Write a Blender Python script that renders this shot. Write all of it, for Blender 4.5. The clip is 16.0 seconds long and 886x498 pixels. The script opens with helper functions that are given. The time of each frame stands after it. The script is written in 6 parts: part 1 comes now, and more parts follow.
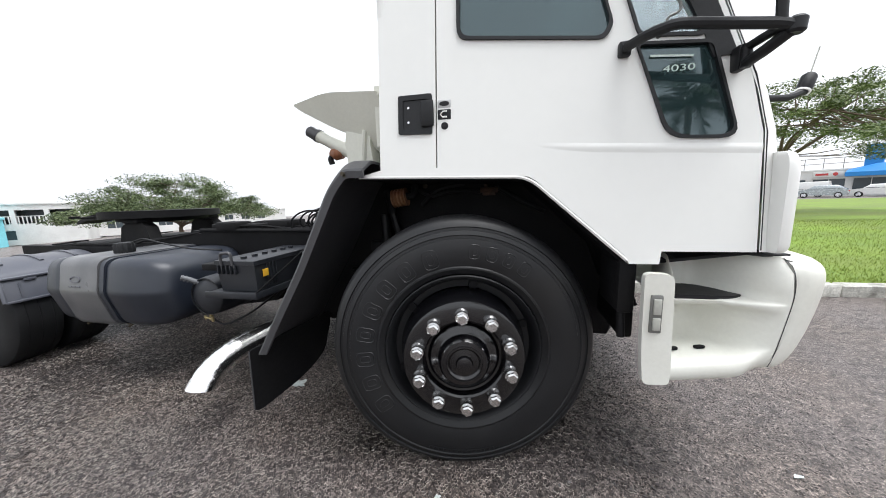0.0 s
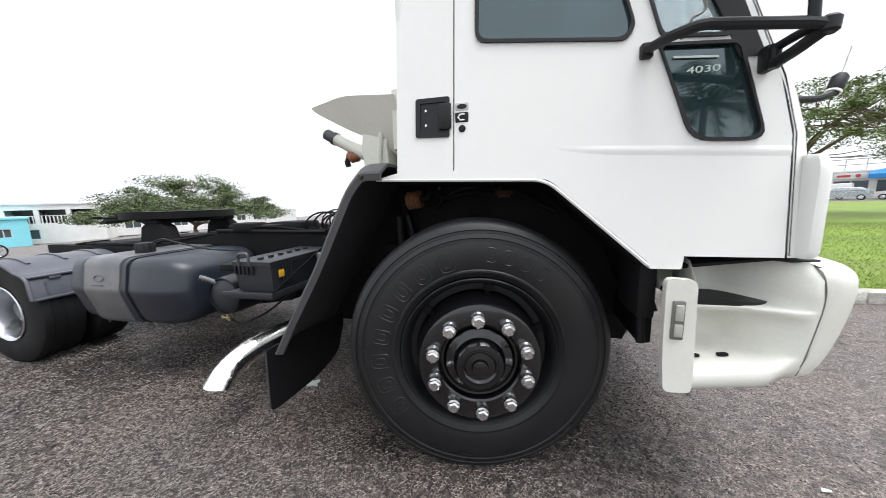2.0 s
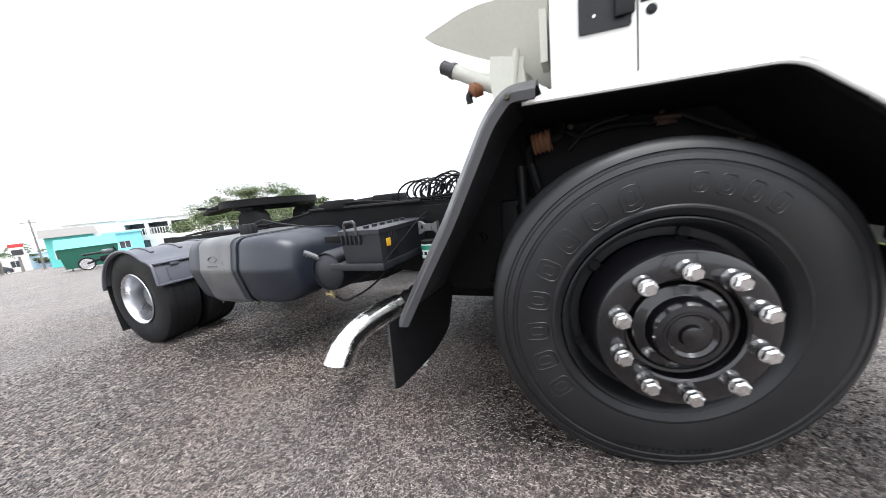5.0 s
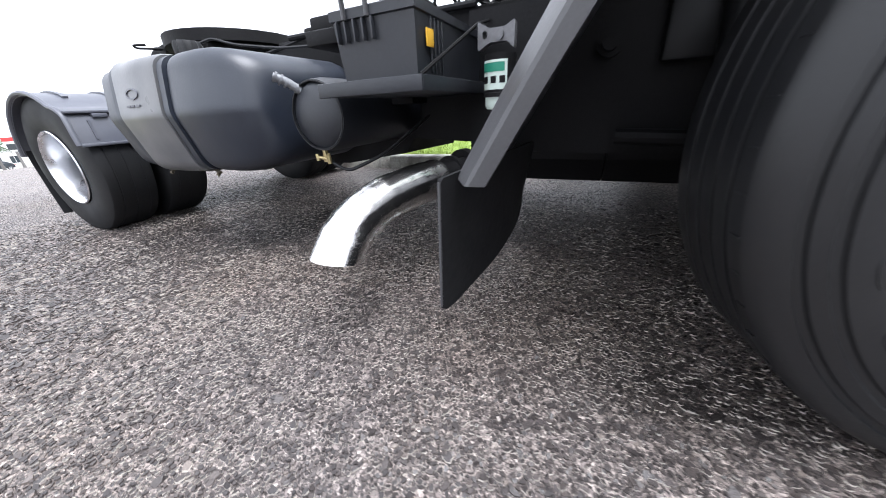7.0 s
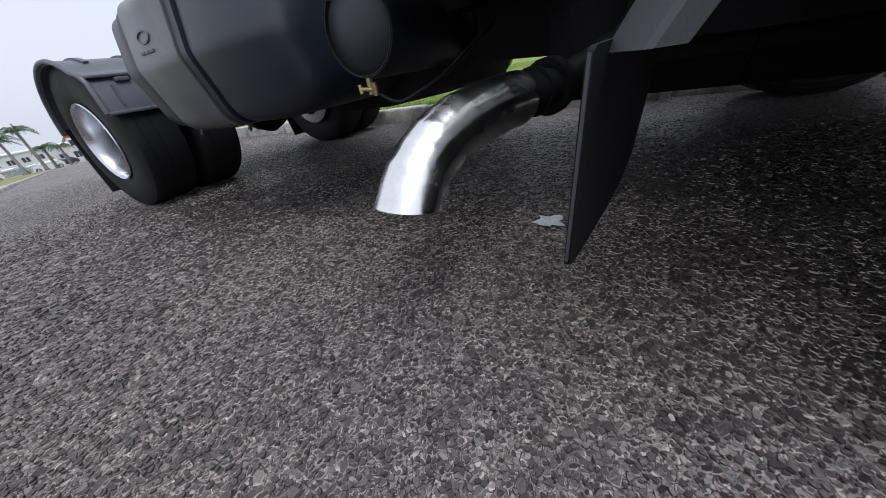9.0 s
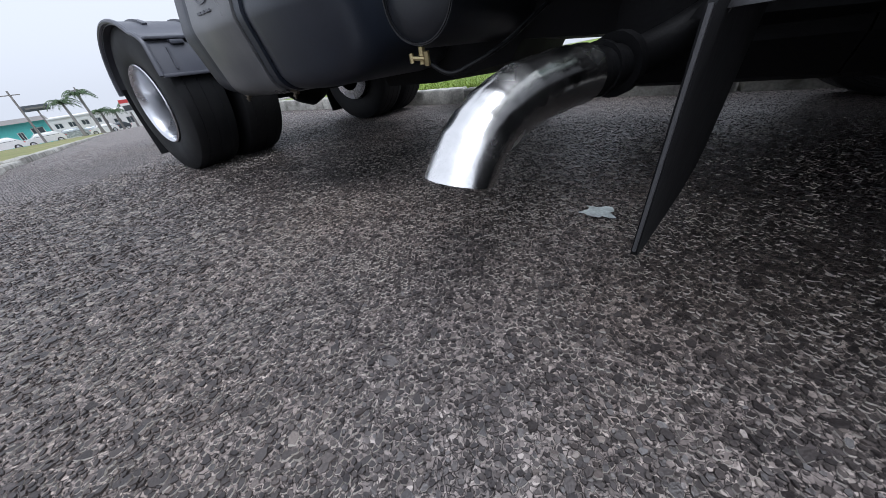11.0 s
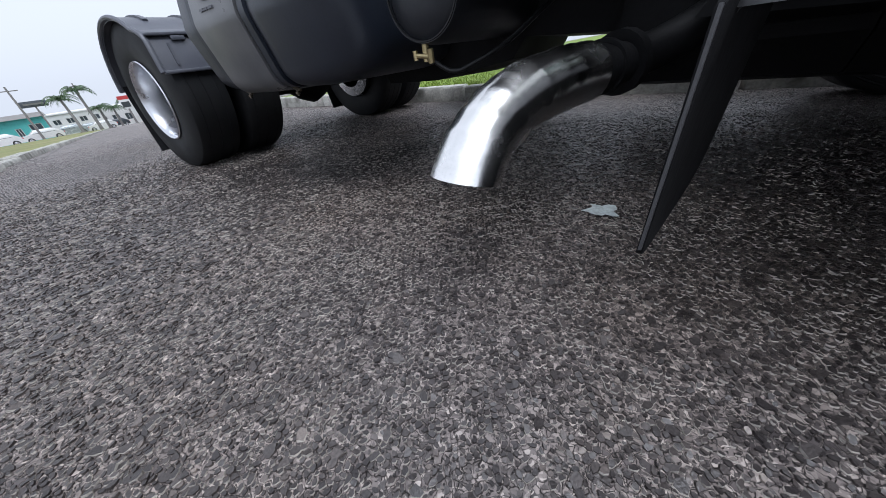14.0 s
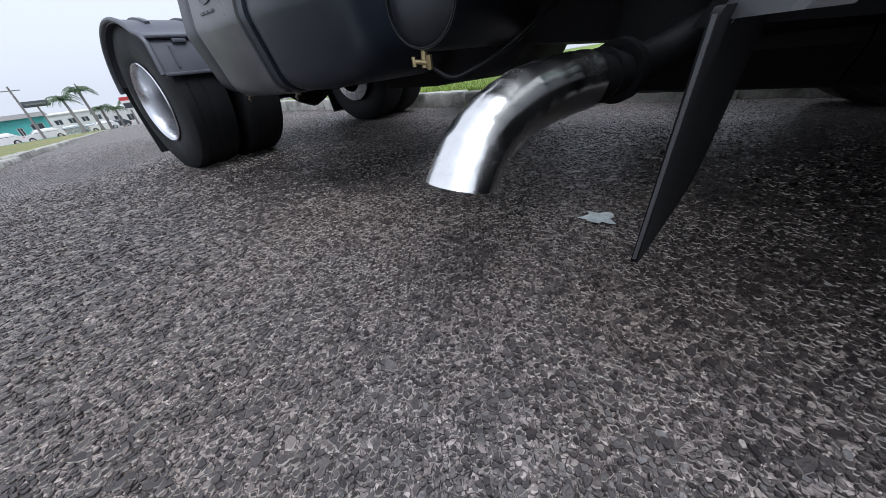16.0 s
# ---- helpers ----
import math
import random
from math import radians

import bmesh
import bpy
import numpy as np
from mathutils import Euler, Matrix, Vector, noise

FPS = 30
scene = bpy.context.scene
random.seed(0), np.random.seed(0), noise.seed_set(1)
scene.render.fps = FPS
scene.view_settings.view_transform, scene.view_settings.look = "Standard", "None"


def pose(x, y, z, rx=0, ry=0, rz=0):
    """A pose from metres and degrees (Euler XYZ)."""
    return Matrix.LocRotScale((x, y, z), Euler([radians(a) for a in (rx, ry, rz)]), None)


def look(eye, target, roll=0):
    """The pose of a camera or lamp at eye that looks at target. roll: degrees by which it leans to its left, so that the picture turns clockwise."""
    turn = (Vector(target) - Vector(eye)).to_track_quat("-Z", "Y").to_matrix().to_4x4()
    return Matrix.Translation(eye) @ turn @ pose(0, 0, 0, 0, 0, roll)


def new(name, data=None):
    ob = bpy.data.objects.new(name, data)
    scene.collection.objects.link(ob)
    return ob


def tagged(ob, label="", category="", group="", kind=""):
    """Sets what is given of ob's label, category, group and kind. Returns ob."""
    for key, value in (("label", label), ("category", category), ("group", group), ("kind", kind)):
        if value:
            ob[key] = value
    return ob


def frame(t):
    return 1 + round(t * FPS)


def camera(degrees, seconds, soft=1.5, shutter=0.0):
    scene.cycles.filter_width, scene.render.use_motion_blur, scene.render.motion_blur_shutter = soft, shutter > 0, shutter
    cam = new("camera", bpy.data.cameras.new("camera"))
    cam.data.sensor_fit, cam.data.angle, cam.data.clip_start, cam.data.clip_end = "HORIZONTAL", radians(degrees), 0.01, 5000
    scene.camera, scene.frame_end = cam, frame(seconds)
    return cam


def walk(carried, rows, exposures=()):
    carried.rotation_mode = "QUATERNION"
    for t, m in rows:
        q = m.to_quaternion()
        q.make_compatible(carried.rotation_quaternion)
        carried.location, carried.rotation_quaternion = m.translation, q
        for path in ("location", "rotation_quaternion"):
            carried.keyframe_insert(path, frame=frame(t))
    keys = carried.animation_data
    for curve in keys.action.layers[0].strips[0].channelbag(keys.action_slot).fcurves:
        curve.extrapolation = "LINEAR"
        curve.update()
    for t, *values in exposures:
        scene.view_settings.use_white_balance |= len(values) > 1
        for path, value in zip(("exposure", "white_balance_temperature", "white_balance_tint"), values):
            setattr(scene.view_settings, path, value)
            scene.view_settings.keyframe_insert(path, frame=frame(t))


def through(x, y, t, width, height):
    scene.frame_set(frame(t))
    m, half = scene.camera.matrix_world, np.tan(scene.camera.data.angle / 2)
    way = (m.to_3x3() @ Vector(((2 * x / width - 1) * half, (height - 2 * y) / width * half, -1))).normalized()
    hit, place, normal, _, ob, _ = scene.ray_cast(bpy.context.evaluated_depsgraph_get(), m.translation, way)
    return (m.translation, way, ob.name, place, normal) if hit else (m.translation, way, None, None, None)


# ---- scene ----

# ================= camera =================
cam = camera(110.0, 16.0, soft=0.5, shutter=0.45)


def stand(eye, yaw, pitch, roll):
    """Camera pose: yaw to the left of +y, pitch up, roll to the right, degrees."""
    a, b = radians(yaw), radians(pitch)
    f = Vector((-math.sin(a) * math.cos(b), math.cos(a) * math.cos(b), math.sin(b)))
    return look(eye, Vector(eye) + f, -roll)


# PATH
PATH = [
(0.0, (0.165, -1.037, 1.050), 12.26, -9.20, 1.57),
(0.5, (0.156, -1.043, 1.033), 12.37, -10.45, 0.98),
(1.0, (0.168, -1.033, 1.038), 11.99, -10.65, 0.79),
(1.5, (0.167, -1.029, 1.046), 12.16, -10.48, 0.58),
(2.0, (0.137, -1.041, 1.056), 13.80, -8.93, 1.40),
(2.5, (0.080, -1.059, 1.034), 16.23, -9.59, 1.25),
(3.0, (0.030, -1.047, 1.007), 16.56, -9.91, 1.88),
(5.5, (-0.378, -0.863, 0.807), 25.10, -11.18, 5.52),
(6.0, (-0.519, -0.668, 0.643), 25.17, -18.02, 3.97),
(6.5, (-0.604, -0.578, 0.571), 23.16, -21.33, 2.10),
(7.0, (-0.676, -0.509, 0.551), 25.35, -24.51, 3.40),
(7.5, (-0.789, -0.484, 0.528), 28.60, -25.53, 8.94),
(8.0, (-0.869, -0.500, 0.486), 36.19, -29.21, 13.92),
(8.5, (-0.862, -0.453, 0.458), 32.88, -30.72, 12.08),
(9.0, (-0.871, -0.426, 0.444), 32.78, -30.53, 10.16),
(9.5, (-0.888, -0.409, 0.433), 35.30, -30.99, 9.37),
(12.0, (-0.926, -0.454, 0.418), 37.89, -32.09, 7.55),
(12.5, (-0.926, -0.448, 0.419), 37.52, -32.06, 7.42),
(13.0, (-0.928, -0.449, 0.421), 37.40, -32.40, 7.55),
(13.5, (-0.930, -0.450, 0.422), 37.61, -32.57, 7.51),
(14.0, (-0.928, -0.445, 0.422), 37.73, -32.46, 7.57),
(14.5, (-0.927, -0.445, 0.422), 37.82, -32.17, 7.32),
(15.0, (-0.926, -0.440, 0.423), 37.81, -31.94, 7.13),
(15.5, (-0.924, -0.439, 0.422), 37.64, -31.78, 6.99),
(16.0, (-0.924, -0.437, 0.422), 37.43, -31.68, 6.71),
]
# END PATH
walk(cam, [(t, stand(e, y, p, r)) for t, e, y, p, r in PATH],
     exposures=[(0.0, 1.10, 6300, 10), (2.0, 1.16, 6300, 10), (3.0, 1.28, 6350, 10), (5.5, 1.80, 6250, 11), (6.5, 1.94, 6100, 12), (7.0, 1.96, 6050, 12), (7.5, 1.54, 6080, 12), (8.0, 1.02, 6050, 13), (9.0, 0.54, 5900, 13), (9.5, 0.55, 5900, 13),
                (12.0, 0.69, 5800, 11), (16.0, 0.68, 5800, 11)])

# ================= light =================
SUN_EL, SUN_ROT = radians(70), radians(104)
world = bpy.data.worlds.new("overcast_sky")
scene.world = world
world.use_nodes = True
wn, wl = world.node_tree.nodes, world.node_tree.links
wn.clear()
sky = wn.new("ShaderNodeTexSky")
sky.sky_type, sky.sun_disc = "NISHITA", False
sky.sun_elevation, sky.sun_rotation = SUN_EL, SUN_ROT
sky.air_density, sky.dust_density, sky.ozone_density = 1.0, 4.0, 1.0
grey = wn.new("ShaderNodeHueSaturation")          # cloud cover takes the blue out
grey.inputs["Saturation"].default_value = 0.10
veil = wn.new("ShaderNodeMix")                    # even cloud layer
veil.data_type = "RGBA"
veil.inputs["Factor"].default_value = 0.72
veil.inputs[7].default_value = (7.6, 7.75, 8.0, 1)
back = wn.new("ShaderNodeBackground")
back.inputs["Strength"].default_value = 0.088
wout = wn.new("ShaderNodeOutputWorld")
wl.new(sky.outputs[0], grey.inputs["Color"])
wl.new(grey.outputs[0], veil.inputs[6])
wl.new(veil.outputs[2], back.inputs["Color"])
wl.new(back.outputs[0], wout.inputs["Surface"])

lamp = bpy.data.lights.new("sun", "SUN")
lamp.energy, lamp.angle, lamp.color = 1.5, radians(40), (1.0, 0.985, 0.965)
sun = new("sun", lamp)
toward = Vector((math.sin(SUN_ROT) * math.cos(SUN_EL), math.cos(SUN_ROT) * math.cos(SUN_EL), math.sin(SUN_EL)))
sun.matrix_world = look((0, 0, 0), -toward)

# ================= helpers =================
ORIGIN = {}


def thing(name, loc, label, category, group="", kind=""):
    ob = new(name)
    ob.location = loc
    ob.empty_display_size = 0.1
    ORIGIN[ob] = Vector(loc)
    return tagged(ob, label, category, group, kind)


def finish(bm, name, material, angle=35):
    bmesh.ops.recalc_face_normals(bm, faces=bm.faces)
    me = bpy.data.meshes.new(name)
    bm.to_mesh(me)
    bm.free()
    me.materials.append(material)
    me.shade_smooth()
    me.set_sharp_from_angle(angle=radians(angle))
    return me


SEATED = [None]        # where the assembly being built sits on the truck


def part(name, bm, material, parent, label="", angle=35, mesh=None):
    """One mesh under a thing or a part; its mesh is written in world metres."""
    if SEATED[0] and bm is not None:
        for v in bm.verts:
            v.co = SEATED[0](*v.co)
    ob = new(name, mesh or finish(bm, name, material, angle))
    ob.parent = parent
    ob.matrix_parent_inverse = Matrix.Translation(-ORIGIN.get(parent, Vector()))
    if parent not in ORIGIN:
        ob.matrix_parent_inverse = Matrix.Identity(4)
    return tagged(ob, label)


def lone(name, bm, material, label, category, group="", kind="", angle=35):
    return tagged(new(name, finish(bm, name, material, angle)), label, category, group, kind)


def join(bm, other, m=None):
    me = bpy.data.meshes.new("tmp")
    other.to_mesh(me)
    other.free()
    if m is not None:
        me.transform(m)
    bm.from_mesh(me)
    bpy.data.meshes.remove(me)
    return bm


def box(bm, lo, hi, bevel=0.0, seg=2, m=None):
    """A box between two corners with rounded edges."""
    b = bmesh.new()
    bmesh.ops.create_cube(b, size=1)
    lo, hi = Vector(lo), Vector(hi)
    c, s = (lo + hi) / 2, hi - lo
    for v in b.verts:
        v.co = Vector((v.co.x * s.x, v.co.y * s.y, v.co.z * s.z)) + c
    if bevel > 0:
        bmesh.ops.bevel(b, geom=list(b.edges), offset=min(bevel, min(s) * 0.49), segments=seg, profile=0.5, affect="EDGES")
    return join(bm, b, m)


def frame_of(d):
    d = d.normalized()
    up = Vector((0, 0, 1)) if abs(d.z) < 0.9 else Vector((1, 0, 0))
    a = d.cross(up).normalized()
    return a, d.cross(a).normalized()


def tube(bm, pts, r, seg=12, closed=False, caps=True):
    """A round tube along points; r is one radius or one a point."""
    pts = [Vector(p) for p in pts]
    n = len(pts)
    rs = r if isinstance(r, (list, tuple)) else [r] * n
    rings, a0 = [], None
    for i, p in enumerate(pts):
        q0 = pts[(i - 1) % n] if closed or i > 0 else p
        q1 = pts[(i + 1) % n] if closed or i < n - 1 else p
        d = (q1 - q0).normalized()
        if a0 is None:
            a, b = frame_of(d)
        else:
            a = (a0 - d * a0.dot(d)).normalized()
            b = d.cross(a)
        a0 = a
        rings.append([bm.verts.new(p + rs[i] * (math.cos(t) * a + math.sin(t) * b)) for t in (2 * math.pi * k / seg for k in range(seg))])
    for i in range(n if closed else n - 1):
        u, v = rings[i], rings[(i + 1) % n]
        for k in range(seg):
            bm.faces.new((u[k], u[(k + 1) % seg], v[(k + 1) % seg], v[k]))
    if caps and not closed:
        bm.faces.new(rings[0][::-1])
        bm.faces.new(rings[-1])
    return bm


def rounded(pts, r, steps=5):
    """A polyline with its inner corners rounded."""
    pts = [Vector(p) for p in pts]
    out = [pts[0]]
    for a, b, c in zip(pts, pts[1:], pts[2:]):
        ra = min(r, (a - b).length * 0.45, (c - b).length * 0.45)
        p, q = b + (a - b).normalized() * ra, b + (c - b).normalized() * ra
        for i in range(steps + 1):
            t = i / steps
            out.append((1 - t) ** 2 * p + 2 * t * (1 - t) * b + t * t * q)
    return out + [pts[-1]]


def lathe(bm, prof, c, seg=64, close=False, rad=None):
    """Turn a profile of (radius, y) round the axis along y through c = (x, z)."""
    rings = []
    for r, y in prof:
        rings.append([bm.verts.new((c[0] + r * math.cos(2 * math.pi * k / seg), y, c[1] + r * math.sin(2 * math.pi * k / seg))) for k in range(seg)]
                     if r > 1e-6 else [bm.verts.new((c[0], y, c[1]))])
    pairs = list(zip(rings, rings[1:])) + ([(rings[-1], rings[0])] if close else [])
    for u, v in pairs:
        for k in range(seg):
            k2 = (k + 1) % seg
            if len(u) == 1 and len(v) == 1:
                continue
            if len(u) == 1:
                bm.faces.new((u[0], v[k2], v[k]))
            elif len(v) == 1:
                bm.faces.new((u[k], u[k2], v[0]))
            else:
                bm.faces.new((u[k], u[k2], v[k2], v[k]))
    return bm


def smooth_loop(pts, r, steps=4):
    """A closed outline in the plane with rounded corners."""
    n, out = len(pts), []
    for i in range(n):
        a, b, c = (Vector(pts[(i + k) % n]).to_2d() for k in (-1, 0, 1))
        ra = min(r[i] if isinstance(r, (list, tuple)) else r, (a - b).length * 0.48, (c - b).length * 0.48)
        if ra < 1e-4:
            out.append(b)
            continue
        p, q = b + (a - b).normalized() * ra, b + (c - b).normalized() * ra
        for j in range(steps + 1):
            t = j / steps
            out.append((1 - t) ** 2 * p + 2 * t * (1 - t) * b + t * t * q)
    return out


def plate(bm, outline, place, thick, holes=()):
    """A plate of some thickness: outline and holes in (u, v); place(u, v, w) gives the point at depth w."""
    b = bmesh.new()
    loops = []
    for loop in (outline, *holes):
        vs = [b.verts.new((p[0], p[1], 0)) for p in loop]
        loops.append([b.edges.new((vs[i], vs[(i + 1) % len(vs)])) for i in range(len(vs))])
    bmesh.ops.triangle_fill(b, use_beauty=True, use_dissolve=False, edges=list(b.edges), normal=(0, 0, 1))
    ret = bmesh.ops.extrude_face_region(b, geom=list(b.faces))
    for v in [g for g in ret["geom"] if isinstance(g, bmesh.types.BMVert)]:
        v.co.z = thick
    for v in b.verts:
        v.co = Vector(place(v.co.x, v.co.y, v.co.z))
    return join(bm, b)


def ribbon(bm, prof, y0, y1, thick, lean=0.0):
    """A sheet that follows (x, z) points, from y0 to y1, with thickness to its left-hand side."""
    pts = [Vector((p[0], 0, p[1])) for p in prof]
    rows = []
    for i, p in enumerate(pts):
        d = (pts[min(i + 1, len(pts) - 1)] - pts[max(i - 1, 0)]).normalized()
        nrm = Vector((-d.z, 0, d.x)) * thick
        rows.append([bm.verts.new(q) for q in (p + Vector((0, y0, 0)), p + Vector((0, y1, 0)), p + nrm + Vector((0, y1, 0)), p + nrm + Vector((0, y0, 0)))])
    for u, v in zip(rows, rows[1:]):
        for k in range(4):
            bm.faces.new((u[k], u[(k + 1) % 4], v[(k + 1) % 4], v[k]))
    bm.faces.new(rows[0][::-1])
    bm.faces.new(rows[-1])
    return bm


def loft(bm, rings, closed=True, caps=True):
    """Skin over rings of equally many points."""
    vs = [[bm.verts.new(p) for p in ring] for ring in rings]
    n = len(vs[0])
    for u, v in zip(vs, vs[1:]):
        for k in range(n if closed else n - 1):
            bm.faces.new((u[k], u[(k + 1) % n], v[(k + 1) % n], v[k]))
    if caps and closed:
        bm.faces.new(vs[0][::-1])
        bm.faces.new(vs[-1])
    return bm


def B():
    return bmesh.new()


# ================= materials =================
def material(name, color, rough=0.5, metal=0.0, vary=0.15, scale=6.0, fine=90.0, bump=0.15, dirt=None, dirt_amount=0.3, coat=0.0, spec=0.5, rand=0.0):
    """A surface with uneven colour at two scales, uneven gloss, fine relief and, where given, dirt in patches."""
    m = bpy.data.materials.new(name)
    m.use_nodes = True
    nt = m.node_tree
    n, l = nt.nodes, nt.links
    p = n["Principled BSDF"]
    geo = n.new("ShaderNodeTexCoord")
    big, small = n.new("ShaderNodeTexNoise"), n.new("ShaderNodeTexNoise")
    big.inputs["Scale"].default_value, big.inputs["Detail"].default_value = scale, 5
    small.inputs["Scale"].default_value, small.inputs["Detail"].default_value = fine, 3
    for t in (big, small):
        l.new(geo.outputs["Object"], t.inputs["Vector"])
    mixer = n.new("ShaderNodeMath")
    mixer.operation = "ADD"
    l.new(big.outputs["Fac"], mixer.inputs[0])
    l.new(small.outputs["Fac"], mixer.inputs[1])
    ramp = n.new("ShaderNodeMapRange")
    ramp.inputs["From Min"].default_value, ramp.inputs["From Max"].default_value = 0.6, 1.4
    ramp.inputs["To Min"].default_value, ramp.inputs["To Max"].default_value = 1 - vary, 1 + vary
    l.new(mixer.outputs[0], ramp.inputs["Value"])
    last = ramp.outputs[0]
    if rand:
        info = n.new("ShaderNodeObjectInfo")
        rr = n.new("ShaderNodeMapRange")
        rr.inputs["To Min"].default_value, rr.inputs["To Max"].default_value = 1 - rand, 1 + rand
        l.new(info.outputs["Random"], rr.inputs["Value"])
        mul = n.new("ShaderNodeMath")
        mul.operation = "MULTIPLY"
        l.new(last, mul.inputs[0])
        l.new(rr.outputs[0], mul.inputs[1])
        last = mul.outputs[0]
    tint = n.new("ShaderNodeVectorMath")
    tint.operation = "SCALE"
    tint.inputs[0].default_value = color
    l.new(last, tint.inputs["Scale"])
    out = tint.outputs[0]
    if dirt:
        patch = n.new("ShaderNodeTexNoise")
        patch.inputs["Scale"].default_value, patch.inputs["Detail"].default_value = scale * 0.6, 8
        l.new(geo.outputs["Object"], patch.inputs["Vector"])
        pr = n.new("ShaderNodeMapRange")
        pr.inputs["From Min"].default_value, pr.inputs["From Max"].default_value = 0.45, 0.75
        pr.inputs["To Max"].default_value = dirt_amount
        l.new(patch.outputs["Fac"], pr.inputs["Value"])
        mx = n.new("ShaderNodeMix")
        mx.data_type = "RGBA"
        l.new(pr.outputs[0], mx.inputs["Factor"])
        l.new(out, mx.inputs[6])
        mx.inputs[7].default_value = (*dirt, 1)
        out = mx.outputs[2]
    l.new(out, p.inputs["Base Color"])
    rg = n.new("ShaderNodeMapRange")
    rg.inputs["From Min"].default_value, rg.inputs["From Max"].default_value = 0.3, 0.7
    rg.inputs["To Min"].default_value, rg.inputs["To Max"].default_value = max(0.02, rough - 0.08), min(1, rough + 0.08)
    l.new(big.outputs["Fac"], rg.inputs["Value"])
    l.new(rg.outputs[0], p.inputs["Roughness"])
    p.inputs["Metallic"].default_value = metal
    p.inputs["Coat Weight"].default_value = coat
    p.inputs["Coat Roughness"].default_value = 0.06
    p.inputs["Specular IOR Level"].default_value = spec
    if bump:
        bp = n.new("ShaderNodeBump")
        bp.inputs["Strength"].default_value, bp.inputs["Distance"].default_value = bump, 0.004
        l.new(small.outputs["Fac"], bp.inputs["Height"])
        l.new(bp.outputs[0], p.inputs["Normal"])
    return m


def glass_dark(name, color, rough=0.03, through=0.45, ior=2.0):
    m = bpy.data.materials.new(name)
    m.use_nodes = True
    p = m.node_tree.nodes["Principled BSDF"]
    p.inputs["Base Color"].default_value = (*color, 1)
    p.inputs["Roughness"].default_value = rough
    p.inputs["IOR"].default_value = ior
    p.inputs["Transmission Weight"].default_value = through
    p.inputs["Specular Tint"].default_value = (0.78, 0.93, 0.97, 1)
    return m


WHITE = material("white_paint", (0.80, 0.80, 0.77), 0.36, vary=0.012, fine=25, bump=0.004, coat=0.22)
CREAM = material("cream_plastic", (0.70, 0.70, 0.62), 0.45, vary=0.05, bump=0.08, dirt=(0.45, 0.42, 0.34), dirt_amount=0.35)
BUMPER = material("white_bumper_plastic", (0.76, 0.76, 0.70), 0.42, vary=0.04, bump=0.06, dirt=(0.55, 0.52, 0.44), dirt_amount=0.3)
BLACK = material("black_plastic", (0.010, 0.0105, 0.012), 0.5, vary=0.2, bump=0.12, spec=0.35)
SATIN = material("black_satin_steel", (0.004, 0.004, 0.005), 0.17, vary=0.15, bump=0.03, coat=0.6)
DARK = material("grimy_black_steel", (0.006, 0.006, 0.007), 0.65, vary=0.3, bump=0.3, dirt=(0.014, 0.013, 0.012), dirt_amount=0.4, spec=0.2)
FLAPM = material("dull_flap_rubber", (0.0065, 0.0065, 0.0075), 0.7, vary=0.3, fine=60, bump=0.25, dirt=(0.018, 0.017, 0.016), dirt_amount=0.5, spec=0.22)
GUARD = material("grey_black_moulded_plastic", (0.060, 0.060, 0.064), 0.42, vary=0.12, fine=220, bump=0.12)
TANKM = material("dull_black_tank_plastic", (0.013, 0.017, 0.027), 0.42, vary=0.2, fine=160, bump=0.08, dirt=(0.040, 0.045, 0.056), dirt_amount=0.5, spec=0.6)
PALE_BAND = material("dusty_skylit_tank_band", (0.075, 0.078, 0.085), 0.34, vary=0.15, fine=160, bump=0.10, dirt=(0.20, 0.198, 0.195), dirt_amount=0.6, spec=0.75)
FENDM = material("grey_fender_plastic", (0.085, 0.09, 0.11), 0.45, vary=0.1, fine=180, bump=0.12, dirt=(0.2, 0.195, 0.19), dirt_amount=0.35)
RUBBER = material("black_tyre_rubber", (0.009, 0.0095, 0.011), 0.45, vary=0.2, fine=140, bump=0.06, dirt=(0.024, 0.022, 0.020), dirt_amount=0.4, spec=0.45)
DUSTY = material("dusty_tyre_rubber", (0.007, 0.0075, 0.009), 0.65, vary=0.2, fine=120, bump=0.15, dirt=(0.022, 0.021, 0.020), dirt_amount=0.45, spec=0.25)
CHROME = material("polished_chrome", (0.82, 0.82, 0.82), 0.10, metal=1.0, vary=0.04, fine=60, bump=0.02)
PIPEM = material("bright_exhaust_chrome", (0.90, 0.89, 0.88), 0.23, metal=1.0, vary=0.08, scale=14, fine=50, bump=0.10)
NUTM = material("chrome_wheel_nut", (0.75, 0.75, 0.75), 0.18, metal=1.0, vary=0.08, bump=0.05)
ALLOY = material("brushed_alloy_rim", (0.72, 0.73, 0.76), 0.28, metal=1.0, vary=0.06, bump=0.05)
DISC = material("dull_grey_wheel_disc", (0.16, 0.165, 0.175), 0.5, metal=0.5, vary=0.25, bump=0.15, dirt=(0.03, 0.03, 0.03), dirt_amount=0.6)
YELLOW = material("yellow_sticker", (0.75, 0.42, 0.03), 0.5, vary=0.05, bump=0.02)
BRASS = material("tarnished_brass", (0.50, 0.41, 0.22), 0.4, metal=0.8, vary=0.3, bump=0.2)
GRIMY = material("grimy_brass", (0.16, 0.13, 0.09), 0.5, metal=0.6, vary=0.3, bump=0.3, dirt=(0.02, 0.02, 0.02), dirt_amount=0.8)
RUST = material("rusty_orange_hose", (0.26, 0.10, 0.045), 0.55, vary=0.3, bump=0.3)
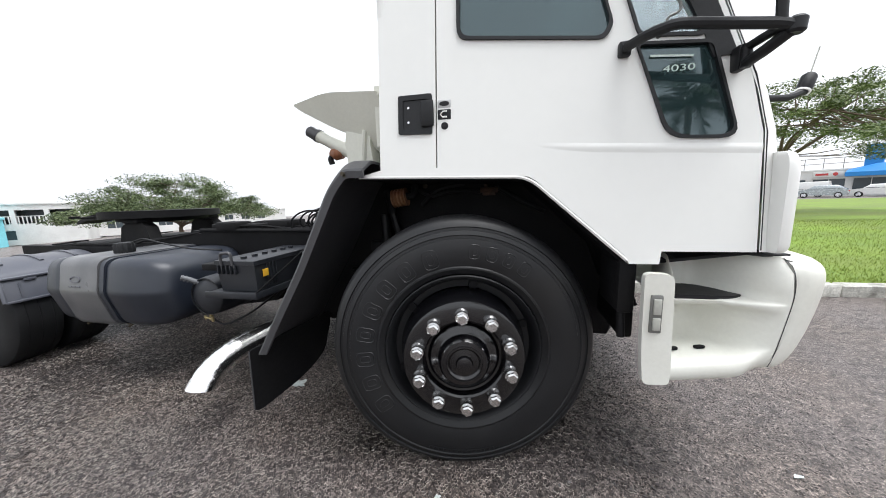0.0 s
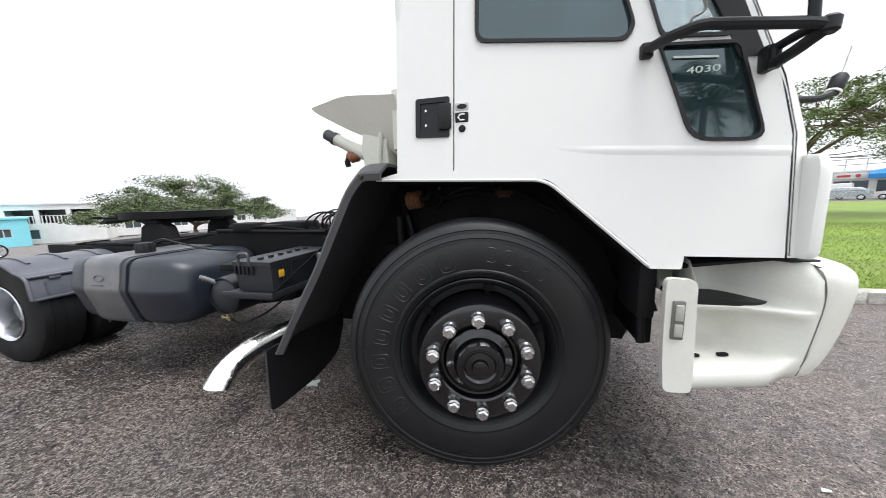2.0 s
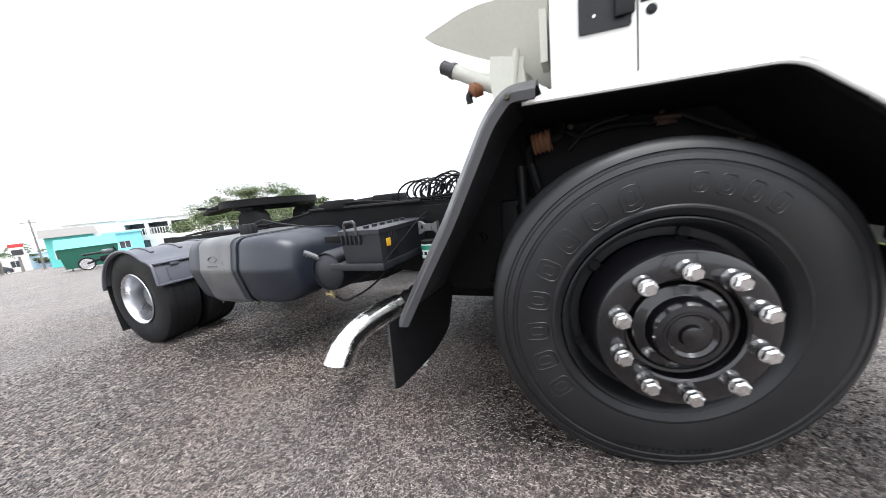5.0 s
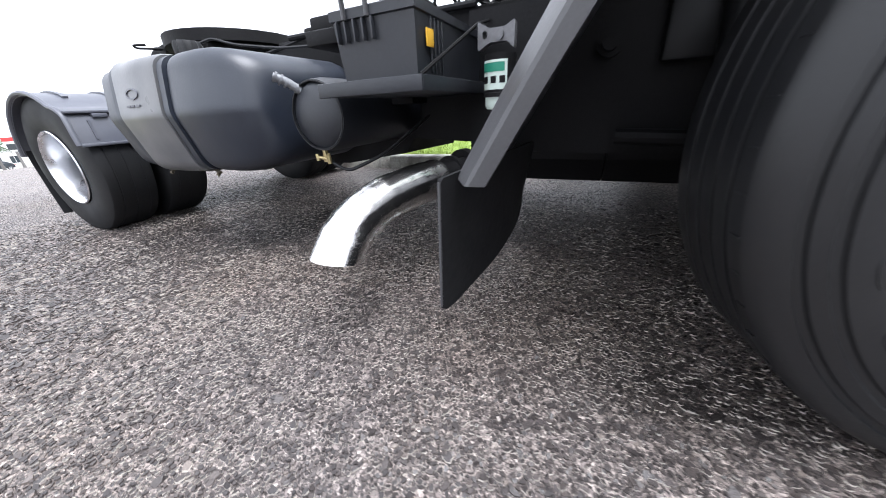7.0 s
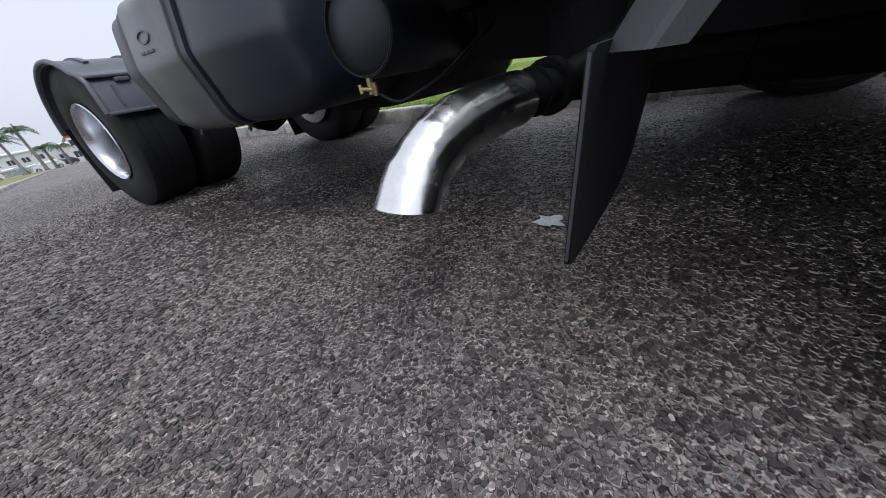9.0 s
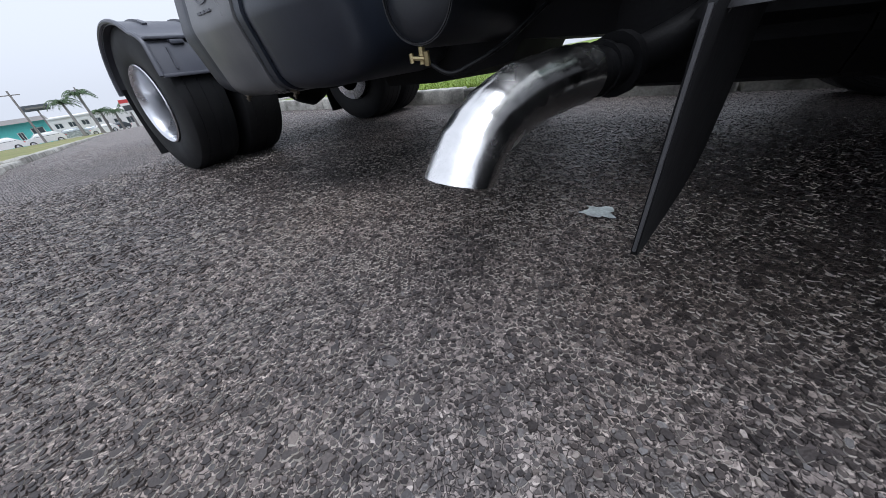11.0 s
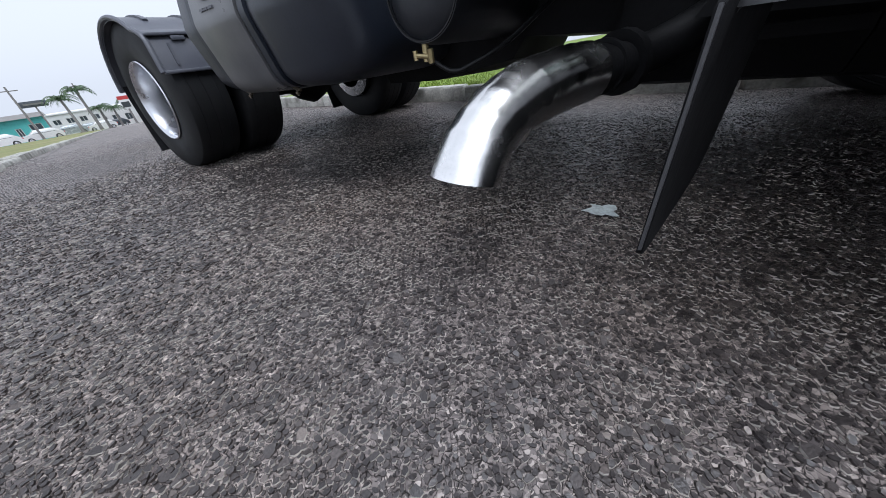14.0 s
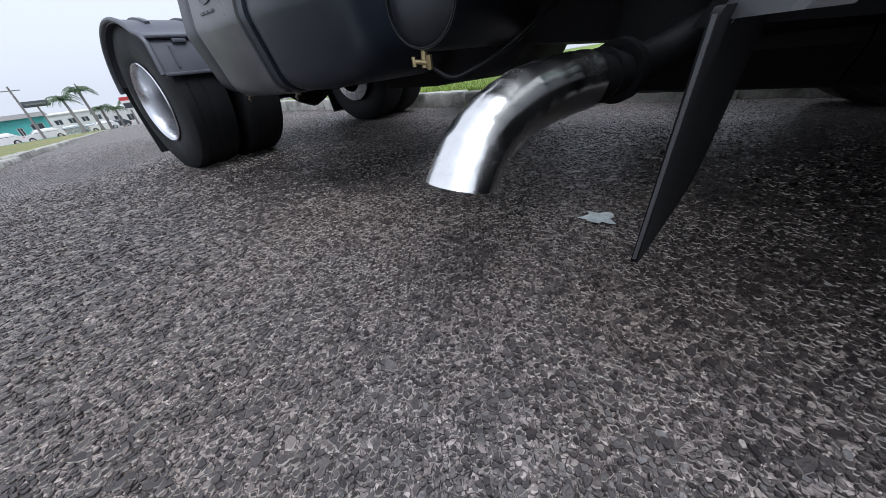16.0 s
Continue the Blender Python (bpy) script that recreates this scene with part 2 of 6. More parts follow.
OLDRUST = material("dark_rusty_steel", (0.07, 0.038, 0.025), 0.7, vary=0.4, scale=30, bump=0.4, dirt=(0.01, 0.01, 0.01), dirt_amount=0.8)
TANHOSE = material("tan_rubber_hose", (0.34, 0.17, 0.09), 0.45, vary=0.3, bump=0.3, dirt=(0.08, 0.05, 0.03), dirt_amount=0.6)
CAST = material("dull_cast_alloy", (0.20, 0.20, 0.21), 0.55, metal=0.5, vary=0.2, bump=0.3, dirt=(0.08, 0.08, 0.08), dirt_amount=0.6)
LENS = material("clear_lamp_lens", (0.42, 0.42, 0.38), 0.12, vary=0.1, bump=0.05)
GREYM = material("smoked_lens", (0.16, 0.16, 0.15), 0.2, vary=0.1, bump=0.05)
SEAT = material("dark_cab_trim", (0.03, 0.035, 0.04), 0.7, vary=0.2)
GLASS = glass_dark("tinted_window_glass", (0.03, 0.055, 0.058))
CLEAR = glass_dark("clear_cab_glass", (0.82, 0.93, 0.95), 0.0, 1.0, 1.45)
TEXTM = material("pale_green_marking", (0.62, 0.72, 0.66), 0.6, vary=0.05, bump=0)
BATT = material("scuffed_battery_plastic", (0.014, 0.016, 0.021), 0.44, vary=0.25, fine=120, bump=0.12, dirt=(0.045, 0.046, 0.050), dirt_amount=0.4)



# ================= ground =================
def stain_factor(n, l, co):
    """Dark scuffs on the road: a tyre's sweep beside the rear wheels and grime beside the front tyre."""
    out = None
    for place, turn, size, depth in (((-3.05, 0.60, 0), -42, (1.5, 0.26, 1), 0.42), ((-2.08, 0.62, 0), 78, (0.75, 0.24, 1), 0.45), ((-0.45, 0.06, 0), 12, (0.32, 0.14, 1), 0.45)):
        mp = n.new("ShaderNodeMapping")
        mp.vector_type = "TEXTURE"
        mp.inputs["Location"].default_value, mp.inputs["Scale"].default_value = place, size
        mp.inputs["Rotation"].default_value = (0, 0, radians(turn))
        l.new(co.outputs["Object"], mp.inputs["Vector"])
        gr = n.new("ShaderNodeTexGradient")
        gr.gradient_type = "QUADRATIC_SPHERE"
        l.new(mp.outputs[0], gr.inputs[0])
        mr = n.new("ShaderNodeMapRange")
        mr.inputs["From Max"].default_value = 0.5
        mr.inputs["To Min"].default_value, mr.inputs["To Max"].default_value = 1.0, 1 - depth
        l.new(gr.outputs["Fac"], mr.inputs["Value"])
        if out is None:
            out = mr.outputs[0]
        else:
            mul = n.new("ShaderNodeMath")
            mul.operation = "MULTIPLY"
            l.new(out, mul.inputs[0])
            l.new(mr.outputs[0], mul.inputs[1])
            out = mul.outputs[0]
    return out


def asphalt():
    """Worn asphalt: flat dark stones of many sizes, dark cracks round them and pale dusty grit between."""
    m = bpy.data.materials.new("worn_asphalt")
    m.use_nodes = True
    n, l = m.node_tree.nodes, m.node_tree.links
    p = n["Principled BSDF"]
    co = n.new("ShaderNodeTexCoord")

    def noise(scale, detail):
        t = n.new("ShaderNodeTexNoise")
        t.inputs["Scale"].default_value, t.inputs["Detail"].default_value = scale, detail
        l.new(co.outputs["Object"], t.inputs["Vector"])
        return t

    def span(src, a, b, c=0.0, d=1.0):
        t = n.new("ShaderNodeMapRange")
        for k, v in (("From Min", a), ("From Max", b), ("To Min", c), ("To Max", d)):
            t.inputs[k].default_value = v
        l.new(src, t.inputs["Value"])
        return t.outputs[0]

    def calc(op, a, b):
        t = n.new("ShaderNodeMath")
        t.operation = op
        for k, v in enumerate((a, b)):
            if isinstance(v, (int, float)):
                t.inputs[k].default_value = v
            else:
                l.new(v, t.inputs[k])
        return t.outputs[0]

    def ramp(src, stops):
        t = n.new("ShaderNodeValToRGB")
        e = t.color_ramp.elements
        e[0].position, e[0].color = stops[0][0], (*stops[0][1], 1)
        e[1].position, e[1].color = stops[-1][0], (*stops[-1][1], 1)
        for pos, c in stops[1:-1]:
            e.new(pos).color = (*c, 1)
        l.new(src, t.inputs[0])
        return t.outputs[0]

    def mix(f, a, b):
        t = n.new("ShaderNodeMix")
        t.data_type = "RGBA"
        l.new(f, t.inputs["Factor"])
        for k, v in ((6, a), (7, b)):
            if isinstance(v, tuple):
                t.inputs[k].default_value = (*v, 1)
            else:
                l.new(v, t.inputs[k])
        return t.outputs[2]

    warp = noise(75, 2)
    add = n.new("ShaderNodeMixRGB")
    add.blend_type, add.inputs[0].default_value = "LINEAR_LIGHT", 0.010
    l.new(co.outputs["Object"], add.inputs[1])
    l.new(warp.outputs["Color"], add.inputs[2])

    def cells(scale, feature="F1"):
        t = n.new("ShaderNodeTexVoronoi")
        t.feature = feature
        t.inputs["Scale"].default_value = scale
        l.new(add.outputs[0], t.inputs["Vector"])
        return t

    stones, gap, grit = cells(82), cells(82, "DISTANCE_TO_EDGE"), cells(200)
    sep = n.new("ShaderNodeSeparateColor")
    l.new(stones.outputs["Color"], sep.inputs[0])
    sepg = n.new("ShaderNodeSeparateColor")
    l.new(grit.outputs["Color"], sepg.inputs[0])
    stone_c = ramp(sep.outputs[0], [(0.0, (0.074, 0.068, 0.070)), (0.5, (0.108, 0.100, 0.102)), (0.9, (0.150, 0.138, 0.138)), (1.0, (0.23, 0.215, 0.21))])
    grit_c = ramp(sepg.outputs[0], [(0.0, (0.07, 0.065, 0.063)), (0.35, (0.19, 0.175, 0.17)), (0.75, (0.34, 0.315, 0.30)), (0.93, (0.48, 0.455, 0.43)), (1.0, (0.68, 0.65, 0.61))])
    # how wide the gritty joints are, place by place
    loose = span(noise(16, 3).outputs["Fac"], 0.36, 0.66, 0.12, 0.50)
    on = span(calc("SUBTRACT", gap.outputs["Distance"], loose), -0.02, 0.02)
    crack = span(gap.outputs["Distance"], 0.0, 0.055)
    edge = span(calc("ABSOLUTE", calc("SUBTRACT", gap.outputs["Distance"], loose), 0.0), 0.0, 0.05, 0.35, 1.0)
    base = mix(on, grit_c, stone_c)
    base = mix(calc("MULTIPLY", crack, edge), (0.024, 0.022, 0.023), base)
    # brown dust and darker wear in broad patches
    brown = span(noise(1.3, 5).outputs["Fac"], 0.40, 0.66, 0.0, 1.0)
    tint = mix(brown, (0.95, 0.875, 0.855), (0.99, 0.875, 0.80))
    mul = n.new("ShaderNodeVectorMath")
    mul.operation = "MULTIPLY"
    l.new(base, mul.inputs[0])
    l.new(tint, mul.inputs[1])
    sc = n.new("ShaderNodeVectorMath")
    sc.operation = "SCALE"
    l.new(mul.outputs[0], sc.inputs[0])
    worn = span(noise(0.7, 6).outputs["Fac"], 0.3, 0.7, 0.64, 0.89)
    fleck = span(noise(34, 4).outputs["Fac"], 0.36, 0.64, 0.80, 1.20)
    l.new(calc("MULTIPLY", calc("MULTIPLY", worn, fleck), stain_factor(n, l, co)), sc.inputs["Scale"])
    l.new(sc.outputs[0], p.inputs["Base Color"])
    p.inputs["Roughness"].default_value = 0.44
    p.inputs["Specular IOR Level"].default_value = 0.5
    high = calc("ADD", calc("MULTIPLY", on, 0.8), calc("MULTIPLY", sepg.outputs[1], 0.45))
    high = calc("ADD", calc("MULTIPLY", high, crack), calc("MULTIPLY", sep.outputs[1], 0.35))
    bp = n.new("ShaderNodeBump")
    bp.inputs["Strength"].default_value, bp.inputs["Distance"].default_value = 1.0, 0.006
    l.new(high, bp.inputs["Height"])
    l.new(bp.outputs[0], p.inputs["Normal"])
    return m


def stone_material():
    m = bpy.data.materials.new("road_stone")
    m.use_nodes = True
    n, l = m.node_tree.nodes, m.node_tree.links
    p = n["Principled BSDF"]
    g = n.new("ShaderNodeNewGeometry")
    co = n.new("ShaderNodeTexCoord")
    r = n.new("ShaderNodeValToRGB")
    e = r.color_ramp.elements
    e[0].color, e[1].color = (0.034, 0.032, 0.033, 1), (0.24, 0.225, 0.205, 1)
    e.new(0.5).color = (0.050, 0.047, 0.047, 1)
    e.new(0.90).color = (0.076, 0.070, 0.068, 1)
    e.new(0.97).color = (0.14, 0.129, 0.122, 1)
    l.new(g.outputs["Random Per Island"], r.inputs[0])
    t = n.new("ShaderNodeTexNoise")
    t.inputs["Scale"].default_value, t.inputs["Detail"].default_value = 320, 3
    l.new(co.outputs["Object"], t.inputs["Vector"])
    mr = n.new("ShaderNodeMapRange")
    for k, v in (("From Min", 0.3), ("From Max", 0.7), ("To Min", 0.72), ("To Max", 1.3)):
        mr.inputs[k].default_value = v
    l.new(t.outputs["Fac"], mr.inputs["Value"])
    big = n.new("ShaderNodeTexNoise")
    big.inputs["Scale"].default_value, big.inputs["Detail"].default_value = 1.3, 5
    l.new(co.outputs["Object"], big.inputs["Vector"])
    bm = n.new("ShaderNodeMapRange")
    bm.inputs["From Min"].default_value, bm.inputs["From Max"].default_value = 0.40, 0.66
    l.new(big.outputs["Fac"], bm.inputs["Value"])
    tint = n.new("ShaderNodeMix")
    tint.data_type = "RGBA"
    tint.inputs[6].default_value, tint.inputs[7].default_value = (0.95, 0.875, 0.855, 1), (0.99, 0.875, 0.80, 1)
    l.new(bm.outputs[0], tint.inputs["Factor"])
    mul = n.new("ShaderNodeVectorMath")
    mul.operation = "MULTIPLY"
    l.new(r.outputs[0], mul.inputs[0])
    l.new(tint.outputs[2], mul.inputs[1])
    sc = n.new("ShaderNodeVectorMath")
    sc.operation = "SCALE"
    l.new(mul.outputs[0], sc.inputs[0])
    both = n.new("ShaderNodeMath")
    both.operation = "MULTIPLY"
    l.new(mr.outputs[0], both.inputs[0])
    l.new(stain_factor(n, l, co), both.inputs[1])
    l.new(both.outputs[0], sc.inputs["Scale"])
    l.new(sc.outputs[0], p.inputs["Base Color"])
    p.inputs["Roughness"].default_value = 0.33
    bp = n.new("ShaderNodeBump")
    bp.inputs["Strength"].default_value, bp.inputs["Distance"].default_value = 0.5, 0.002
    l.new(t.outputs["Fac"], bp.inputs["Height"])
    l.new(bp.outputs[0], p.inputs["Normal"])
    return m


ASPHALT = asphalt()
GRASS = material("mown_grass", (0.15, 0.23, 0.025), 0.8, vary=0.5, scale=0.7, fine=26, bump=0.6, dirt=(0.17, 0.16, 0.05), dirt_amount=0.5)
VERGE = material("dry_verge_grass", (0.17, 0.18, 0.06), 0.85, vary=0.4, scale=0.8, fine=30, bump=0.5, dirt=(0.30, 0.25, 0.13), dirt_amount=0.7)
KERB = material("weathered_kerb_concrete", (0.48, 0.47, 0.43), 0.85, vary=0.4, scale=11, fine=60, bump=1.0, dirt=(0.075, 0.072, 0.055), dirt_amount=0.75, rand=0.15)

FALL_X, FALL = -5.5, 0.060          # behind the truck the street runs gently downhill


def ground_z(x):
    return FALL * min(0.0, x - FALL_X)


b = B()
rows = [[(x, y, ground_z(x)) for y in (-900, -60, 0, 60, 900)] for x in (-900, -60, FALL_X, 0, 60, 900)]
loft(b, rows, closed=False, caps=False)
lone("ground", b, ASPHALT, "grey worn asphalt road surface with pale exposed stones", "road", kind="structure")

KERB_Y, KERB_SLOPE = 2.44, 0.05


def kerb_at(x):
    return KERB_Y + KERB_SLOPE * x


b = B()
loft(b, [[(x, kerb_at(x) + 0.13, ground_z(x) - 0.1), (x, kerb_at(x) + 0.13, ground_z(x) + 0.115), (x, 34, ground_z(x) + 0.115), (x, 34, ground_z(x) - 0.1)] for x in (-7.5, FALL_X, 60)])
lone("grass_lawn", b, GRASS, "bright green mown lawn behind the kerb", "lawn", kind="structure")

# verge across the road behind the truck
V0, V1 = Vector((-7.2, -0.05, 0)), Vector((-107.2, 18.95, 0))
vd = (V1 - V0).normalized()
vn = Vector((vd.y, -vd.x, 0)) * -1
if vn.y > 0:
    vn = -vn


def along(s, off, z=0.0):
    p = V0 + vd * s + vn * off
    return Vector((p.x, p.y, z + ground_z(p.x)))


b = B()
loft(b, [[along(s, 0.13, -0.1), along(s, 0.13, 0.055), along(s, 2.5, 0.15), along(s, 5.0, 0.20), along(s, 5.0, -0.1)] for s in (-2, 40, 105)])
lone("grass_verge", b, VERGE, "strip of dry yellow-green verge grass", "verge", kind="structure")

# ================= truck =================
truck = thing("truck", (-1.6, 1.2, 0), "white tractor truck with black chassis parked on asphalt beside a kerb", "truck")
FX, FZ, FR = 0.0, 0.488, 0.497          # front wheel
RX, RZ, RR = -3.73, 0.455, 0.46        # rear axle


def rear_seat(x, y, z):
    return (-3.28 + 0.82 * (x - RX), 1.2 + 0.86 * (y - 1.2), 0.785 * z)


def guard_seat(x, y, z):
    return (-3.27 + 0.76 * (x - RX), 1.2 + 0.84 * (y - 1.2), 0.75 * z)


def filter_seat(x, y, z):
    return (-0.93 + 0.82 * (x + 0.995), 0.47 + 0.82 * (y - 0.46), 0.53 + 0.62 * (z - 0.536))


def filler_seat(x, y, z):
    return (-0.42 + 0.88 * (x + 0.42), y, 1.20 + 0.80 * (z - 1.20))


def coupling_seat(x, y, z):
    return (-3.15 + 0.80 * (x - RX), 1.2 + 0.90 * (y - 1.2), 0.895 * z)


def tank_seat(x, y, z):
    return (-2.55 + 0.83 * (x + 2.785), y + 0.10, 0.375 + 0.88 * (z - 0.425))


def battery_seat(x, y, z):
    return (-1.055 + 0.72 * (x + 1.106), y, z - 0.05)


def air_seat(x, y, z):
    return (x + 0.04, y + 0.08, z - 0.035)


def deck_seat(x, y, z):
    return (x + 0.11, y, z - 0.115)


def cab_seat(x, y, z):
    """The cab's nose reaches a little further forward, its sill sits a little lower."""
    return (x + 0.10 * max(0.0, x - 0.35), y, z - 0.028 * min(1.0, max(0.0, (1.80 - z) / 0.20)) - 0.03 * min(1.0, max(0.0, (0.88 - z) / 0.36)))


def tyre_profile(y0, w, R, bead=0.288):
    s = [(bead, 0.030), (bead + 0.006, 0.016), (bead + 0.022, 0.007), (bead + 0.026, 0.003), (bead + 0.032, 0.003), (bead + 0.036, 0.006),
         (R - 0.15, 0.0), (R - 0.10, -0.001), (R - 0.075, 0.004), (R - 0.073, 0.009), (R - 0.064, 0.010), (R - 0.061, 0.007), (R - 0.046, 0.013),
         (R - 0.044, 0.019), (R - 0.036, 0.021), (R - 0.033, 0.017), (R - 0.018, 0.024), (R - 0.008, 0.034), (R - 0.001, 0.048)]
    left = [(r, y0 + d) for r, d in s]
    tread, n = [], 4
    y = y0 + 0.052
    land = (w - 0.104 - n * 0.010) / (n + 1)
    for i in range(n + 1):
        tread += [(R, y), (R, y + land)]
        y += land
        if i < n:
            tread += [(R - 0.013, y + 0.002), (R - 0.013, y + 0.008)]
            y += 0.010
    right = [(r, y0 + w - d) for r, d in reversed(s)]
    return left + tread + right


def worn_profile(y0, w, R, bead):
    s = [(bead, 0.030), (bead + 0.006, 0.014), (bead + 0.024, 0.005), (R - 0.12, 0.0), (R - 0.07, 0.001), (R - 0.040, 0.008), (R - 0.018, 0.014), (R - 0.006, 0.020), (R, 0.030)]
    mid = []
    for k in (1, 2, 3):
        y = y0 + w * k / 4
        mid += [(R + 0.002, y - 0.004), (R - 0.001, y - 0.002), (R - 0.001, y + 0.002), (R + 0.002, y + 0.004)]
    return [(r, y0 + d) for r, d in s] + mid + [(r, y0 + w - d) for r, d in reversed(s)]


def tyre(parent, c, y0, w, R, mat, letters=False, name="tyre", label=""):
    b = B()
    lathe(b, tyre_profile(y0, w, R, 0.288) if R > 0.48 else worn_profile(y0, w, R, 0.240), c, 112, close=True)
    if letters:
        # raised maker's marks, kept as plain outlines
        def mark(a, r, w, h):
            m = Matrix.Translation((c[0] + r * math.cos(a), y0 + 0.0005, c[1] + r * math.sin(a))) @ Matrix.Rotation(-(a - math.pi / 2), 4, "Y")
            loop = smooth_loop([(-w, -h), (w, -h), (w, h), (-w, h)], w * 0.7, 3)
            tube(b, [m @ Vector((p.x, 0, p.y)) for p in loop], 0.0022, 4, closed=True)
            loop = smooth_loop([(-w * 0.45, -h * 0.55), (w * 0.45, -h * 0.55), (w * 0.45, h * 0.55), (-w * 0.45, h * 0.55)], w * 0.4, 3)
            tube(b, [m @ Vector((p.x, 0, p.y)) for p in loop], 0.0018, 4, closed=True)

        for k in range(8):
            mark(radians(214 - k * 15.2), 0.366, 0.027, 0.034)
        for k in range(4):
            mark(radians(83 - k * 9.5), 0.378, 0.019, 0.025)
        for k in range(14):
            a = radians(285 - k * 2.6)
            mk = B()
            box(mk, (-0.005, -0.003, -0.006), (0.005, 0.003, 0.006))
            m = Matrix.Translation((c[0] + 0.415 * math.cos(a), y0 + 0.001, c[1] + 0.415 * math.sin(a))) @ Matrix.Rotation(-(a - math.pi / 2), 4, "Y")
            join(b, mk, m)
    # shoulder sipes
    for k in range(56 if R > 0.48 else 0):
        a = 2 * math.pi * k / 56
        mk = B()
        box(mk, (-0.0012, 0.0, -0.002), (0.0012, 0.018, 0.0012))
        m = Matrix.Translation((c[0] + (R + 0.0005) * math.cos(a), y0 + 0.052, c[1] + (R + 0.0005) * math.sin(a))) @ Matrix.Rotation(-(a - math.pi / 2), 4, "Y")
        join(b, mk, m)
    return part(name, b, mat, parent, label, 30)


def wheel_nut(parent, x, z, y0, dy):
    b = B()
    s = 1 if dy > 0 else -1
    lathe(b, [(0, y0), (0.0245, y0), (0.0245, y0 - s * 0.004), (0.0205, y0 - s * 0.010), (0.0205, y0 - s * 0.026), (0.0225, y0 - s * 0.029), (0.0225, y0 - s * 0.033), (0, y0 - s * 0.034)], (x, z), 18)
    hexa = B()
    ring = [(x + 0.0205 * math.cos(k * math.pi / 3 + 0.3), z + 0.0205 * math.sin(k * math.pi / 3 + 0.3)) for k in range(6)]
    tip = [(x + 0.0155 * math.cos(k * math.pi / 3 + 0.3), z + 0.0155 * math.sin(k * math.pi / 3 + 0.3)) for k in range(6)]
    loft(hexa, [[(p[0], y0 - s * 0.030, p[1]) for p in ring], [(p[0], y0 - s * 0.046, p[1]) for p in ring], [(p[0], y0 - s * 0.051, p[1]) for p in tip]])
    join(b, hexa)
    return part("wheel_nut", b, NUTM, parent, "chrome wheel nut")


def front_wheel(side):
    """side 1: the near wheel; -1: the far one, mirrored about the truck's middle."""
    f = (lambda y: y) if side > 0 else (lambda y: 2.4 - y)
    c = (FX, FZ)
    out = 0.035            # the disc stands out a little from the tyre
    b = B()
    prof = [(0.235, 0.085), (0.224, 0.060), (0.218, 0.012), (0.213, 0.002), (0.204, -0.002), (0.146, -0.002), (0.140, 0.004), (0.136, 0.028), (0.128, 0.030), (0.122, 0.020), (0.116, 0.016),
            (0.098, 0.014), (0.092, 0.010), (0.088, -0.014), (0.080, -0.026), (0.058, -0.030), (0.054, -0.026), (0.050, -0.022), (0.030, -0.026), (0.026, -0.036), (0.012, -0.040), (0, -0.041)]
    lathe(b, [(r, f(y - out * (1 if r < 0.22 else 0.5))) for r, y in prof], c, 72)
    w = part("wheel", b, SATIN, truck, "gloss black steel wheel", 28)
    b = B()
    lathe(b, [(r, f(y)) for r, y in ((0.2, 0.20), (0.262, 0.19), (0.268, 0.06), (0.280, 0.044), (0.288, 0.038), (0.291, 0.030), (0.287, 0.026), (0.281, 0.030), (0.272, 0.042), (0.258, 0.085), (0.234, 0.086))], c, 72)
    part("rim", b, BLACK, w, "matt black wheel rim", 28)
    tyre(w, c, f(0.02) if side > 0 else f(0.30), 0.28, FR, RUBBER, side > 0)
    b = B()
    lathe(b, [(r, f(y)) for r, y in ((0.06, 0.10), (0.185, 0.10), (0.200, 0.115), (0.205, 0.15), (0.205, 0.29), (0.06, 0.30))], c, 48)
    part("brake_drum", b, DARK, w)
    if side > 0:
        for k in range(10):
            a = radians(92 + 36 * k)
            wheel_nut(w, c[0] + 0.1675 * math.cos(a), c[1] + 0.1675 * math.sin(a), -0.001 - out, 1)
        for k in range(6):     # hand holes in the disc
            a = radians(20 + 60 * k)
            h = B()
            lathe(h, [(0, 0.0), (0.016, 0.0), (0.018, 0.004)], (c[0] + 0.246 * math.cos(a), c[1] + 0.246 * math.sin(a)), 14)
            bmesh.ops.translate(h, verts=h.verts, vec=(0, 0.074, 0))
            part("hand_hole", h, DARK, w)
        h = B()
        lathe(h, [(0.062, 0.0), (0.062, -0.006), (0.066, -0.006), (0.066, 0.0)], c, 40)
        bmesh.ops.translate(h, verts=h.verts, vec=(0, -0.026 - out, 0))
        part("hub_ring", h, SATIN, w)
    return w


def steer(w, y):
    """Front wheels stand turned a little on their pivots."""
    m = Matrix.Translation((FX - 0.026, y, 0)) @ Matrix.Rotation(radians(11), 4, "Z") @ Matrix.Translation((-FX, -y, 0))
    for ob in [w] + list(w.children):
        ob.data.transform(m)


steer(front_wheel(1), 0.16)
steer(front_wheel(-1), 2.24)


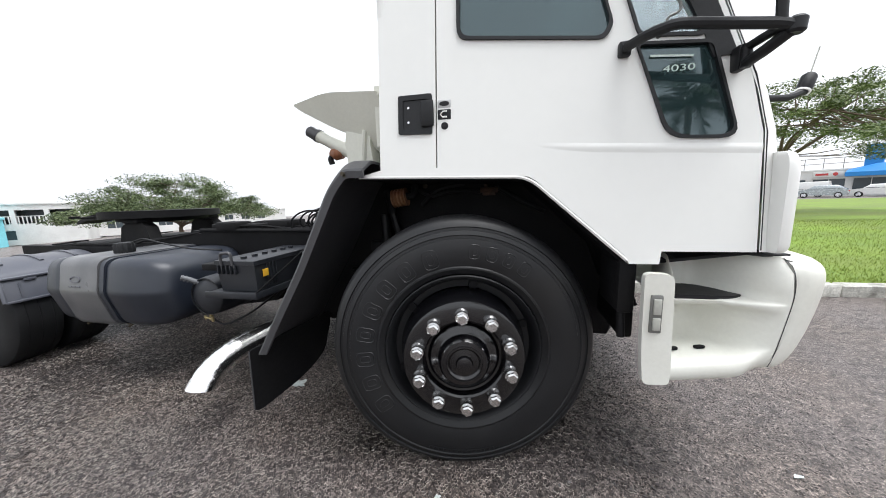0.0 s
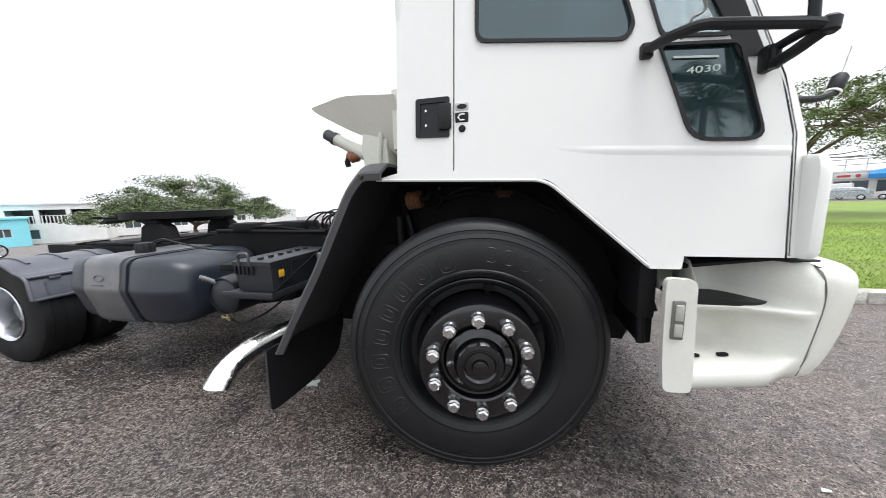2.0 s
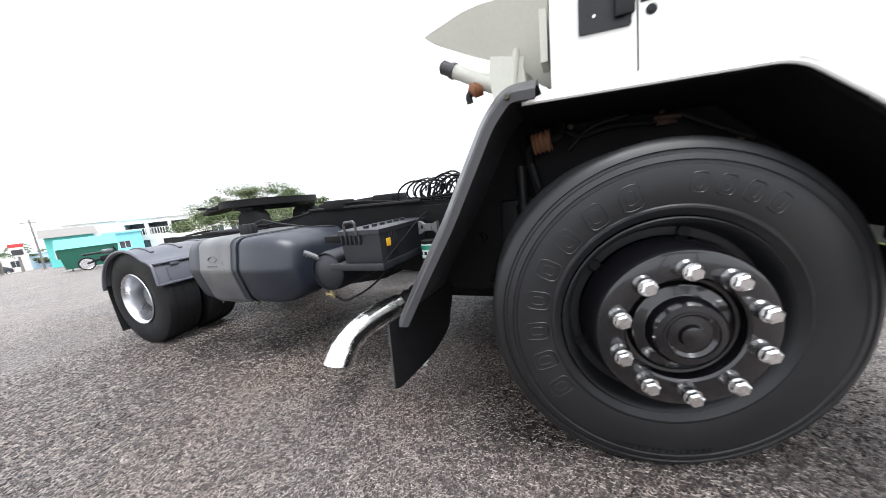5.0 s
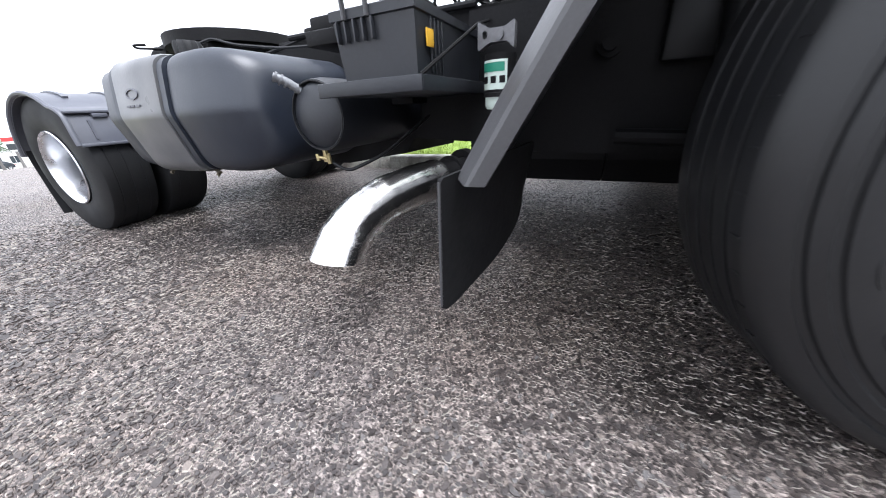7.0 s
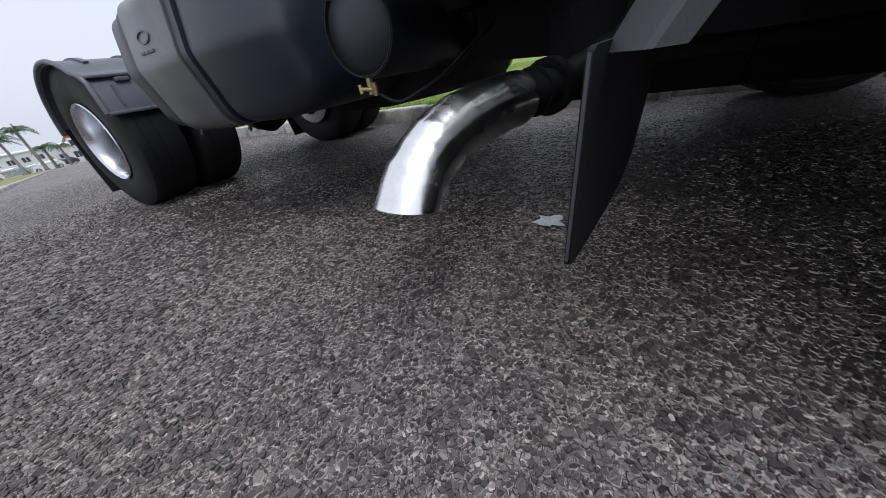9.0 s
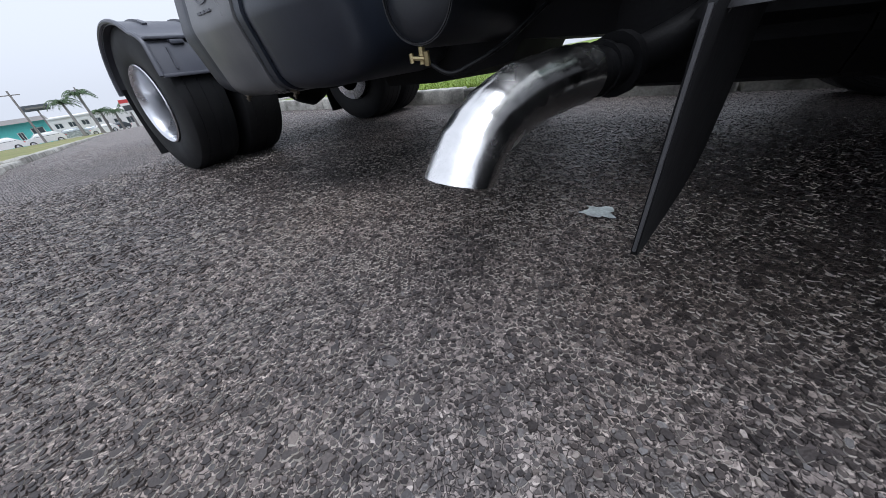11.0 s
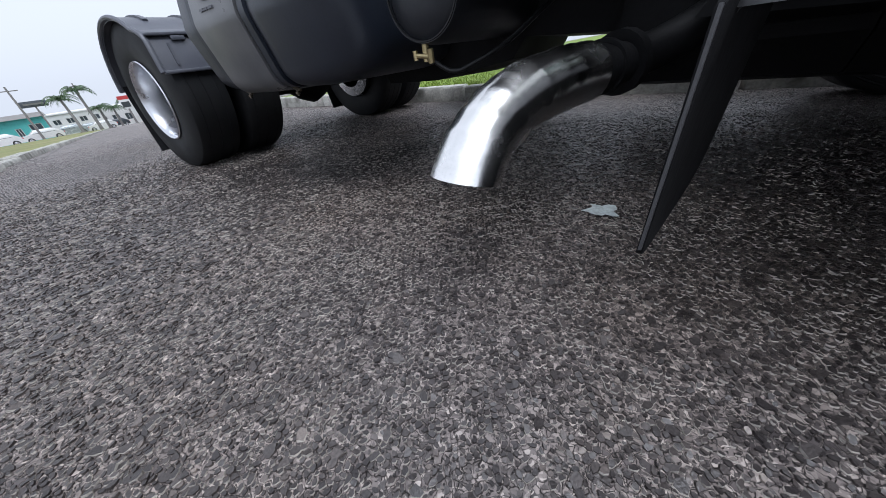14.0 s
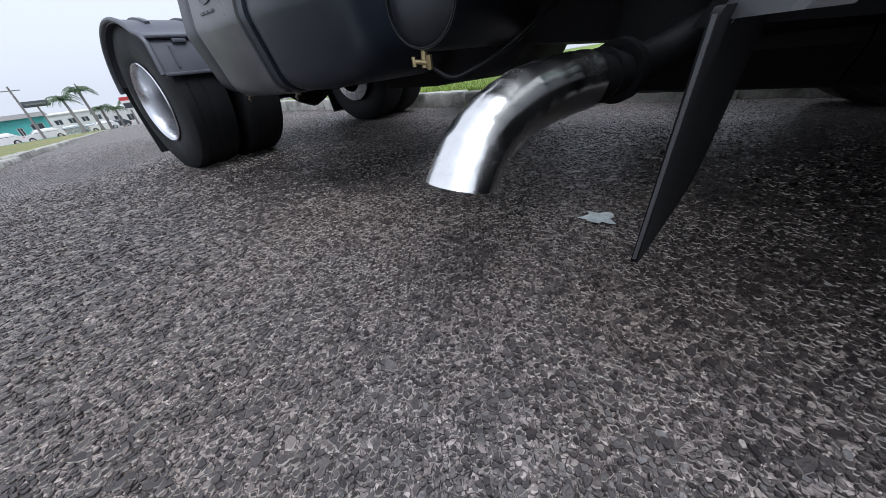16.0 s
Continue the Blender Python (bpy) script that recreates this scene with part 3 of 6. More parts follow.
def rear_wheel(side):
    f = (lambda y: y) if side > 0 else (lambda y: 2.4 - y)
    c = (RX, RZ)
    b = B()
    prof = [(0.242, 0.085), (0.249, 0.062), (0.243, 0.056), (0.235, 0.062), (0.227, 0.078), (0.222, 0.12), (0.216, 0.18), (0.212, 0.232), (0.204, 0.236)]
    lathe(b, [(r, f(y)) for r, y in prof], c, 56)
    w = part("wheel", b, ALLOY, truck, "bright alloy rear wheel", 30)
    b = B()
    disc = [(0.206, 0.240), (0.196, 0.255), (0.150, 0.255), (0.125, 0.248), (0.118, 0.17), (0.105, 0.155), (0.06, 0.15), (0, 0.15)]
    lathe(b, [(r, f(y)) for r, y in disc], c, 56)
    part("wheel_disc", b, DISC, w, "dull grey wheel disc and hub", 30)
    for y in (0.06, 0.385):
        tyre(w, c, f(y) if side > 0 else f(y + 0.28), 0.28, RR, DUSTY)
    if side > 0:
        for k in range(10):
            a = radians(10 + 36 * k)
            wheel_nut(w, c[0] + 0.1675 * math.cos(a), c[1] + 0.1675 * math.sin(a), 0.254, 1)
    b = B()
    lathe(b, [(0.15, f(0.72)), (0.240, f(0.70)), (0.250, f(0.40)), (0.258, f(0.33)), (0.19, f(0.34)), (0.15, f(0.35))], c, 40)
    part("inner_rim", b, ALLOY if side < 0 else DARK, w)
    return w


SEATED[0] = rear_seat
rear_wheel(1)
rear_wheel(-1)
SEATED[0] = cab_seat


# ---- cab ----
def cy(z):
    """The cab side's y: it leans in a little towards the roof."""
    return 0.02 + 0.10 * (z - 0.9)


def side(u, v, w):
    return (u, cy(v) + w, v)


def far_side(u, v, w):
    return (u, 2.4 - cy(v) - w, v)


DOOR_WIN = smooth_loop([(-0.01, 1.605), (0.435, 1.548), (0.455, 1.59), (0.30, 2.12), (-0.01, 2.15)], [0.035, 0.03, 0.02, 0.06, 0.06])
VENT_WIN = smooth_loop([(0.525, 1.543), (0.678, 1.526), (0.60, 1.70), (0.50, 2.02), (0.38, 2.02)], [0.02, 0.02, 0.02, 0.03, 0.03])
LOW_WIN = smooth_loop([(0.517, 1.519), (0.696, 1.502), (0.762, 1.234), (0.604, 1.243)], [0.015, 0.015, 0.045, 0.05])
QUARTER = [(-0.295, 1.185), (-0.088, 1.185), (-0.088, 2.42), (-0.295, 2.42)]
DOOR = [(-0.083, 1.185), (0.82, 1.185), (0.82, 1.24), (0.79, 1.40), (0.70, 1.66), (0.56, 2.05), (0.50, 2.20), (0.42, 2.26), (-0.083, 2.26)]
ARCH = [(-0.38, 1.165), (0.205, 1.145), (0.225, 1.142), (0.245, 1.130), (0.505, 0.885), (0.515, 0.862), (0.592, 0.862), (0.597, 0.900), (0.82, 0.900), (0.82, 1.185), (-0.295, 1.185)]
for where, tag in ((side, 1), (far_side, -1)):
    b = B()
    plate(b, QUARTER, where, 0.03)
    part("rear_quarter_panel", b, WHITE, truck)
    b = B()
    plate(b, DOOR, where, 0.03, [DOOR_WIN, VENT_WIN, LOW_WIN])
    door = part("door", b, WHITE, truck, "white cab door")
    b = B()
    plate(b, ARCH, where, 0.03)
    # rolled lip round the wheel arch
    lip = rounded([(-0.38, 1.163), (0.225, 1.142), (0.51, 0.872)], 0.05, 6)
    tube(b, [where(p[0], p[1], 0.004) for p in [(q[0], q[1]) for q in lip]], 0.006, 6)
    part("wheel_arch_panel", b, WHITE, truck)
    for nm, hole, wd in (("door_window", DOOR_WIN, 0.008), ("vent_window", VENT_WIN, 0.010), ("lower_window", LOW_WIN, 0.012)):
        cx = sum(p[0] for p in hole) / len(hole)
        cz = sum(p[1] for p in hole) / len(hole)
        grow = [(p[0] + wd * (0.7 if p[0] > cx else -0.7) * 0.6, p[1] + wd * (0.5 if p[1] > cz else -0.5)) for p in hole]
        shrink = [(cx + (p[0] - cx) * 0.972, cz + (p[1] - cz) * 0.975) for p in hole]
        b = B()
        plate(b, grow, lambda u, v, w: where(u, v, w - 0.008), 0.02, [shrink])
        fr = part(nm, b, BLACK, door if tag > 0 else truck, "black rubber window seal")
        b = B()
        plate(b, shrink, lambda u, v, w: where(u, v, w + 0.006), 0.005)
        pane = CLEAR if nm == "vent_window" else GLASS
        if tag > 0:
            g = part(nm + "_pane", b, pane, door, "tinted window glass")
        else:
            g = part(nm + "_pane", b, pane, truck, "tinted window glass")
        g.visible_shadow = False
# pressed swage line along the door
b = B()
rows = []
for i in range(25):
    x = 0.20 + 0.62 * i / 24
    zc = 1.241 - 0.068 * (x - 0.20)
    k = min(1.0, (x - 0.19) / 0.22)
    rows.append([(x, cy(zc) - d * k + 0.0012 * (1 - k), zc + dz) for dz, d in ((0.012, -0.001), (0.008, 0.0002), (0.003, 0.0022), (-0.002, 0.0030), (-0.008, 0.0026), (-0.030, 0.0004), (-0.045, -0.001))])
loft(b, rows, closed=False, caps=False)
part("swage_line", b, WHITE, truck)
# backing behind the door gap
b = B()
plate(b, [(-0.12, 1.2), (-0.05, 1.2), (-0.05, 2.3), (-0.12, 2.3)], lambda u, v, w: side(u, v, w + 0.034), 0.01)
part("door_seal", b, BLACK, truck)


# front corner and face, lofted up the cab
def front_x(z):
    keys = [(0.90, 0.91), (1.15, 0.91), (1.25, 0.895), (1.40, 0.86), (1.60, 0.78), (1.90, 0.66), (2.25, 0.50), (2.42, 0.40)]
    for (a, xa), (c, xc) in zip(keys, keys[1:]):
        if z <= c:
            return xa + (xc - xa) * (z - a) / (c - a)
    return keys[-1][1]


def side_x(z):
    keys = [(0.90, 0.825), (1.24, 0.825), (1.40, 0.795), (1.66, 0.705), (2.05, 0.565), (2.20, 0.505), (2.42, 0.40)]
    for (a, xa), (c, xc) in zip(keys, keys[1:]):
        if z <= c:
            return xa + (xc - xa) * (z - a) / (c - a)
    return keys[-1][1]


def ring_front(z):
    xs, xf, ys = side_x(z), front_x(z), cy(z)
    out = []
    for i in range(9):
        a = math.pi / 2 * i / 8
        out.append((xs + (xf - xs) * math.sin(a), ys + 0.16 * (1 - math.cos(a)), z))
    out += [(xf + 0.05, 0.6, z), (xf + 0.06, 1.2, z), (xf + 0.05, 1.8, z)]
    for i in range(9):
        a = math.pi / 2 * (1 - i / 8)
        out.append((xs + (xf - xs) * math.sin(a), 2.4 - ys - 0.16 * (1 - math.cos(a)), z))
    return out


b = B()
loft(b, [ring_front(z) for z in (0.90, 1.0, 1.15, 1.25, 1.36)], closed=False)
part("front_panel", b, WHITE, truck)
b = B()
loft(b, [ring_front(z)[:9] for z in (1.36, 1.5, 1.66, 1.9, 2.2, 2.42)], closed=False)
part("windscreen_pillar", b, WHITE, truck)
b = B()
loft(b, [ring_front(z)[-9:] for z in (1.36, 1.5, 1.66, 1.9, 2.2, 2.42)], closed=False)
part("windscreen_pillar", b, WHITE, truck)
b = B()
loft(b, [ring_front(z)[8:13] for z in (1.36, 1.5, 1.66, 1.9, 2.2)], closed=False)
bmesh.ops.solidify(b, geom=b.faces[:], thickness=0.006)
g = part("windscreen", b, CLEAR, truck, "tinted windscreen")
b = B()
box(b, (-0.30, 0.17, 2.36), (0.44, 2.23, 2.46), 0.04, 3)
part("roof", b, WHITE, truck)
b = B()
box(b, (-0.30, 0.10, 1.19), (-0.27, 2.30, 2.42), 0.01)
part("rear_wall", b, WHITE, truck)
b = B()
box(b, (-0.26, 0.12, 1.16), (0.82, 2.28, 1.20), 0.005)
part("cab_floor", b, SEAT, truck)
b = B()
box(b, (-0.1, 0.25, 1.2), (0.35, 0.80, 1.46), 0.06, 3)
box(b, (-0.18, 0.25, 1.40), (-0.06, 0.80, 2.0), 0.05, 3)
part("passenger_seat", b, SEAT, truck)
b = B()
box(b, (0.52, 0.14, 1.2), (0.80, 2.26, 1.42), 0.05, 3)
part("dashboard", b, SEAT, truck)
# black gap strip down the front edge of the door
b = B()
tube(b, [(side_x(z) + 0.004, cy(z) + 0.002, z) for z in (0.905, 1.0, 1.1, 1.2, 1.24, 1.32, 1.40, 1.5, 1.66)], 0.0022, 6)
part("door_gap", b, BLACK, truck)
b = B()
loft(b, [[(side_x(z) - 0.075, cy(z) - 0.004, z), (side_x(z) - 0.02, cy(z) - 0.006, z), (side_x(z) - 0.02, cy(z) + 0.004, z), (side_x(z) - 0.075, cy(z) + 0.004, z)] for z in (1.46, 1.60, 1.8, 2.0)])
part("pillar_trim", b, BLACK, truck)
# corner wind deflector with notched edge
b = B()
def deflector(z, k):
    out = [(0.842, 0.030, z)]
    for i in range(10):
        a = radians(-10 + 110 * i / 9)
        out.append((0.856 + 0.040 * k * math.sin(a), 0.050 - 0.056 * k * math.cos(a), z))
    return out + [(0.885, 0.14, z), (0.86, 0.10, z)]


loft(b, [deflector(z, k) for z, k in ((0.900, 0.80), (0.906, 0.93), (0.92, 1.0), (1.0, 1.0), (1.06, 1.0), (1.12, 0.985), (1.145, 0.95), (1.163, 0.86), (1.176, 0.72), (1.182, 0.5))])
part("corner_deflector", b, WHITE, truck)

# ---- door handle, badge and lock ----
b = B()
plate(b, smooth_loop([(-0.222, 1.305), (-0.100, 1.300), (-0.100, 1.437), (-0.222, 1.437)], 0.008), lambda u, v, w: side(u, v, w - 0.006), 0.008, [smooth_loop([(-0.205, 1.322), (-0.115, 1.318), (-0.115, 1.420), (-0.205, 1.420)], 0.006)])
plate(b, [(-0.21, 1.315), (-0.11, 1.31), (-0.11, 1.425), (-0.21, 1.425)], lambda u, v, w: side(u, v, w - 0.002), 0.003)
handle = part("door_handle", b, BLACK, truck, "black recessed door handle")
b = B()
box(b, (-0.138, cy(1.37) - 0.018, 1.325), (-0.092, cy(1.37) - 0.006, 1.412), 0.006)
part("handle_paddle", b, BLACK, handle)
for zz in (1.345, 1.395):
    b = B()
    lathe(b, [(0, 0.0), (0.004, 0.0), (0.004, 0.003)], (-0.185, zz), 10)
    bmesh.ops.translate(b, verts=b.verts, vec=(0, cy(zz) - 0.004, 0))
    part("screw", b, CHROME, handle)
b = B()
box(b, (-0.080, cy(1.40) - 0.003, 1.385), (-0.034, cy(1.40) + 0.004, 1.412), 0.003)
part("badge", b, material("silver_badge", (0.5, 0.5, 0.5), 0.4, vary=0.05), truck, "small silver maker's badge")
b = B()
lathe(b, [(0, -0.002), (0.015, -0.002), (0.016, 0.0)], (0, 0), 20)
for v in b.verts:
    v.co = Vector((v.co.x * 1.1 - 0.057, v.co.y + cy(1.4) - 0.003, v.co.z * 0.5 + 1.399))
part("badge_oval", b, BLACK, truck)
b = B()
box(b, (-0.080, cy(1.36) - 0.003, 1.346), (-0.034, cy(1.36) + 0.004, 1.380), 0.003)
part("badge", b, BLACK, truck, "small black and white maker's badge")
b = B()
tube(b, [(-0.047, cy(1.36) - 0.005, 1.372), (-0.062, cy(1.36) - 0.005, 1.372), (-0.070, cy(1.36) - 0.005, 1.363), (-0.062, cy(1.36) - 0.005, 1.354), (-0.047, cy(1.36) - 0.005, 1.354)], 0.0028, 6)
part("badge_mark", b, WHITE, truck)
b = B()
lathe(b, [(0, -0.006), (0.006, -0.006), (0.007, -0.003), (0.012, -0.003), (0.013, 0.004)], (-0.056, 1.325), 24)
bmesh.ops.translate(b, verts=b.verts, vec=(0, cy(1.325), 0))
part("door_lock", b, BLACK, truck, "round door lock")

# number on the lower window
cu = bpy.data.curves.new("number", "FONT")
cu.body, cu.size, cu.extrude, cu.align_x = "4030", 0.036, 0.0004, "CENTER"
tmp = bpy.data.objects.new("tmp", cu)
scene.collection.objects.link(tmp)
bpy.context.view_layer.update()
me = bpy.data.meshes.new_from_object(tmp.evaluated_get(bpy.context.evaluated_depsgraph_get()))
bpy.data.objects.remove(tmp)
me.transform(Matrix.Translation((0.620, cy(1.430) - 0.003, 1.430)) @ Matrix.Rotation(radians(90), 4, "X") @ Matrix.Diagonal((1.08, 0.72, 1, 1)))
for v in me.vertices:
    v.co = cab_seat(*v.co)
me.materials.append(TEXTM)
part("window_number", None, None, truck, "pale number marked on the glass", mesh=me)
b = B()
plate(b, [(0.552, 1.479), (0.655, 1.468), (0.655, 1.474), (0.552, 1.485)], lambda u, v, w: side(u, v, w), 0.002)
part("window_strip", b, TEXTM, truck)
b = B()
tube(b, rounded([(0.565, cy(1.56) - 0.001, 1.53), (0.60, cy(1.56) - 0.001, 1.55), (0.585, cy(1.6) - 0.001, 1.585), (0.625, cy(1.6) - 0.001, 1.60), (0.61, cy(1.64) - 0.001, 1.64), (0.58, cy(1.66) - 0.001, 1.65)], 0.02), 0.004, 6)
part("vent_sticker", b, GREYM, truck)

# ---- mirror arms ----
b = B()
tube(b, rounded([(0.486, 0.050, 1.504), (0.513, -0.01, 1.505), (0.560, -0.05, 1.507), (0.757, -0.06, 1.474), (0.787, -0.06, 1.464)], 0.02), 0.0135, 10)
tube(b, rounded([(0.790, -0.06, 1.467), (0.784, -0.055, 1.458), (0.758, -0.02, 1.430), (0.750, 0.03, 1.420)], 0.015), 0.0135, 10)
tube(b, [(0.770, -0.055, 1.471), (0.756, -0.005, 1.464), (0.750, 0.04, 1.460)], 0.011, 10)
tube(b, [(0.760, -0.06, 1.474), (0.754, -0.06, 1.56), (0.742, -0.06, 1.95)], 0.011, 10)
tube(b, [(0.786, -0.061, 1.446), (0.787, -0.061, 1.452), (0.789, -0.060, 1.478), (0.790, -0.060, 1.484)], [0.012, 0.0175, 0.0175, 0.012], 14)
arm = part("mirror_arm", b, BLACK, truck, "black tubular mirror bracket")
b = B()
box(b, (0.470, 0.060, 1.484), (0.500, 0.095, 1.526), 0.005)
box(b, (0.477, 0.040, 1.492), (0.495, 0.065, 1.516), 0.004)
part("bracket_foot", b, BLACK, arm)
b = B()
box(b, (0.738, 0.04, 1.408), (0.762, 0.09, 1.476), 0.008)
tube(b, [(0.750, 0.03, 1.408), (0.750, 0.03, 1.468)], 0.011, 12)
part("bracket_foot", b, BLACK, arm)
b = B()
box(b, (0.69, -0.20, 1.66), (0.752, -0.02, 2.02), 0.03, 3)
part("mirror_head", b, BLACK, arm)
# short front arm with cap and aerial
b = B()
tube(b, rounded([(0.86, 0.14, 1.35), (0.94, 0.18, 1.355), (0.985, 0.20, 1.375)], 0.03), 0.010, 10)
arm2 = part("front_mirror_arm", b, BLACK, truck, "short black front arm")
b = B()
tube(b, [(0.985, 0.203, 1.372), (0.992, 0.207, 1.385), (1.004, 0.213, 1.42), (1.008, 0.215, 1.428)], [0.013, 0.018, 0.018, 0.012], 14)
part("arm_cap", b, BLACK, arm2)
b = B()
tube(b, [(0.9865, 0.2035, 1.374), (0.989, 0.205, 1.379)], 0.0175, 14)
part("cap_band", b, WHITE, arm2)
b = B()
tube(b, [(1.008, 0.215, 1.435), (1.03, 0.23, 1.51)], 0.0018, 5)
part("aerial", b, LENS, arm2)

# ---- rear corner deflector and filler of the cab ----
SEATED[0] = None
b = B()
shape = smooth_loop([(-0.725, 1.452), (-0.54, 1.468), (-0.30, 1.435), (-0.30, 1.205), (-0.335, 1.22), (-0.40, 1.29), (-0.53, 1.34), (-0.69, 1.425)], [0.015, 0.05, 0.005, 0.01, 0.02, 0.05, 0.06, 0.02])
plate(b, shape, lambda u, v, w: (u, 0.062 + 0.25 * max(0.0, -0.30 - u) + 1.1 * max(0.0, 1.46 - 0.06 * (u + 0.3) - v) ** 1.4 + w, v), 0.012)
part("rear_corner_panel", b, CREAM, truck, "cream plastic panel behind the cab corner")
b = B()
plate(b, [(-0.305, 1.25), (-0.305, 1.462), (-0.325, 1.462), (-0.325, 1.25)], lambda u, v, w: (u, 0.10 + w, v), 0.3)
part("panel_return", b, CREAM, truck)
SEATED[0] = filler_seat
b = B()
tube(b, [(-0.47, 0.22, 1.255), (-0.56, 0.21, 1.30), (-0.62, 0.205, 1.335), (-0.655, 0.20, 1.356)], [0.040, 0.033, 0.029, 0.031], 18)
loft(b, [[(x + dx, y, z) for x, y in ((-0.50, 0.18), (-0.37, 0.17), (-0.34, 0.34), (-0.48, 0.36))] for z, dx in ((1.19, 0.02), (1.20, 0.0), (1.30, -0.01), (1.37, 0.0), (1.385, 0.03))])
tube(b, [(-0.42, 0.17, 1.21), (-0.40, 0.165, 1.36)], 0.012, 8)
filler = part("filler_neck", b, CREAM, truck, "cream plastic filler bottle and neck")
b = B()
tube(b, [(-0.652, 0.20, 1.354), (-0.664, 0.199, 1.361), (-0.666, 0.199, 1.362), (-0.70, 0.197, 1.383), (-0.706, 0.197, 1.386)], [0.034, 0.034, 0.029, 0.029, 0.022], 18)
part("filler_cap", b, GUARD, filler)
b = B()
tube(b, [(-0.545, 0.212, 1.262), (-0.575, 0.205, 1.262), (-0.60, 0.20, 1.268)], [0.026, 0.034, 0.018], 12)
part("filler_hose", b, RUST, filler)
b = B()
tube(b, rounded([(-0.59, 0.20, 1.258), (-0.605, 0.20, 1.235), (-0.60, 0.205, 1.21)], 0.015), 0.014, 10)
part("hose_clip", b, BLACK, filler)
SEATED[0] = None

# ---- front mudguard and flap ----
GPROF = rounded([(-0.335, 0, 1.196), (-0.43, 0, 1.198), (-0.505, 0, 1.121), (-0.668, 0, 0.816), (-0.79, 0, 0.62), (-0.905, 0, 0.425)], 0.07, 6)
b = B()
ribbon(b, [(p.x, p.z) for p in GPROF], 0.06, 0.53, 0.010)
# broad outer flange with a chamfered back edge
rings = []
for i, p in enumerate(GPROF):
    d = (GPROF[min(i + 1, len(GPROF) - 1)] - GPROF[max(i - 1, 0)]).normalized()
    q = Vector((-d.z, 0, d.x))
    rings.append([p + q * k + Vector((0, y, 0)) for k, y in ((0.0, 0.075), (0.0, 0.058), (0.008, 0.040), (0.034, -0.010), (0.042, -0.014), (0.066, -0.010), (0.066, 0.0), (0.042, -0.002), (0.016, 0.05), (0.010, 0.075))])
    if i == len(GPROF) - 1:            # level lower end
        rings[-1] = [v + d * ((0.425 - v.z) / d.z) for v in rings[-1]]
loft(b, rings)
guard = part("front_mudguard", b, GUARD, truck, "grey-black moulded plastic mudguard")
b = B()
lathe(b, [(0, -0.024), (0.007, -0.024), (0.008, -0.012), (0.013, -0.011), (0.013, 0.0)], (-0.41, 1.145), 16)
part("guard_bolt", b, GRIMY, guard)
b = B()
shape = smooth_loop([(-0.008, 0.436), (0.46, 0.450), (0.475, 0.35), (0.43, 0.235), (0.27, 0.165), (0.04, 0.140), (-0.006, 0.146)], [0.01, 0.02, 0.10, 0.09, 0.10, 0.01, 0.02], 5)
plate(b, shape, lambda u, v, w: (-0.918 - 0.030 * math.sin(min(1.57, max(0.0, (0.50 - v) * 6))) + 0.02 * math.sin(max(0.0, 0.30 - v) * 12) + 0.05 * (v - 0.14) + 0.18 * u + w, u, v), 0.008)
flap = part("mud_flap", b, FLAPM, truck, "black rubber mud flap")
# strip along the outer edge: wear plus its lit look, put into paler grey
b = B()
plate(b, [(-0.0110, 0.430), (-0.0075, 0.430), (-0.0060, 0.160), (-0.0095, 0.160)], lambda u, v, w: (-0.918 - 0.030 * math.sin(min(1.57, max(0.0, (0.50 - v) * 6))) + 0.02 * math.sin(max(0.0, 0.30 - v) * 12) + 0.05 * (v - 0.14) + 0.18 * u + w + 0.002, u, v), 0.004)
part("flap_edge", b, GUARD, flap, "worn grey cut edge of the flap, painted paler as if lit")
# same guard and flap over the far front wheel, unseen, added to block light
b = B()
ribbon(b, [(p.x, p.z) for p in GPROF], 1.87, 2.34, 0.010)
loft(b, [[Vector((v.x, 2.4 - v.y, v.z)) for v in ring] for ring in rings])
part("front_mudguard", b, GUARD, truck, "grey-black moulded plastic mudguard")
b = B()
plate(b, shape, lambda u, v, w: (-0.95 + 0.10 * u + w, 2.4 - u, v), 0.008)
part("mud_flap", b, FLAPM, truck, "black rubber mud flap")

# wheel well
b = B()
ribbon(b, [(-0.40, 1.130), (0.22, 1.106), (0.51, 0.84), (0.57, 0.68)], 0.06, 0.52, 0.012)
part("wheel_well_liner", b, DARK, truck)
b = B()
plate(b, [(-0.935, 0.42), (-0.70, 0.41), (0.60, 0.41), (0.60, 0.88), (0.26, 1.13), (-0.30, 1.16), (-0.43, 1.18), (-0.52, 1.11)], lambda u, v, w: (u, 0.50 + w, v), 0.012)
part("inner_panel", b, DARK, truck)

# items seen over the wheel
bb = B()
tube(bb, [(-0.392 + 0.0042 * q, 0.41, 1.055 + 0.0006 * q) for q in range(18)], [0.044 if q % 4 in (1, 2) else 0.036 for q in range(18)], 20)
part("ribbed_hose", bb, TANHOSE, truck, "ribbed rust-orange air hose")
b = B()
tube(b, rounded([(-0.324, 0.41, 1.065), (-0.29, 0.42, 1.07), (-0.28, 0.44, 1.13)], 0.02), 0.018, 10)
tube(b, rounded([(-0.389, 0.41, 1.055), (-0.41, 0.42, 1.04), (-0.41, 0.45, 0.98)], 0.02), 0.018, 10)
part("hose_elbow", b, BLACK, truck)
b = B()
tube(b, [(0.03, 0.45, 1.085), (0.11, 0.45, 1.085)], 0.013, 12)
box(b, (0.04, 0.44, 1.06), (0.10, 0.47, 1.08), 0.005)
tube(b, [(0.055, 0.445, 1.10), (0.055, 0.445, 1.13)], 0.008, 8)
part("brake_valve", b, OLDRUST, truck)

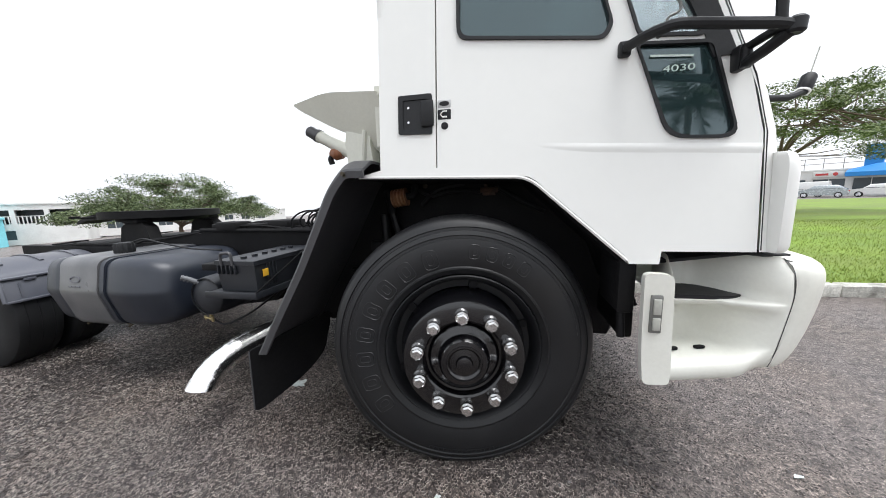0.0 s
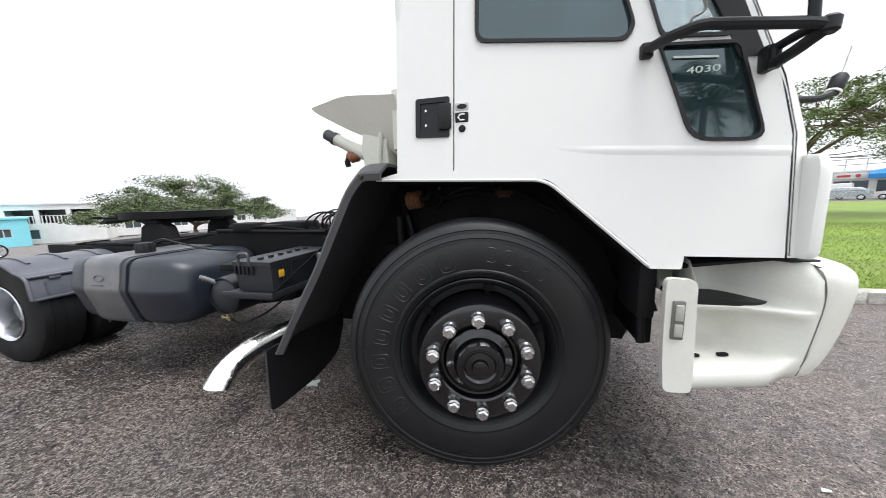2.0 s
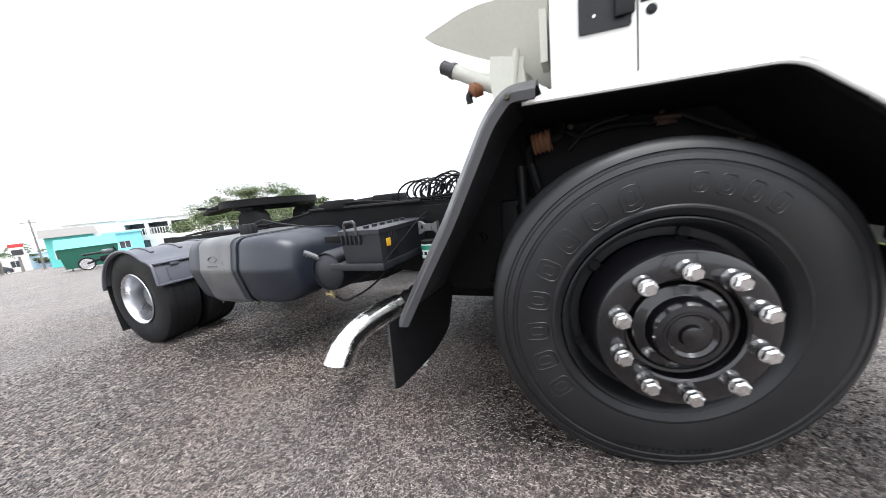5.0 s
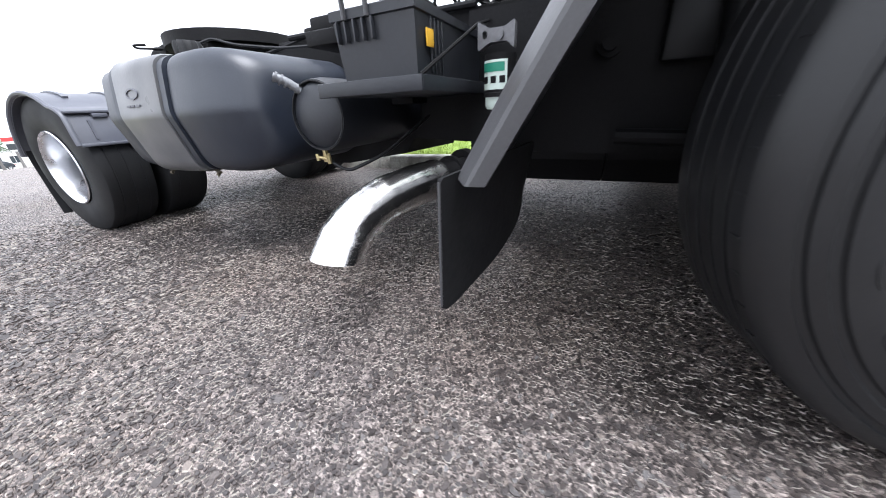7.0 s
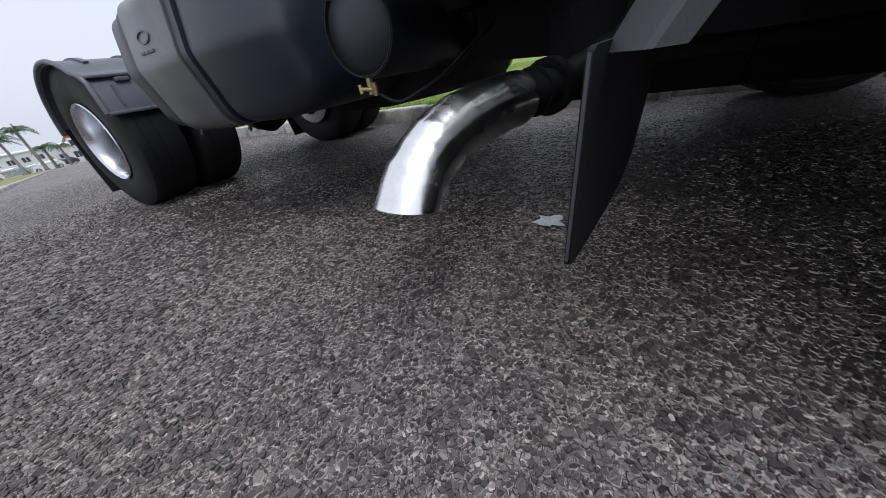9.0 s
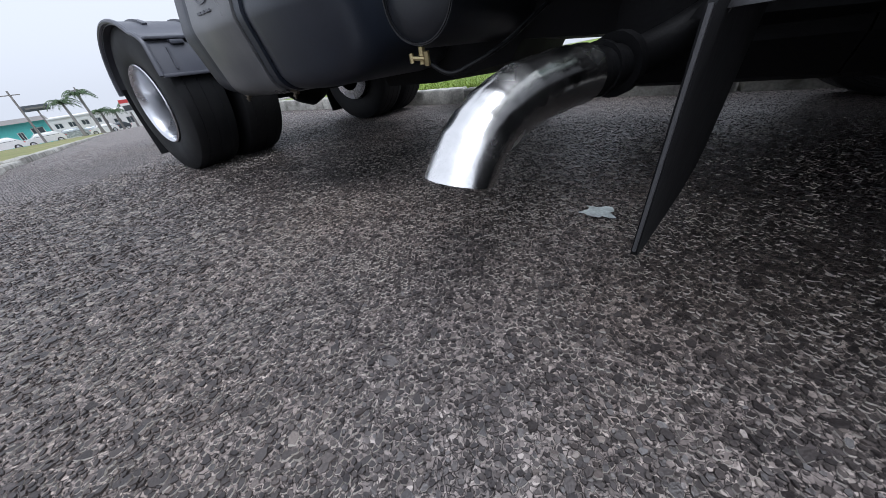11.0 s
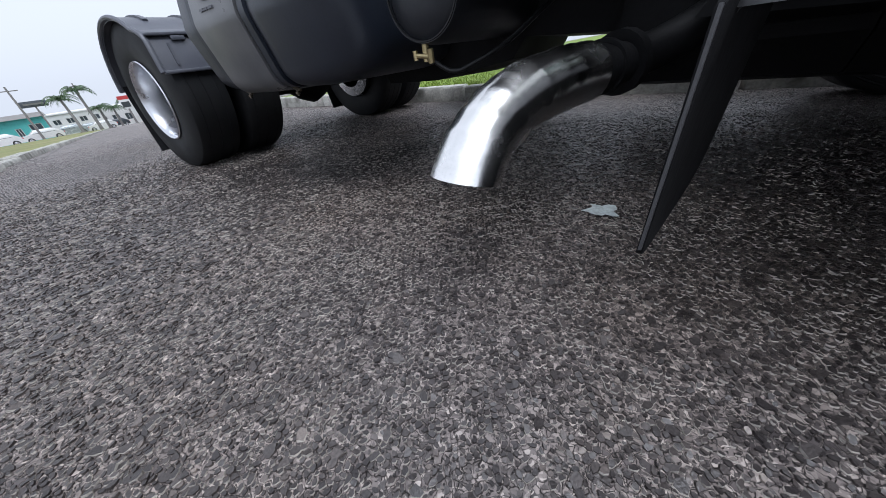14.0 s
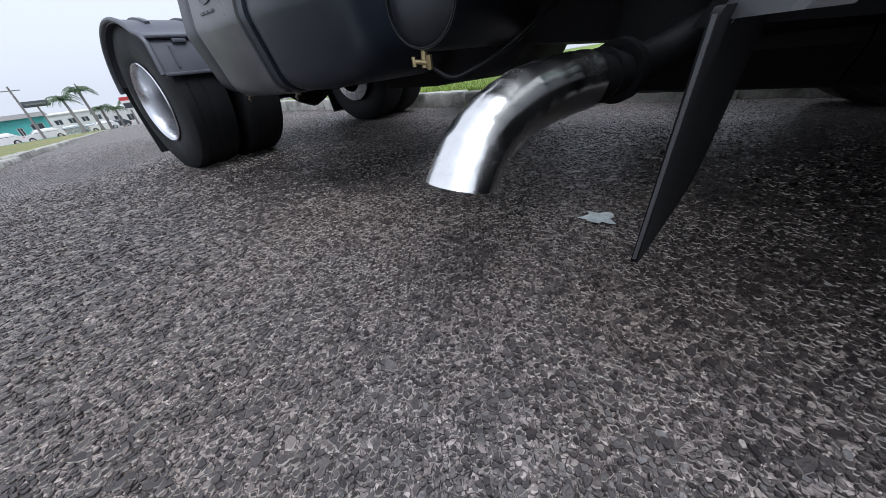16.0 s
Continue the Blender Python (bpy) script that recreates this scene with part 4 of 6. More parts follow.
for k, pts in enumerate(([(-0.44, 0.46, 1.10), (-0.40, 0.44, 0.95), (-0.36, 0.45, 0.80)], [(-0.30, 0.47, 1.12), (-0.22, 0.45, 1.06), (-0.10, 0.46, 1.09), (0.03, 0.47, 1.08)], [(-0.26, 0.46, 1.02), (-0.18, 0.45, 1.10), (-0.05, 0.46, 1.12)], [(0.10, 0.46, 1.10), (0.20, 0.45, 1.04), (0.32, 0.46, 0.98)])):
    b = B()
    tube(b, rounded(pts, 0.08), 0.011 if k else 0.018, 8)
    part("brake_hose", b, BLACK, truck)
for x, z in ((-0.25, 1.115), (0.30, 0.99)):
    b = B()
    lathe(b, [(0, 0.478), (0.006, 0.478), (0.007, 0.484), (0.012, 0.486), (0.012, 0.50)], (x, z), 12)
    part("panel_bolt", b, GRIMY, truck)
# ---- bumper corner with steps ----
SEATED[0] = cab_seat
b = B()
post = smooth_loop([(0.548, 0.842), (0.622, 0.838), (0.630, 0.60), (0.632, 0.56), (0.630, 0.508), (0.562, 0.503), (0.552, 0.62)], [0.02, 0.02, 0.03, 0.03, 0.012, 0.02, 0.05], 4)
plate(b, post, lambda u, v, w: (u, -0.015 + 0.03 * max(0, 0.5 - v) + w, v), 0.026)
bumper = part("bumper_corner", b, BUMPER, truck, "white plastic bumper corner with steps", 40)
def ease(a, c, v):
    t = min(1.0, max(0.0, (v - a) / (c - a)))
    return t * t * (3 - 2 * t)


def curve_at(keys, v):
    """A smooth curve through (place, value) keys."""
    xs, ys = [k[0] for k in keys], [k[1] for k in keys]
    v = min(max(v, xs[0]), xs[-1])
    k = max(0, min(len(xs) - 2, sum(1 for q in xs[1:-1] if v > q)))
    h = xs[k + 1] - xs[k]

    def slope(i):
        a, c = max(0, i - 1), min(len(xs) - 1, i + 1)
        return (ys[c] - ys[a]) / (xs[c] - xs[a])

    t = (v - xs[k]) / h
    return ys[k] * (2 * t ** 3 - 3 * t ** 2 + 1) + slope(k) * h * (t ** 3 - 2 * t ** 2 + t) + ys[k + 1] * (3 * t ** 2 - 2 * t ** 3) + slope(k + 1) * h * (t ** 3 - t ** 2)


# corner sections, bottom to top: inner edge, outer reach and side face
IN_X = [(0.560, 0.868), (0.70, 0.884), (0.80, 0.893), (0.885, 0.882)]
OUT_X = [(0.560, 0.945), (0.572, 0.962), (0.62, 0.982), (0.70, 1.002), (0.80, 1.018), (0.85, 1.016), (0.875, 1.000), (0.885, 0.978)]
SIDE_Y = [(0.560, 0.035), (0.575, 0.012), (0.66, -0.002), (0.80, -0.008), (0.855, -0.004), (0.873, 0.010), (0.885, 0.034)]
# the moulded recess, one smooth skin: (height, depth) up the middle of the step
PROFILE = [(0.508, 0.060), (0.510, 0.020), (0.514, 0.000), (0.522, -0.010), (0.540, -0.013), (0.556, -0.012), (0.566, -0.006), (0.572, 0.006), (0.576, 0.030), (0.580, 0.075), (0.584, 0.120), (0.592, 0.155),
           (0.606, 0.180), (0.636, 0.198), (0.672, 0.200), (0.694, 0.185), (0.710, 0.150), (0.722, 0.105), (0.731, 0.070), (0.740, 0.054), (0.748, 0.052), (0.753, 0.060), (0.755, 0.100), (0.757, 0.160), (0.764, 0.195), (0.790, 0.208), (0.845, 0.214), (0.886, 0.216)]
rows = []
for n in range(37):
    f = n / 36
    row = []
    for z, dep in PROFILE:
        low = 1 - ease(0.56, 0.80, z)
        zz = z + (0.040 * f + 0.012 * ease(0.6, 1.0, f)) * low
        xr = curve_at(IN_X, zz) + 0.004
        x = 0.618 + (xr - 0.618) * f
        keep_open = ease(0.0, 0.10, f) * (1 - ease(0.42, 1.0, f) ** 1.2)
        if z < 0.567:
            keep_open = 1 - ease(0.7, 1.0, f)
        edge = curve_at(SIDE_Y, zz) + 0.001
        y = edge * (1 - keep_open) + dep * keep_open
        row.append((x, y, zz))
    rows.append(row)
b = B()
loft(b, rows, closed=False, caps=False)
part("step_moulding", b, BUMPER, bumper, "white moulded step recess", 60)
b = B()
plate(b, smooth_loop([(0.615, 0.055), (0.80, 0.055), (0.84, 0.080), (0.84, 0.10), (0.78, 0.20), (0.615, 0.22)], 0.02), lambda u, v, w: (u, v, 0.753 + w), 0.012)
part("step_pad", b, BLACK, bumper, "black ribbed rubber step pad")


def wrap(z, x_in, x_out, y_out):
    """A bumper section: side face, rounded corner, front."""
    pts = [(x_in, y_out + 0.004, z)]
    for i in range(13):
        a = math.pi / 2 * i / 12
        pts.append((x_out - 0.10 + 0.10 * math.sin(a), y_out + 0.15 * (1 - math.cos(a)), z))
    pts += [(x_out + 0.05, 0.7, z), (x_out + 0.06, 1.2, z), (x_out + 0.05, 1.7, z), (x_out, 2.25, z), (x_out - 0.1, 2.36, z), (x_out - 0.14, 2.2, z), (x_out - 0.05, 1.2, z), (x_out - 0.05, 0.6, z), (x_out - 0.14, 0.30, z), (x_in, 0.28, z)]
    return pts


b = B()
loft(b, [wrap(z, curve_at(IN_X, z) + 0.007, curve_at(OUT_X, z), curve_at(SIDE_Y, z)) for z in [0.560 + 0.325 * q / 30 for q in range(31)]])
part("front_bumper", b, BUMPER, bumper, "white front bumper", 50)
b = B()
loft(b, [[(0.78, 0.12, zz), (0.845, 0.035, zz), (0.915, 0.050, zz), (0.915, 0.16, zz)] for zz in (0.884, 0.890)])
part("bumper_grille", b, BLACK, bumper)
b = B()
tube(b, [(curve_at(IN_X, z) + 0.0055, curve_at(SIDE_Y, z) + 0.0005, z) for z in [0.562 + 0.32 * q / 20 for q in range(21)]], 0.0009, 6)
part("bumper_joint", b, GUARD, bumper)
for hx in (0.665, 0.735):
    b = B()
    plate(b, smooth_loop([(hx - 0.014, 0.055), (hx + 0.014, 0.055), (hx + 0.014, 0.075), (hx - 0.014, 0.075)], 0.010), lambda u, v, w: (u, v, 0.5815 + 0.15 * (u - 0.618) + w), 0.004)
    part("drain_hole", b, DARK, bumper)
b = B()
box(b, (0.566, -0.022, 0.668), (0.597, -0.010, 0.780), 0.004)
lampm = part("marker_lamp", b, GREYM, bumper, "smoked side marker lamp")
for z0, z1 in ((0.724, 0.770), (0.678, 0.715)):
    b = B()
    box(b, (0.572, -0.028, z0), (0.592, -0.020, z1), 0.003)
    part("lamp_lens", b, LENS, lampm)
b = B()
box(b, (0.50, 0.05, 0.70), (0.55, 0.26, 0.87), 0.01)
tube(b, [(0.52, 0.06, 0.62), (0.52, 0.10, 0.86)], 0.012, 8)
box(b, (0.555, 0.20, 0.56), (0.60, 0.9, 0.66), 0.01)
part("bumper_bracket", b, DARK, bumper)
b = B()
loft(b, [[(0.57, 0.06, 0.852), (0.86, 0.06, 0.89), (0.86, 0.5, 0.89), (0.57, 0.5, 0.852)], [(0.57, 0.06, 0.862), (0.86, 0.06, 0.897), (0.86, 0.5, 0.897), (0.57, 0.5, 0.862)]])
part("cab_underside", b, DARK, truck)

# ---- chassis ----
SEATED[0] = None
for y in (0.78, 1.55):
    b = B()
    sec = [(y, 0.65), (y + 0.075, 0.65), (y + 0.075, 0.659), (y + 0.009, 0.659), (y + 0.009, 0.851), (y + 0.075, 0.851), (y + 0.075, 0.86), (y, 0.86)]
    loft(b, [[(x, q[0], q[1] - drop) for q in sec] for x, drop in ((-3.92, 0.11), (-2.65, 0.11), (-2.2, 0.03), (-1.9, 0.0), (0.80, 0.0))])
    rail = part("chassis_rail", b, DARK, truck, "black steel chassis rail")
for x in (-3.75, -2.4, -1.5, -0.6):
    b = B()
    box(b, (x - 0.06, 0.79, 0.58 if x < -2.2 else 0.68), (x + 0.06, 1.62, 0.74 if x < -2.2 else 0.84), 0.01)
    part("cross_member", b, DARK, truck)
b = B()
tube(b, [(FX, 0.30, 0.46), (FX, 0.45, 0.44), (FX, 0.6, 0.36), (FX, 1.8, 0.36), (FX, 1.95, 0.44), (FX, 2.1, 0.46)], 0.055, 12)
part("front_axle", b, DARK, truck)
b = B()
tube(b, [(RX, 0.68, RZ), (RX, 1.0, RZ), (RX, 1.1, RZ), (RX, 1.2, RZ), (RX, 1.3, RZ), (RX, 1.4, RZ), (RX, 1.72, RZ)], [0.09, 0.10, 0.17, 0.21, 0.17, 0.10, 0.09], 20)
SEATED[0] = rear_seat
part("rear_axle", b, DARK, truck)
SEATED[0] = None
b = B()
tube(b, [(-3.0, 1.2, 0.46), (-1.0, 1.2, 0.60), (-0.3, 1.2, 0.66)], 0.05, 14)
part("drive_shaft", b, DARK, truck)
b = B()
SUMP = ((0.70, 0.36), (0.76, 0.275), (1.25, 0.205), (1.72, 0.150), (1.78, 0.20))
loft(b, [[(-0.62, y, z), (0.70, y, z), (0.72, y, z + 0.04), (0.72, y, 1.14), (-0.34, y, 1.14), (-0.62, y, 0.86)] for y, z in SUMP])
part("engine", b, DARK, truck, "dark engine and gearbox block")
b = B()
loft(b, [[(-1.10, y, z + 0.03), (-1.06, y, z), (-0.624, y, z), (-0.624, y, 0.84), (-1.10, y, 0.84)] for y, z in SUMP])
part("gearbox", b, DARK, truck)
b = B()
loft(b, [[(x, 0.80 + d, z0 + d), (x, 1.40 - d, z0 - 0.02 + d), (x, 1.40 - d, 0.84), (x, 0.80 + d, 0.84)] for x, d, z0 in ((-2.16, 0.06, 0.31), (-2.08, 0.01, 0.305), (-1.80, 0.0, 0.315), (-1.46, 0.01, 0.355), (-1.42, 0.03, 0.40), (-1.10, 0.0, 0.41))])
part("transmission_case", b, DARK, truck)
for y in (0.70, 1.66):
    for cxx in (FX, RX):
        b = B()
        for i in range(4):
            pts = [(cxx - 0.55 + 0.04 * i, y, 0.64 - 0.012 * i), (cxx, y, 0.56 - 0.014 * i), (cxx + 0.55 - 0.04 * i, y, 0.64 - 0.012 * i)]
            ribbon(b, [(p[0], p[2]) for p in rounded(pts, 0.5, 10)], y - 0.04, y + 0.04, 0.010)
        SEATED[0] = rear_seat if cxx == RX else None
        part("leaf_spring", b, DARK, truck)
        SEATED[0] = None
b = B()
tube(b, [(-0.62, 0.44, 0.46), (-0.10, 0.40, 0.44), (0.05, 0.36, 0.44)], 0.020, 10)
tube(b, [(-0.7, 0.60, 0.50), (0.1, 0.50, 0.52)], 0.016, 10)
part("steering_rod", b, DARK, truck)
b = B()
tube(b, [(-0.42, 0.42, 0.58), (-0.44, 0.43, 0.82)], 0.035, 14)
tube(b, [(-0.44, 0.43, 0.80), (-0.45, 0.43, 0.98)], 0.024, 12)
box(b, (-0.55, 0.46, 0.62), (-0.36, 0.50, 0.84), 0.01)
part("shock_absorber", b, BLACK, truck)
b = B()
lathe(b, [(0, 0.44), (0.018, 0.44), (0.018, 0.47), (0.03, 0.47), (0.03, 0.49), (0, 0.49)], (-0.66, 0.67), 14)
part("frame_bolt", b, DARK, truck)

# ---- exhaust ----
b = B()
tube(b, [(-0.90, 0.68, 0.50), (-0.15, 0.68, 0.50)], 0.11, 24)
part("silencer", b, DARK, truck)
b = B()
tube(b, rounded([(-0.88, 0.72, 0.43), (-0.98, 0.64, 0.37), (-1.06, 0.53, 0.345), (-1.10, 0.42, 0.345)], 0.10), 0.047, 20)
tube(b, [(-1.060, 0.545, 0.348), (-1.070, 0.520, 0.346)], 0.072, 20)
tube(b, [(-1.090, 0.475, 0.345), (-1.094, 0.460, 0.345)], 0.060, 20)
part("exhaust_joint", b, DARK, truck)
pts = rounded([(-1.098, 0.445, 0.342), (-1.130, 0.31, 0.345), (-1.175, 0.16, 0.330), (-1.200, 0.05, 0.285), (-1.200, -0.06, 0.170)], 0.14, 8)
b = B()
wave = [0.061 + 0.0009 * math.sin(2.1 * i) + 0.0006 * math.sin(5.3 * i + 1) for i in range(len(pts))]
lead = pts[0] + (pts[1] - pts[0]).normalized() * min(0.062, 0.8 * (pts[1] - pts[0]).length)
pts = [lead] + pts[1:]
tube(b, pts, wave, 40, caps=False)
tube(b, pts, [r - 0.0025 for r in wave], 40, caps=False)
bmesh.ops.bisect_plane(b, geom=list(b.verts) + list(b.edges) + list(b.faces), plane_co=(-1.195, -0.03, 0.238), plane_no=(-0.10, -0.30, -1.0), clear_outer=True)
pipe = part("exhaust_tailpipe", b, PIPEM, truck, "polished chrome curved exhaust tailpipe", 60)
b = B()
tube(b, [(-1.096, 0.455, 0.342), lead, lead + (pts[1] - lead).normalized() * 0.03], 0.053, 24)
part("pipe_stub", b, DARK, pipe, "black steel pipe inside the chrome end")

# ---- fuel tank ----
SEATED[0] = tank_seat
TK = (0.095, 0.70, 0.425, 0.865)


def tank_at(x, d):
    """A section of the tank: flat sides, a crease along the middle of the outer face, rounded corners."""
    y0, y1, z0, z1 = TK[0] + d, TK[1] - d, TK[2] + d, TK[3] - d
    pts = [(y0, 0.66), (y0 + 0.034, z1), (y1, z1), (y1, z0), (y0 + 0.058, z0)]
    return [(x, p.x, p.y) for p in smooth_loop(pts, [0.022, 0.062, 0.07, 0.07, 0.066], 7)]


b = B()
loft(b, [tank_at(x, d) for x, d in ((-2.785, 0.09), (-2.778, 0.045), (-2.755, 0.018), (-2.71, 0.004), (-2.605, 0.0), (-2.60, 0.012), (-2.565, 0.012), (-2.56, 0.0), (-2.54, -0.006), (-2.52, -0.010), (-2.40, -0.011), (-2.26, -0.010),
                                     (-2.22, -0.004), (-2.205, 0.006), (-2.20, 0.016), (-2.165, 0.016), (-2.16, 0.004), (-2.13, -0.004), (-2.09, -0.008), (-1.98, -0.009), (-1.90, -0.006), (-1.83, 0.004), (-1.775, 0.022), (-1.735, 0.050), (-1.715, 0.085), (-1.71, 0.12))])
tank = part("fuel_tank", b, TANKM, truck, "dull grey-black fuel tank with two straps", 40)
for x in (-2.582, -2.182):
    b = B()
    loft(b, [tank_at(x - 0.019, 0.006), tank_at(x - 0.019, -0.007), tank_at(x + 0.019, -0.007), tank_at(x + 0.019, 0.006)], caps=False)
    part("tank_strap", b, TANKM, tank, "steel tank strap")
    b = B()
    tube(b, [(x - 0.022, 0.19, 0.418), (x + 0.03, 0.185, 0.408)], 0.006, 8)
    tube(b, [(x, 0.19, 0.43), (x + 0.004, 0.185, 0.388)], 0.0045, 8)
    tube(b, [(x + 0.002, 0.187, 0.402), (x + 0.002, 0.186, 0.394)], 0.009, 6)
    part("strap_bolt", b, GRIMY, tank)
# paler shell between the straps: dust plus sky light on the bulge, as colour
b = B()
loft(b, [tank_at(x, d) for x, d in ((-2.556, 0.0), (-2.556, -0.012), (-2.54, -0.016), (-2.40, -0.017), (-2.23, -0.016), (-2.212, -0.012), (-2.212, 0.0))], caps=False)
part("tank_sleeve", b, PALE_BAND, tank, "dusty grey band round the tank, painted paler as if lit by sky")
b = B()
ring = [(0.052 if k % 2 else 0.047) for k in range(28)]
loft(b, [[(-2.31 + rr * s * math.cos(2 * math.pi * k / 28), 0.30 + rr * s * math.sin(2 * math.pi * k / 28), z) for k, rr in enumerate(ring)] for s, z in ((0.9, 0.85), (1.0, 0.885), (1.0, 0.935), (0.88, 0.95))])
part("tank_cap", b, BLACK, tank, "black ribbed filler cap")
b = B()
tube(b, rounded([(-2.31, 0.34, 0.945), (-2.27, 0.38, 0.97), (-2.15, 0.4, 0.935), (-1.85, 0.4, 0.89), (-1.6, 0.42, 0.88)], 0.08), 0.006, 6)
part("fuel_line", b, BLACK, tank)
# moulded mark and line of print on the band
b = B()
n = 20
loft(b, [[(-2.40 + rx * math.cos(2 * math.pi * k / n), 0.0745 + (0.745 + rz * math.sin(2 * math.pi * k / n) - 0.66) * 0.155 + dy, 0.745 + rz * math.sin(2 * math.pi * k / n)) for k in range(n)] for rx, rz, dy in ((0.050, 0.022, 0.006), (0.050, 0.022, 0.0), (0.042, 0.015, 0.0), (0.042, 0.015, 0.006))], caps=False)
part("moulded_mark", b, FENDM, tank)
for x0, x1 in ((-2.455, -2.425), (-2.418, -2.39), (-2.383, -2.35)):
    b = B()
    box(b, (x0, 0.074 + (0.695 - 0.66) * 0.155, 0.695), (x1, 0.088, 0.703))
    part("plate_writing", b, FENDM, tank)

b = B()
loft(b, [[(p[0], 2.4 - p[1], p[2] - 0.06) for p in tank_at(x, d)] for x, d in ((-2.785, 0.09), (-2.755, 0.018), (-2.645, 0.0), (-2.2, -0.01), (-1.90, -0.006), (-1.775, 0.022), (-1.715, 0.085))])
part("fuel_tank", b, TANKM, truck, "dull grey-black second fuel tank", 40)

# ---- battery box, tray and air tank ----
SEATED[0] = battery_seat
b = B()
loft(b, [[(x0, y0, z), (x1, y0, z), (x1, y1, z), (x0, y1, z)] for z, x0, x1, y0, y1 in ((0.665, -1.415, -1.122, 0.235, 0.72), (0.80, -1.425, -1.112, 0.225, 0.72), (0.802, -1.432, -1.106, 0.218, 0.725), (0.822, -1.432, -1.106, 0.218, 0.725), (0.826, -1.42, -1.118, 0.228, 0.72))])
batt = part("battery", b, BATT, truck, "black battery with lifting handle")
for i in range(5):
    b = B()
    box(b, (-1.405 + i * 0.035, 0.212, 0.755), (-1.398 + i * 0.035, 0.228, 0.80), 0.002)
    part("battery_rib", b, BATT, batt)
for i in range(4):
    b = B()
    box(b, (-1.116, 0.30 + i * 0.022, 0.68), (-1.108, 0.306 + i * 0.022, 0.80), 0.002)
    part("battery_rib", b, BATT, batt)
for i in range(6):
    b = B()
    tube(b, [(-1.25, 0.27 + i * 0.07, 0.825), (-1.25, 0.27 + i * 0.07, 0.838)], 0.017, 14)
    part("vent_cap", b, BATT, batt)
b = B()
tube(b, rounded([(-1.365, 0.215, 0.80), (-1.365, 0.212, 0.862), (-1.275, 0.212, 0.866), (-1.275, 0.215, 0.80)], 0.022), 0.0075, 10)
part("battery_handle", b, GUARD, batt, "grey carrying handle")
b = B()
box(b, (-1.109, 0.27, 0.735), (-1.1035, 0.306, 0.772), 0.001)
part("warning_label", b, YELLOW, batt, "yellow warning label")
b = B()
box(b, (-1.50, 0.195, 0.640), (-1.085, 0.75, 0.662), 0.004)
tray = part("battery_tray", b, BATT, truck, "black steel battery tray")
b = B()
box(b, (-1.50, 0.187, 0.638), (-1.075, 0.195, 0.672), 0.003)
part("tray_lip", b, BATT, tray)
b = B()
box(b, (-1.085, 0.195, 0.638), (-1.075, 0.75, 0.672), 0.003)
part("tray_lip", b, BATT, tray)
b = B()
tube(b, [(-1.08, 0.19, 0.67), (-1.08, 0.60, 0.83), (-1.07, 0.72, 0.86)], 0.005, 6)
part("hold_down_wire", b, DARK, truck)
b = B()
box(b, (-1.58, 0.24, 0.765), (-1.43, 0.72, 0.80), 0.004)
box(b, (-1.58, 0.60, 0.62), (-1.43, 0.72, 0.80), 0.004)
part("side_bracket", b, DARK, truck)
SEATED[0] = air_seat
b = B()
AC = (-1.525, 0.582)
lathe(b, [(0, 0.215), (0.05, 0.219), (0.085, 0.232), (0.098, 0.243), (0.100, 0.236), (0.106, 0.236), (0.108, 0.25), (0.112, 0.28), (0.112, 1.05), (0.09, 1.09), (0, 1.10)], AC, 40)
airt = part("air_tank", b, BATT, truck, "black air reservoir")
b = B()
lathe(b, [(0.099, 0.238), (0.100, 0.233), (0.103, 0.233), (0.105, 0.238)], AC, 48)
part("weld_ring", b, BLACK, airt)
b = B()
tube(b, rounded([(-1.575, 0.245, 0.655), (-1.60, 0.215, 0.685), (-1.625, 0.19, 0.70)], 0.02), 0.013, 12)
for u in range(5):
    tube(b, [(-1.582 - u * 0.0095, 0.236 - u * 0.010, 0.663 + u * 0.0085), (-1.585 - u * 0.0095, 0.232 - u * 0.010, 0.666 + u * 0.0085)], (0.015, 0.013, 0.016, 0.018, 0.016)[u], 14)
part("air_coupling", b, DISC, airt, "metal air coupling with cap")
b = B()
tube(b, [(-1.545, 0.26, 0.475), (-1.545, 0.26, 0.435)], 0.009, 8)
tube(b, [(-1.575, 0.252, 0.452), (-1.52, 0.25, 0.446)], 0.006, 8)
tube(b, [(-1.523, 0.25, 0.432), (-1.520, 0.245, 0.464)], 0.008, 6)
tube(b, [(-1.572, 0.25, 0.440), (-1.574, 0.25, 0.463)], 0.0065, 6)
part("drain_valve", b, BRASS, airt)
b = B()
tube(b, rounded([(-1.53, 0.26, 0.44), (-1.47, 0.27, 0.40), (-1.36, 0.35, 0.45), (-1.28, 0.55, 0.56)], 0.06), 0.006, 8)
part("air_hose", b, BLACK, airt)
SEATED[0] = battery_seat
b = B()
plate(b, smooth_loop([(-1.05, 0.745), (-1.0, 0.765), (-0.93, 0.765), (-0.90, 0.745), (-0.90, 0.815), (-0.94, 0.80), (-1.0, 0.80), (-1.05, 0.82)], 0.008, 3), lambda u, v, w: (u, 0.53 + w, v), 0.03, [smooth_loop([(-1.03, 0.775), (-1.01, 0.775), (-1.01, 0.795), (-1.03, 0.795)], 0.009)])
tube(b, [(-0.955, 0.520, 0.782), (-0.955, 0.56, 0.782)], 0.014, 12)
part("cast_bracket", b, CAST, truck, "cast alloy bracket")
SEATED[0] = filter_seat
b = B()
FC = (-0.995, 0.46)
tube(b, [(*FC, 0.60), (*FC, 0.565), (*FC, 0.550), (*FC, 0.546)], [0.050, 0.050, 0.043, 0.026], 20)
tube(b, [(*FC, 0.548), (*FC, 0.536)], 0.007, 8)
